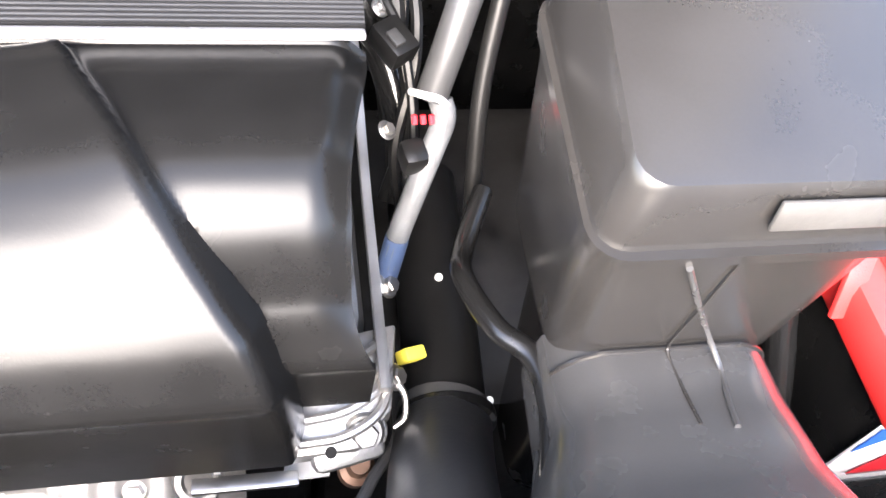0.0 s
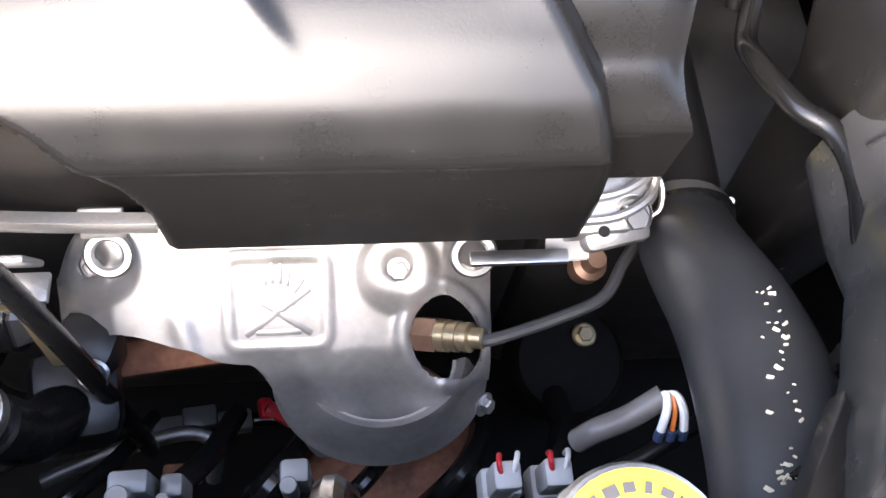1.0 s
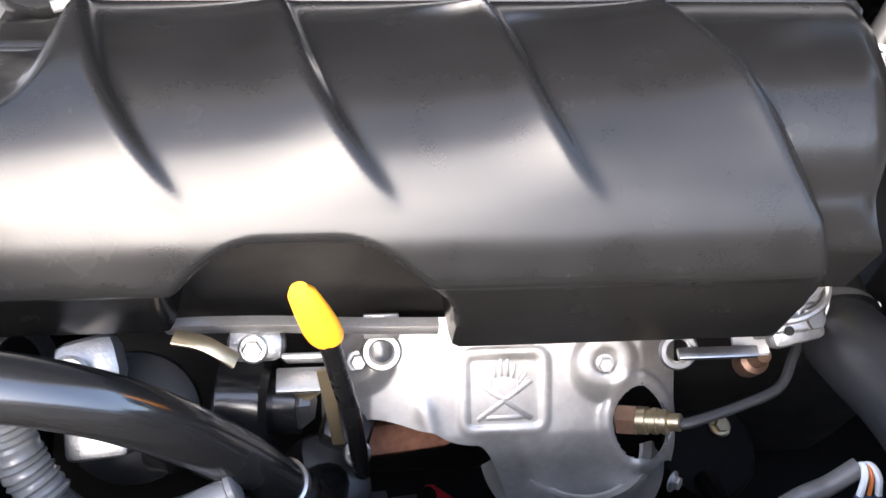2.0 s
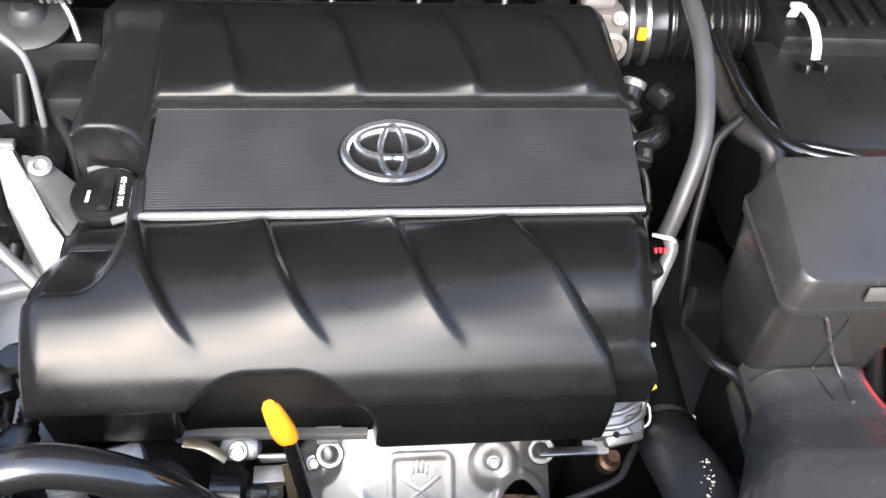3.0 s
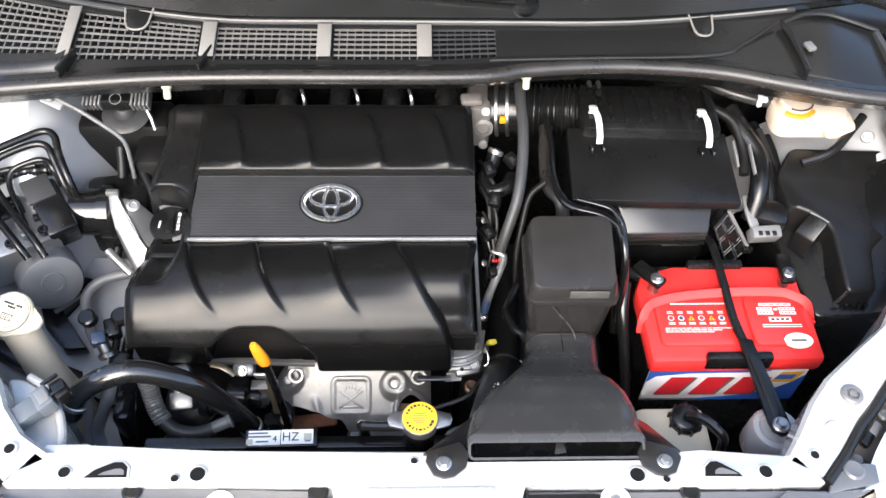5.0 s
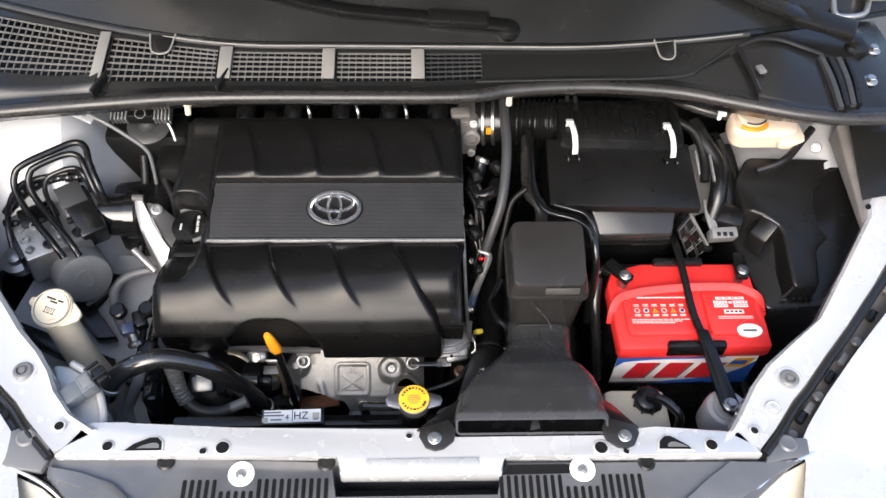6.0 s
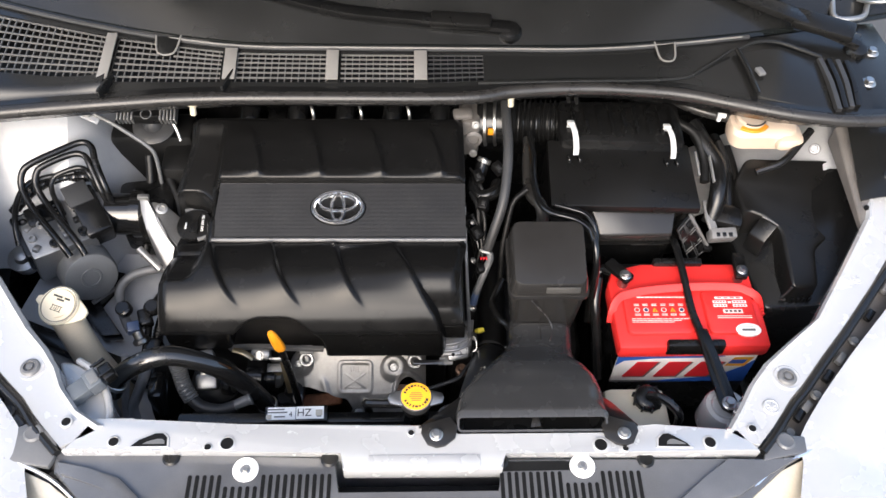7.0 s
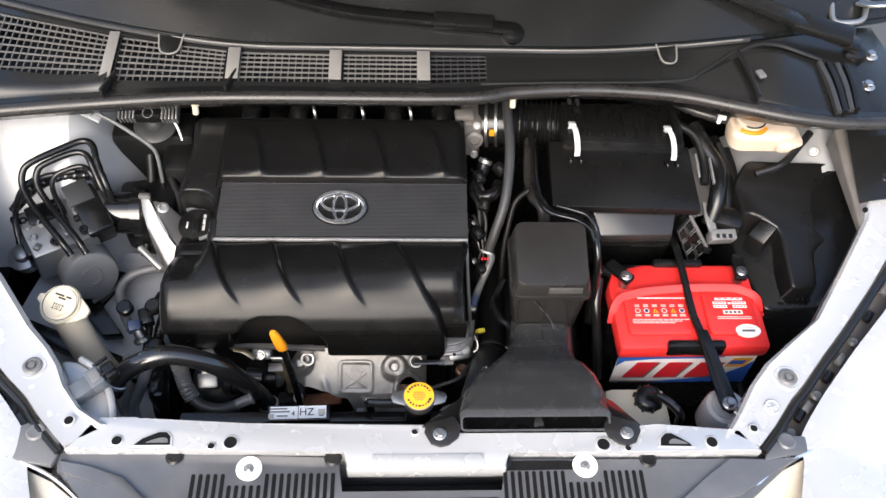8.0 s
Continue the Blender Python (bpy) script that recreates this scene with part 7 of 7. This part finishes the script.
for pts, r, nm, lb in ((((0.095, 0.47, 0.86), (0.108, 0.455, 0.83), (0.118, 0.43, 0.80), (0.12, 0.40, 0.76)), 0.011, "coolant_hose", "black coolant hose beside the engine"),
                       (((0.125, 0.565, 0.91), (0.118, 0.545, 0.895), (0.105, 0.520, 0.885), (0.115, 0.500, 0.880), (0.14, 0.505, 0.885), (0.15, 0.53, 0.88)), 0.012, "bypass_hose", "curled black bypass hose"),
                       (((0.145, 0.46, 0.70), (0.143, 0.40, 0.702), (0.140, 0.33, 0.706), (0.135, 0.270, 0.712)), 0.025, "outlet_pipe", "fat black plastic outlet pipe")):
    bm = B()
    tube(bm, pts, r, 18, 8)
    tagged(part(nm, bm, RUBBER if r < 0.02 else WIRE_DARK), lb, "hose")
rng = random.Random(31)
gap = thing("injector_wiring", (0.12, 0.45, 0.80), "tangle of thin black wires and plugs beside the engine", "wiring")
for k in range(5):
    y0 = 0.56 - 0.024 * k + rng.uniform(-0.01, 0.01)
    x0 = 0.098 + rng.uniform(0, 0.012)
    pts = [(x0, y0, 0.90 - 0.006 * k), (x0 + 0.012, y0 - 0.025, 0.895 - 0.008 * k), (x0 + rng.uniform(0.010, 0.030), y0 - 0.055, 0.875 - 0.010 * k), (x0 + rng.uniform(0.0, 0.03), y0 - 0.085, 0.84 - 0.012 * k), (x0 + 0.01, y0 - 0.10, 0.78 - 0.01 * k)]
    bm = B()
    tube(bm, pts, rng.choice((0.0028, 0.0036, 0.005)), 8, 6)
    part("wire", bm, WIRE_DARK, gap)
for x, y, z, r in ((0.112, 0.525, 0.905, 20), (0.120, 0.478, 0.885, -15), (0.108, 0.430, 0.862, 35), (0.150, 0.545, 0.905, 40)):
    bm = B()
    rbox(bm, (x, y, z), (0.018, 0.024, 0.016), 0.003, (15, 0, r))
    plug = part("plug", bm, WIRE_DARK, gap)
    bm = B()
    rbox(bm, (x, y - 0.006, z + 0.009), (0.007, 0.010, 0.003), 0.001, (15, 0, r))
    part("plug_latch", bm, CONDUIT, plug)
for x, y, z in ((0.104, 0.50, 0.885), (0.102, 0.45, 0.868), (0.101, 0.385, 0.842)):
    bm = B()
    bolt(bm, (x, y, z), (0.5, -0.2, 0.8), 0.0036)
    part("bolt", bm, ALU, gap)
bm = B()
rod(bm, (0.1265, 0.563, 0.912), (0.1235, 0.558, 0.906), 0.0128)
tagged(part("hose_clip", bm, ALU), "dull steel hose clip", "clip")
rh = thing("radiator_hose", (0.15, 0.18, 0.62), "scuffed fat black radiator hose", "hose")
HOSE = [(0.136, 0.280, 0.711), (0.132, 0.262, 0.716), (0.121, 0.225, 0.752), (0.112, 0.185, 0.790), (0.102, 0.145, 0.822), (0.092, 0.105, 0.845), (0.086, 0.078, 0.852)]
bm = B()
tube(bm, HOSE, 0.0285, 24, 8)
rb = part("hose", bm, CONDUIT, rh)
bm = B()
lathe(bm, [(0.027, 0), (0.030, 0.002), (0.030, 0.008), (0.027, 0.010)], (0.136, 0.278, 0.711), (-0.1, -1, 0.1), 32)
part("clamp", bm, PLASTIC_DARK, rh)
for x, y, z in ((0.141, 0.362, 0.7275), (0.141, 0.270, 0.7365), (0.160, 0.278, 0.724)):
    bm = B()
    lathe(bm, [(0.0026, 0), (0.0026, 0.003), (0.0016, 0.004)], (x, y, z), (0, -0.3, 1), 12)
    part("white_dot", bm, WHITE, rh)
rng = random.Random(4)
run_h = smooth_path(HOSE, 12)
for k in range(46):
    t = 0.60 + 0.39 * rng.random()
    i = int(t * (len(run_h) - 1))
    c, ax3 = run_h[i], (run_h[i + 1] - run_h[i]).normalized()
    side = Vector((1, 0, 0)) - ax3 * ax3.x
    side.normalize()
    top3 = ax3.cross(side)
    if top3.z < 0:
        top3 = -top3
    a = radians(84 + rng.gauss(0, 5) + 85 * (t - 0.6))
    q = c + (side * math.cos(a) + top3 * math.sin(a)) * 0.0288
    w = 0.3 + 0.8 * rng.random() ** 2
    bm = B()
    rbox(bm, q, (0.0032 * w, 0.0017 * w, 0.0008), 0.0003, (38 + rng.uniform(-12, 12), 0, rng.uniform(-40, 40)))
    part("scuff_flake", bm, CREAM, rb)
bm = B()
lathe(bm, [(0.05, -0.06), (0.05, -0.01), (0.044, 0), (0.012, 0.004)], (0.120, 0.265, 0.470), (0, -0.2, 1), 32)
mt = thing("engine_mount", (0.12, 0.265, 0.41), "round black engine mount with a zinc bolt", "engine mount")
part("rubber_body", bm, SHADOW_TRAY, mt)
bm = B()
bolt(bm, (0.133, 0.284, 0.478), (0, -0.2, 1), 0.007)
part("bolt", bm, GOLD, mt, "greenish zinc bolt")

# ---- beside the air filter and the battery ----
relay = thing("relay_block", (0.49, 0.43, 0.78), "black relay block with open cells", "relay block")
RA, RB, RC, RD = Vector((0.452, 0.412, 0.893)), Vector((0.474, 0.432, 0.912)), Vector((0.526, 0.418, 0.834)), Vector((0.495, 0.404, 0.802))
back_off = Vector((0.010, 0.045, -0.020))
bm = B()
loft(bm, [[p + back_off for p in (RA, RB, RC, RD)], [RA, RB, RC, RD]])
bmesh.ops.bevel(bm, geom=bm.edges[:], offset=0.002, segments=2, profile=0.5, affect="EDGES")
body_r = part("block", bm, PLASTIC_DARK, relay)
lift = (RB - RA).cross(RD - RA).normalized()
if lift.y > 0:
    lift = -lift
for i in range(3):
    for j in range(2):
        def cell(u, v):
            return RA.lerp(RB, u).lerp(RD.lerp(RC, u), v) + lift * 0.001
        u0, u1, v0, v1 = 0.08 + 0.46 * j, 0.46 + 0.46 * j, 0.06 + 0.32 * i, 0.32 + 0.32 * i
        bm = B()
        tube(bm, [cell(u0, v0), cell(u1, v0)], 0.0012, 6, 2)
        tube(bm, [cell(u1, v0), cell(u1, v1)], 0.0012, 6, 2)
        tube(bm, [cell(u1, v1), cell(u0, v1)], 0.0012, 6, 2)
        tube(bm, [cell(u0, v1), cell(u0, v0)], 0.0012, 6, 2)
        part("cell_wall", bm, CONDUIT, body_r)
bm = B()
tube(bm, [RB + lift * 0.002, RB.lerp(RC, 0.5) + lift * 0.002, RC + lift * 0.002], 0.0028, 8, 4)
part("bright_edge", bm, PLASTIC_GREY, relay)
bm = B()
rbox(bm, RC + Vector((-0.004, -0.004, 0.004)), (0.016, 0.010, 0.012), 0.003)
part("tip", bm, PLASTIC_DARK, relay)
bm = B()
rod(bm, RD + Vector((0.0, -0.004, 0.006)), RD + Vector((-0.004, -0.012, 0.012)), 0.006, 14)
part("stud", bm, STEEL, relay)
gc = thing("multi_connector", (0.53, 0.42, 0.86), "pale grey multi-pin connector with a lever", "connector")
bm = B()
rbox(bm, (0.538, 0.416, 0.874), (0.046, 0.020, 0.028), 0.003, (20, 0, 4))
h = part("housing", bm, PLASTIC_GREY, gc)
for i in range(3):
    bm = B()
    rbox(bm, (0.527 + 0.011 * i, 0.4085, 0.884), (0.007, 0.008, 0.006), 0.001, (20, 0, 4))
    part("pin_window", bm, PLASTIC_DARK, h)
bm = B()
tube(bm, [(0.522, 0.420, 0.884), (0.515, 0.440, 0.896), (0.513, 0.468, 0.904)], 0.004, 10, 6, flat=(0.015, 0.006))
part("lever", bm, PLASTIC_GREY, gc)
bm = B()
rbox(bm, (0.552, 0.446, 0.884), (0.052, 0.044, 0.034), 0.010, (10, 0, -18))
part("boot", bm, PLASTIC_DARK, gc)
lm2 = thing("main_loom", (0.53, 0.52, 0.85), "thick black taped loom running down past the filter housing", "wiring")
for pts, r in ((((0.500, 0.60, 0.965), (0.515, 0.560, 0.955), (0.535, 0.52, 0.940), (0.530, 0.47, 0.920), (0.520, 0.44, 0.88)), 0.015),
               (((0.47, 0.60, 0.97), (0.500, 0.572, 0.965), (0.512, 0.53, 0.945), (0.508, 0.49, 0.93)), 0.008),
               (((0.545, 0.57, 0.95), (0.552, 0.53, 0.935), (0.545, 0.49, 0.91), (0.55, 0.45, 0.88)), 0.006),
               (((0.548, 0.605, 0.925), (0.556, 0.565, 0.920), (0.560, 0.515, 0.905), (0.556, 0.465, 0.882)), 0.013),
               (((0.572, 0.590, 0.915), (0.578, 0.550, 0.905), (0.578, 0.500, 0.890), (0.572, 0.450, 0.868)), 0.0095)):
    bm = B()
    tube(bm, pts, r, 14, 8)
    part("run", bm, WIRE_DARK if r < 0.01 else PLASTIC_DARK, lm2)
for x, y, z, ln in ((0.519, 0.505, 0.948, 0.05), (0.497, 0.520, 0.945, 0.045)):
    bm = B()
    rbox(bm, (x, y, z), (0.0035, ln, 0.008), 0.001, (20, 0, 4))
    part("grey_clip", bm, PLASTIC_GREY, lm2)
bm = B()
tube(bm, [(0.310, 0.335, 0.86), (0.306, 0.300, 0.83), (0.312, 0.26, 0.78), (0.318, 0.22, 0.72)], 0.009, 12, 8)
tagged(part("battery_lead", bm, RUBBER), "black battery lead running down beside the case", "cable")
bm = B()
tube(bm, [(0.345, 0.365, 0.835), (0.325, 0.372, 0.830), (0.312, 0.350, 0.81), (0.308, 0.31, 0.76)], 0.010, 12, 8)
tagged(part("battery_lead", bm, RUBBER), "thick black battery lead from the terminal", "cable")
# ---- left rear corner ----
can = thing("vacuum_canister", (-0.52, 0.50, 0.80), "glossy black cylindrical canister on a steel bracket", "canister")
bm = B()
lathe(bm, [(0.030, 0), (0.037, 0.003), (0.037, 0.046), (0.042, 0.047), (0.042, 0.064), (0.036, 0.068)], (-0.540, 0.474, 0.862), (1, 0.0, 0.0), 40)
part("can", bm, PIANO, can)
bm = B()
rbox(bm, (-0.552, 0.482, 0.872), (0.026, 0.050, 0.05), 0.008, (15, 0, 20))
part("steel_cap", bm, ALU, can)
mb = thing("engine_mount_bracket", (-0.43, 0.43, 0.80), "pale cast aluminium engine mount bracket", "bracket")
bm = B()
prism(bm, [(-0.481, 0.476), (-0.458, 0.472), (-0.446, 0.440), (-0.424, 0.408), (-0.386, 0.367), (-0.415, 0.352), (-0.440, 0.392), (-0.462, 0.425)], 0.80, [0.905, 0.905, 0.893, 0.882, 0.852, 0.838, 0.862, 0.880], bev=0.004)
cast = part("casting", bm, ALU, mb)
bm = B()
prism(bm, [(-0.460, 0.475), (-0.432, 0.470), (-0.405, 0.452), (-0.396, 0.415), (-0.386, 0.372), (-0.420, 0.410), (-0.444, 0.442)], 0.80, [0.900, 0.893, 0.878, 0.872, 0.858, 0.884, 0.895], bev=0.006)
part("upper_face", bm, ALU, mb, "dull cast upper face")
bm = B()
rbox(bm, (-0.468, 0.473, 0.908), (0.020, 0.009, 0.008), 0.002)
part("lug", bm, ALU, cast)
bm = B()
lathe(bm, [(0.009, 0), (0.010, 0.003), (0.006, 0.004), (0.005, 0.001)], (-0.436, 0.455, 0.897), (0.2, -0.3, 0.9), 18)
part("bolt_hole", bm, ALU, cast)
bm = B()
tube(bm, [(-0.478, 0.408, 0.846), (-0.462, 0.394, 0.840), (-0.440, 0.376, 0.828)], 0.0065, 12, 6)
part("lower_arm", bm, ALU, mb)
bm = B()
rod(bm, (-0.433, 0.516, 0.83), (-0.433, 0.512, 0.862), 0.0085)
bolt(bm, (-0.433, 0.512, 0.862), (0, -0.2, 1), 0.009)
part("bolt", bm, STEEL, mb)
bm = B()
tube(bm, [(-0.470, 0.545, 0.82), (-0.455, 0.520, 0.83), (-0.43, 0.51, 0.84), (-0.405, 0.515, 0.85)], 0.003, 8, 6)
part("thin_pipe", bm, STEEL, mb)
stay = thing("steel_pipe_run", (-0.49, 0.545, 0.95), "grey steel pipe running along the strut tower", "pipe")
bm = B()
tube(bm, [(-0.540, 0.562, 1.018), (-0.510, 0.552, 1.005), (-0.485, 0.545, 0.988), (-0.458, 0.538, 0.965), (-0.450, 0.535, 0.945), (-0.452, 0.533, 0.90), (-0.455, 0.53, 0.86)], 0.0034, 12, 8)
part("pipe", bm, MOTOR, stay)
bm = B()
rbox(bm, (-0.545, 0.562, 1.014), (0.034, 0.022, 0.006), 0.002, (0, 15, -20))
part("bracket", bm, PAINT_IN, stay)
bm = B()
bolt(bm, (-0.550, 0.562, 1.018), r=0.006)
part("bolt", bm, STEEL, stay)
ign = thing("finned_module", (-0.46, 0.58, 0.98), "dark module with pale ribbed ends and a round mark", "module")
bm = B()
rbox(bm, (-0.458, 0.583, 0.998), (0.060, 0.030, 0.020), 0.004)
part("body", bm, PLASTIC_DARK, ign)
for sx in (-1, 1):
    for k in range(5):
        bm = B()
        rbox(bm, (-0.458 + sx * (0.024 + 0.006 * k), 0.578, 1.002), (0.0035, 0.028, 0.018), 0.001, (20, 0, 0))
        part("fin", bm, ALU, ign)
bm = B()
ellipse_ring(bm, 0, 0, 0.0085, 0.0085, 0.002, 0.001, Matrix.Translation((-0.458, 0.572, 1.009)) @ Matrix.Rotation(radians(25), 4, "X"), 24)
part("round_mark", bm, PLASTIC_GREY, ign)
bm = B()
lathe(bm, [(0.036, 0), (0.038, 0.006), (0.031, 0.010), (0.018, 0.012), (0.014, 0.020), (0.009, 0.024)], (-0.464, 0.608, 0.944), (0, -0.3, 1), 32)
tagged(part("strut_top_cup", bm, CONDUIT), "dull steel cup with a nut on the strut top", "strut mount")
bm = B()
tube(bm, [(-0.422, 0.582, 0.985), (-0.414, 0.572, 0.972), (-0.409, 0.562, 0.955)], 0.003, 8, 6)
tagged(part("bent_wire", bm, STEEL), "thin bent steel wire clip", "wire")
# Black filler boxes, added for the darkness between tower and engine.
bm = B()
rbox(bm, (-0.475, 0.630, 0.78), (0.15, 0.07, 0.30), 0.014)
rbox(bm, (-0.425, 0.585, 0.78), (0.06, 0.10, 0.26), 0.014)
tagged(part("engine_side_shade", bm, WIRE_DARK), "black boxes added for the dark at the end of the engine", "cover")
grl = thing("corrugated_loom", (-0.62, 0.53, 0.88), "black corrugated loom behind the brake pipes", "wiring")
bm = B()
tube(bm, [(-0.70, 0.47, 0.87), (-0.665, 0.495, 0.90), (-0.62, 0.512, 0.912), (-0.57, 0.52, 0.91)], 0.010, 14, 24, fn=lambda s: 1 + 0.08 * math.sin(s / 0.005 * 2 * math.pi))
part("sleeve", bm, RUBBER, grl)
side = thing("engine_side_wiring", (-0.44, 0.40, 0.75), "black sleeved wiring and plugs at the engine's end", "wiring")
for pts, r in ((((-0.425, 0.575, 0.90), (-0.440, 0.545, 0.885), (-0.425, 0.51, 0.87), (-0.415, 0.47, 0.85)), 0.008),
               (((-0.475, 0.57, 0.91), (-0.474, 0.54, 0.88), (-0.480, 0.50, 0.83), (-0.49, 0.44, 0.78)), 0.008),
               (((-0.420, 0.335, 0.80), (-0.432, 0.30, 0.79), (-0.436, 0.26, 0.78), (-0.43, 0.21, 0.76)), 0.009),
               (((-0.445, 0.35, 0.79), (-0.452, 0.31, 0.80), (-0.448, 0.27, 0.80), (-0.452, 0.22, 0.78)), 0.006)):
    bm = B()
    tube(bm, pts, r, 12, 16, fn=(lambda s: 1 + 0.07 * math.sin(s / 0.005 * 2 * math.pi)) if r > 0.0085 else None)
    part("sleeve", bm, WIRE_DARK, side)
for x, y, z, rz in ((-0.452, 0.285, 0.815, 20), (-0.432, 0.235, 0.80, -20), (-0.545, 0.44, 0.86, 30)):
    bm = B()
    rbox(bm, (x, y, z), (0.022, 0.030, 0.022), 0.004, (10, 0, rz))
    part("plug", bm, PLASTIC_DARK, side)
# Another black filler, for the dark behind the canister.
bm = B()
rbox(bm, (-0.475, 0.500, 0.83), (0.10, 0.09, 0.10), 0.014, (0, 0, 8))
part("shade_box", bm, PLASTIC_DARK, side)
# intake runners at the back of the engine, in the dark below the scuttle
for i in range(5):
    x = -0.30 + 0.085 * i
    bm = B()
    tube(bm, [(x, 0.60, 0.93), (x + 0.004, 0.630, 0.955), (x + 0.006, 0.665, 0.95), (x + 0.006, 0.69, 0.90)], 0.018, 16, 6)
    rn = tagged(part("intake_runner", bm, PLASTIC_DARK), "black plastic intake runner behind the cover", "intake runner", "intake runners")
    if i in (1, 2, 3):
        bm = B()
        tube(bm, [(x + 0.03, 0.625, 0.985), (x + 0.034, 0.612, 0.978), (x + 0.036, 0.606, 0.960)], 0.003, 8, 5)
        tagged(part("wire_clip", bm, STEEL), "bright wire clip behind the cover", "clip", "wire clips")

# ---- painted inner panel below the washer neck ----
bm = B()
sheet(bm, 12, 12, lambda u, v: (-0.70 + 0.26 * u + 0.05 * v, 0.10 + 0.36 * v, 0.79 - 0.06 * u + 0.012 * math.sin(5 * u + 4 * v)), 0.002)
part("inner_panel", bm, PAINT_IN, car, "dusty painted panel beside the engine")
bm = B()
moulded(bm, eased([(-0.524, 0.140), (-0.500, 0.138), (-0.470, 0.120), (-0.444, 0.088), (-0.426, 0.040), (-0.440, 0.024), (-0.470, 0.040), (-0.500, 0.085)], 0.012), 0.80, lambda x, y: 0.934 - 0.10 * max(0.0, y - 0.05), 0.006)
corner_panel = part("corner_panel", bm, PAINT, car, "silver-white corner panel beside the radiator")
bm = B()
tube(bm, [(-0.494, 0.140, 0.925), (-0.468, 0.121, 0.930), (-0.443, 0.088, 0.933), (-0.430, 0.058, 0.935), (-0.425, 0.036, 0.937)], 0.0055, 10, 6)
part("rolled_edge", bm, PAINT, corner_panel)
bm = B()
rbox(bm, (-0.545, 0.240, 0.770), (0.26, 0.03, 0.02), 0.003, (0, 8, -20))
part("black_brace", bm, PLASTIC_DARK, car)

# ---- wheels below ----
for sx in (-1, 1):
    wh = part("tyre", lathe(B(), [(0.20, -0.10), (0.30, -0.105), (0.335, -0.09), (0.34, 0), (0.335, 0.09), (0.30, 0.105), (0.20, 0.10)], (sx * 0.86, 0.42, 0.338), (1, 0, 0), 40), RUBBER_SEAL, car)
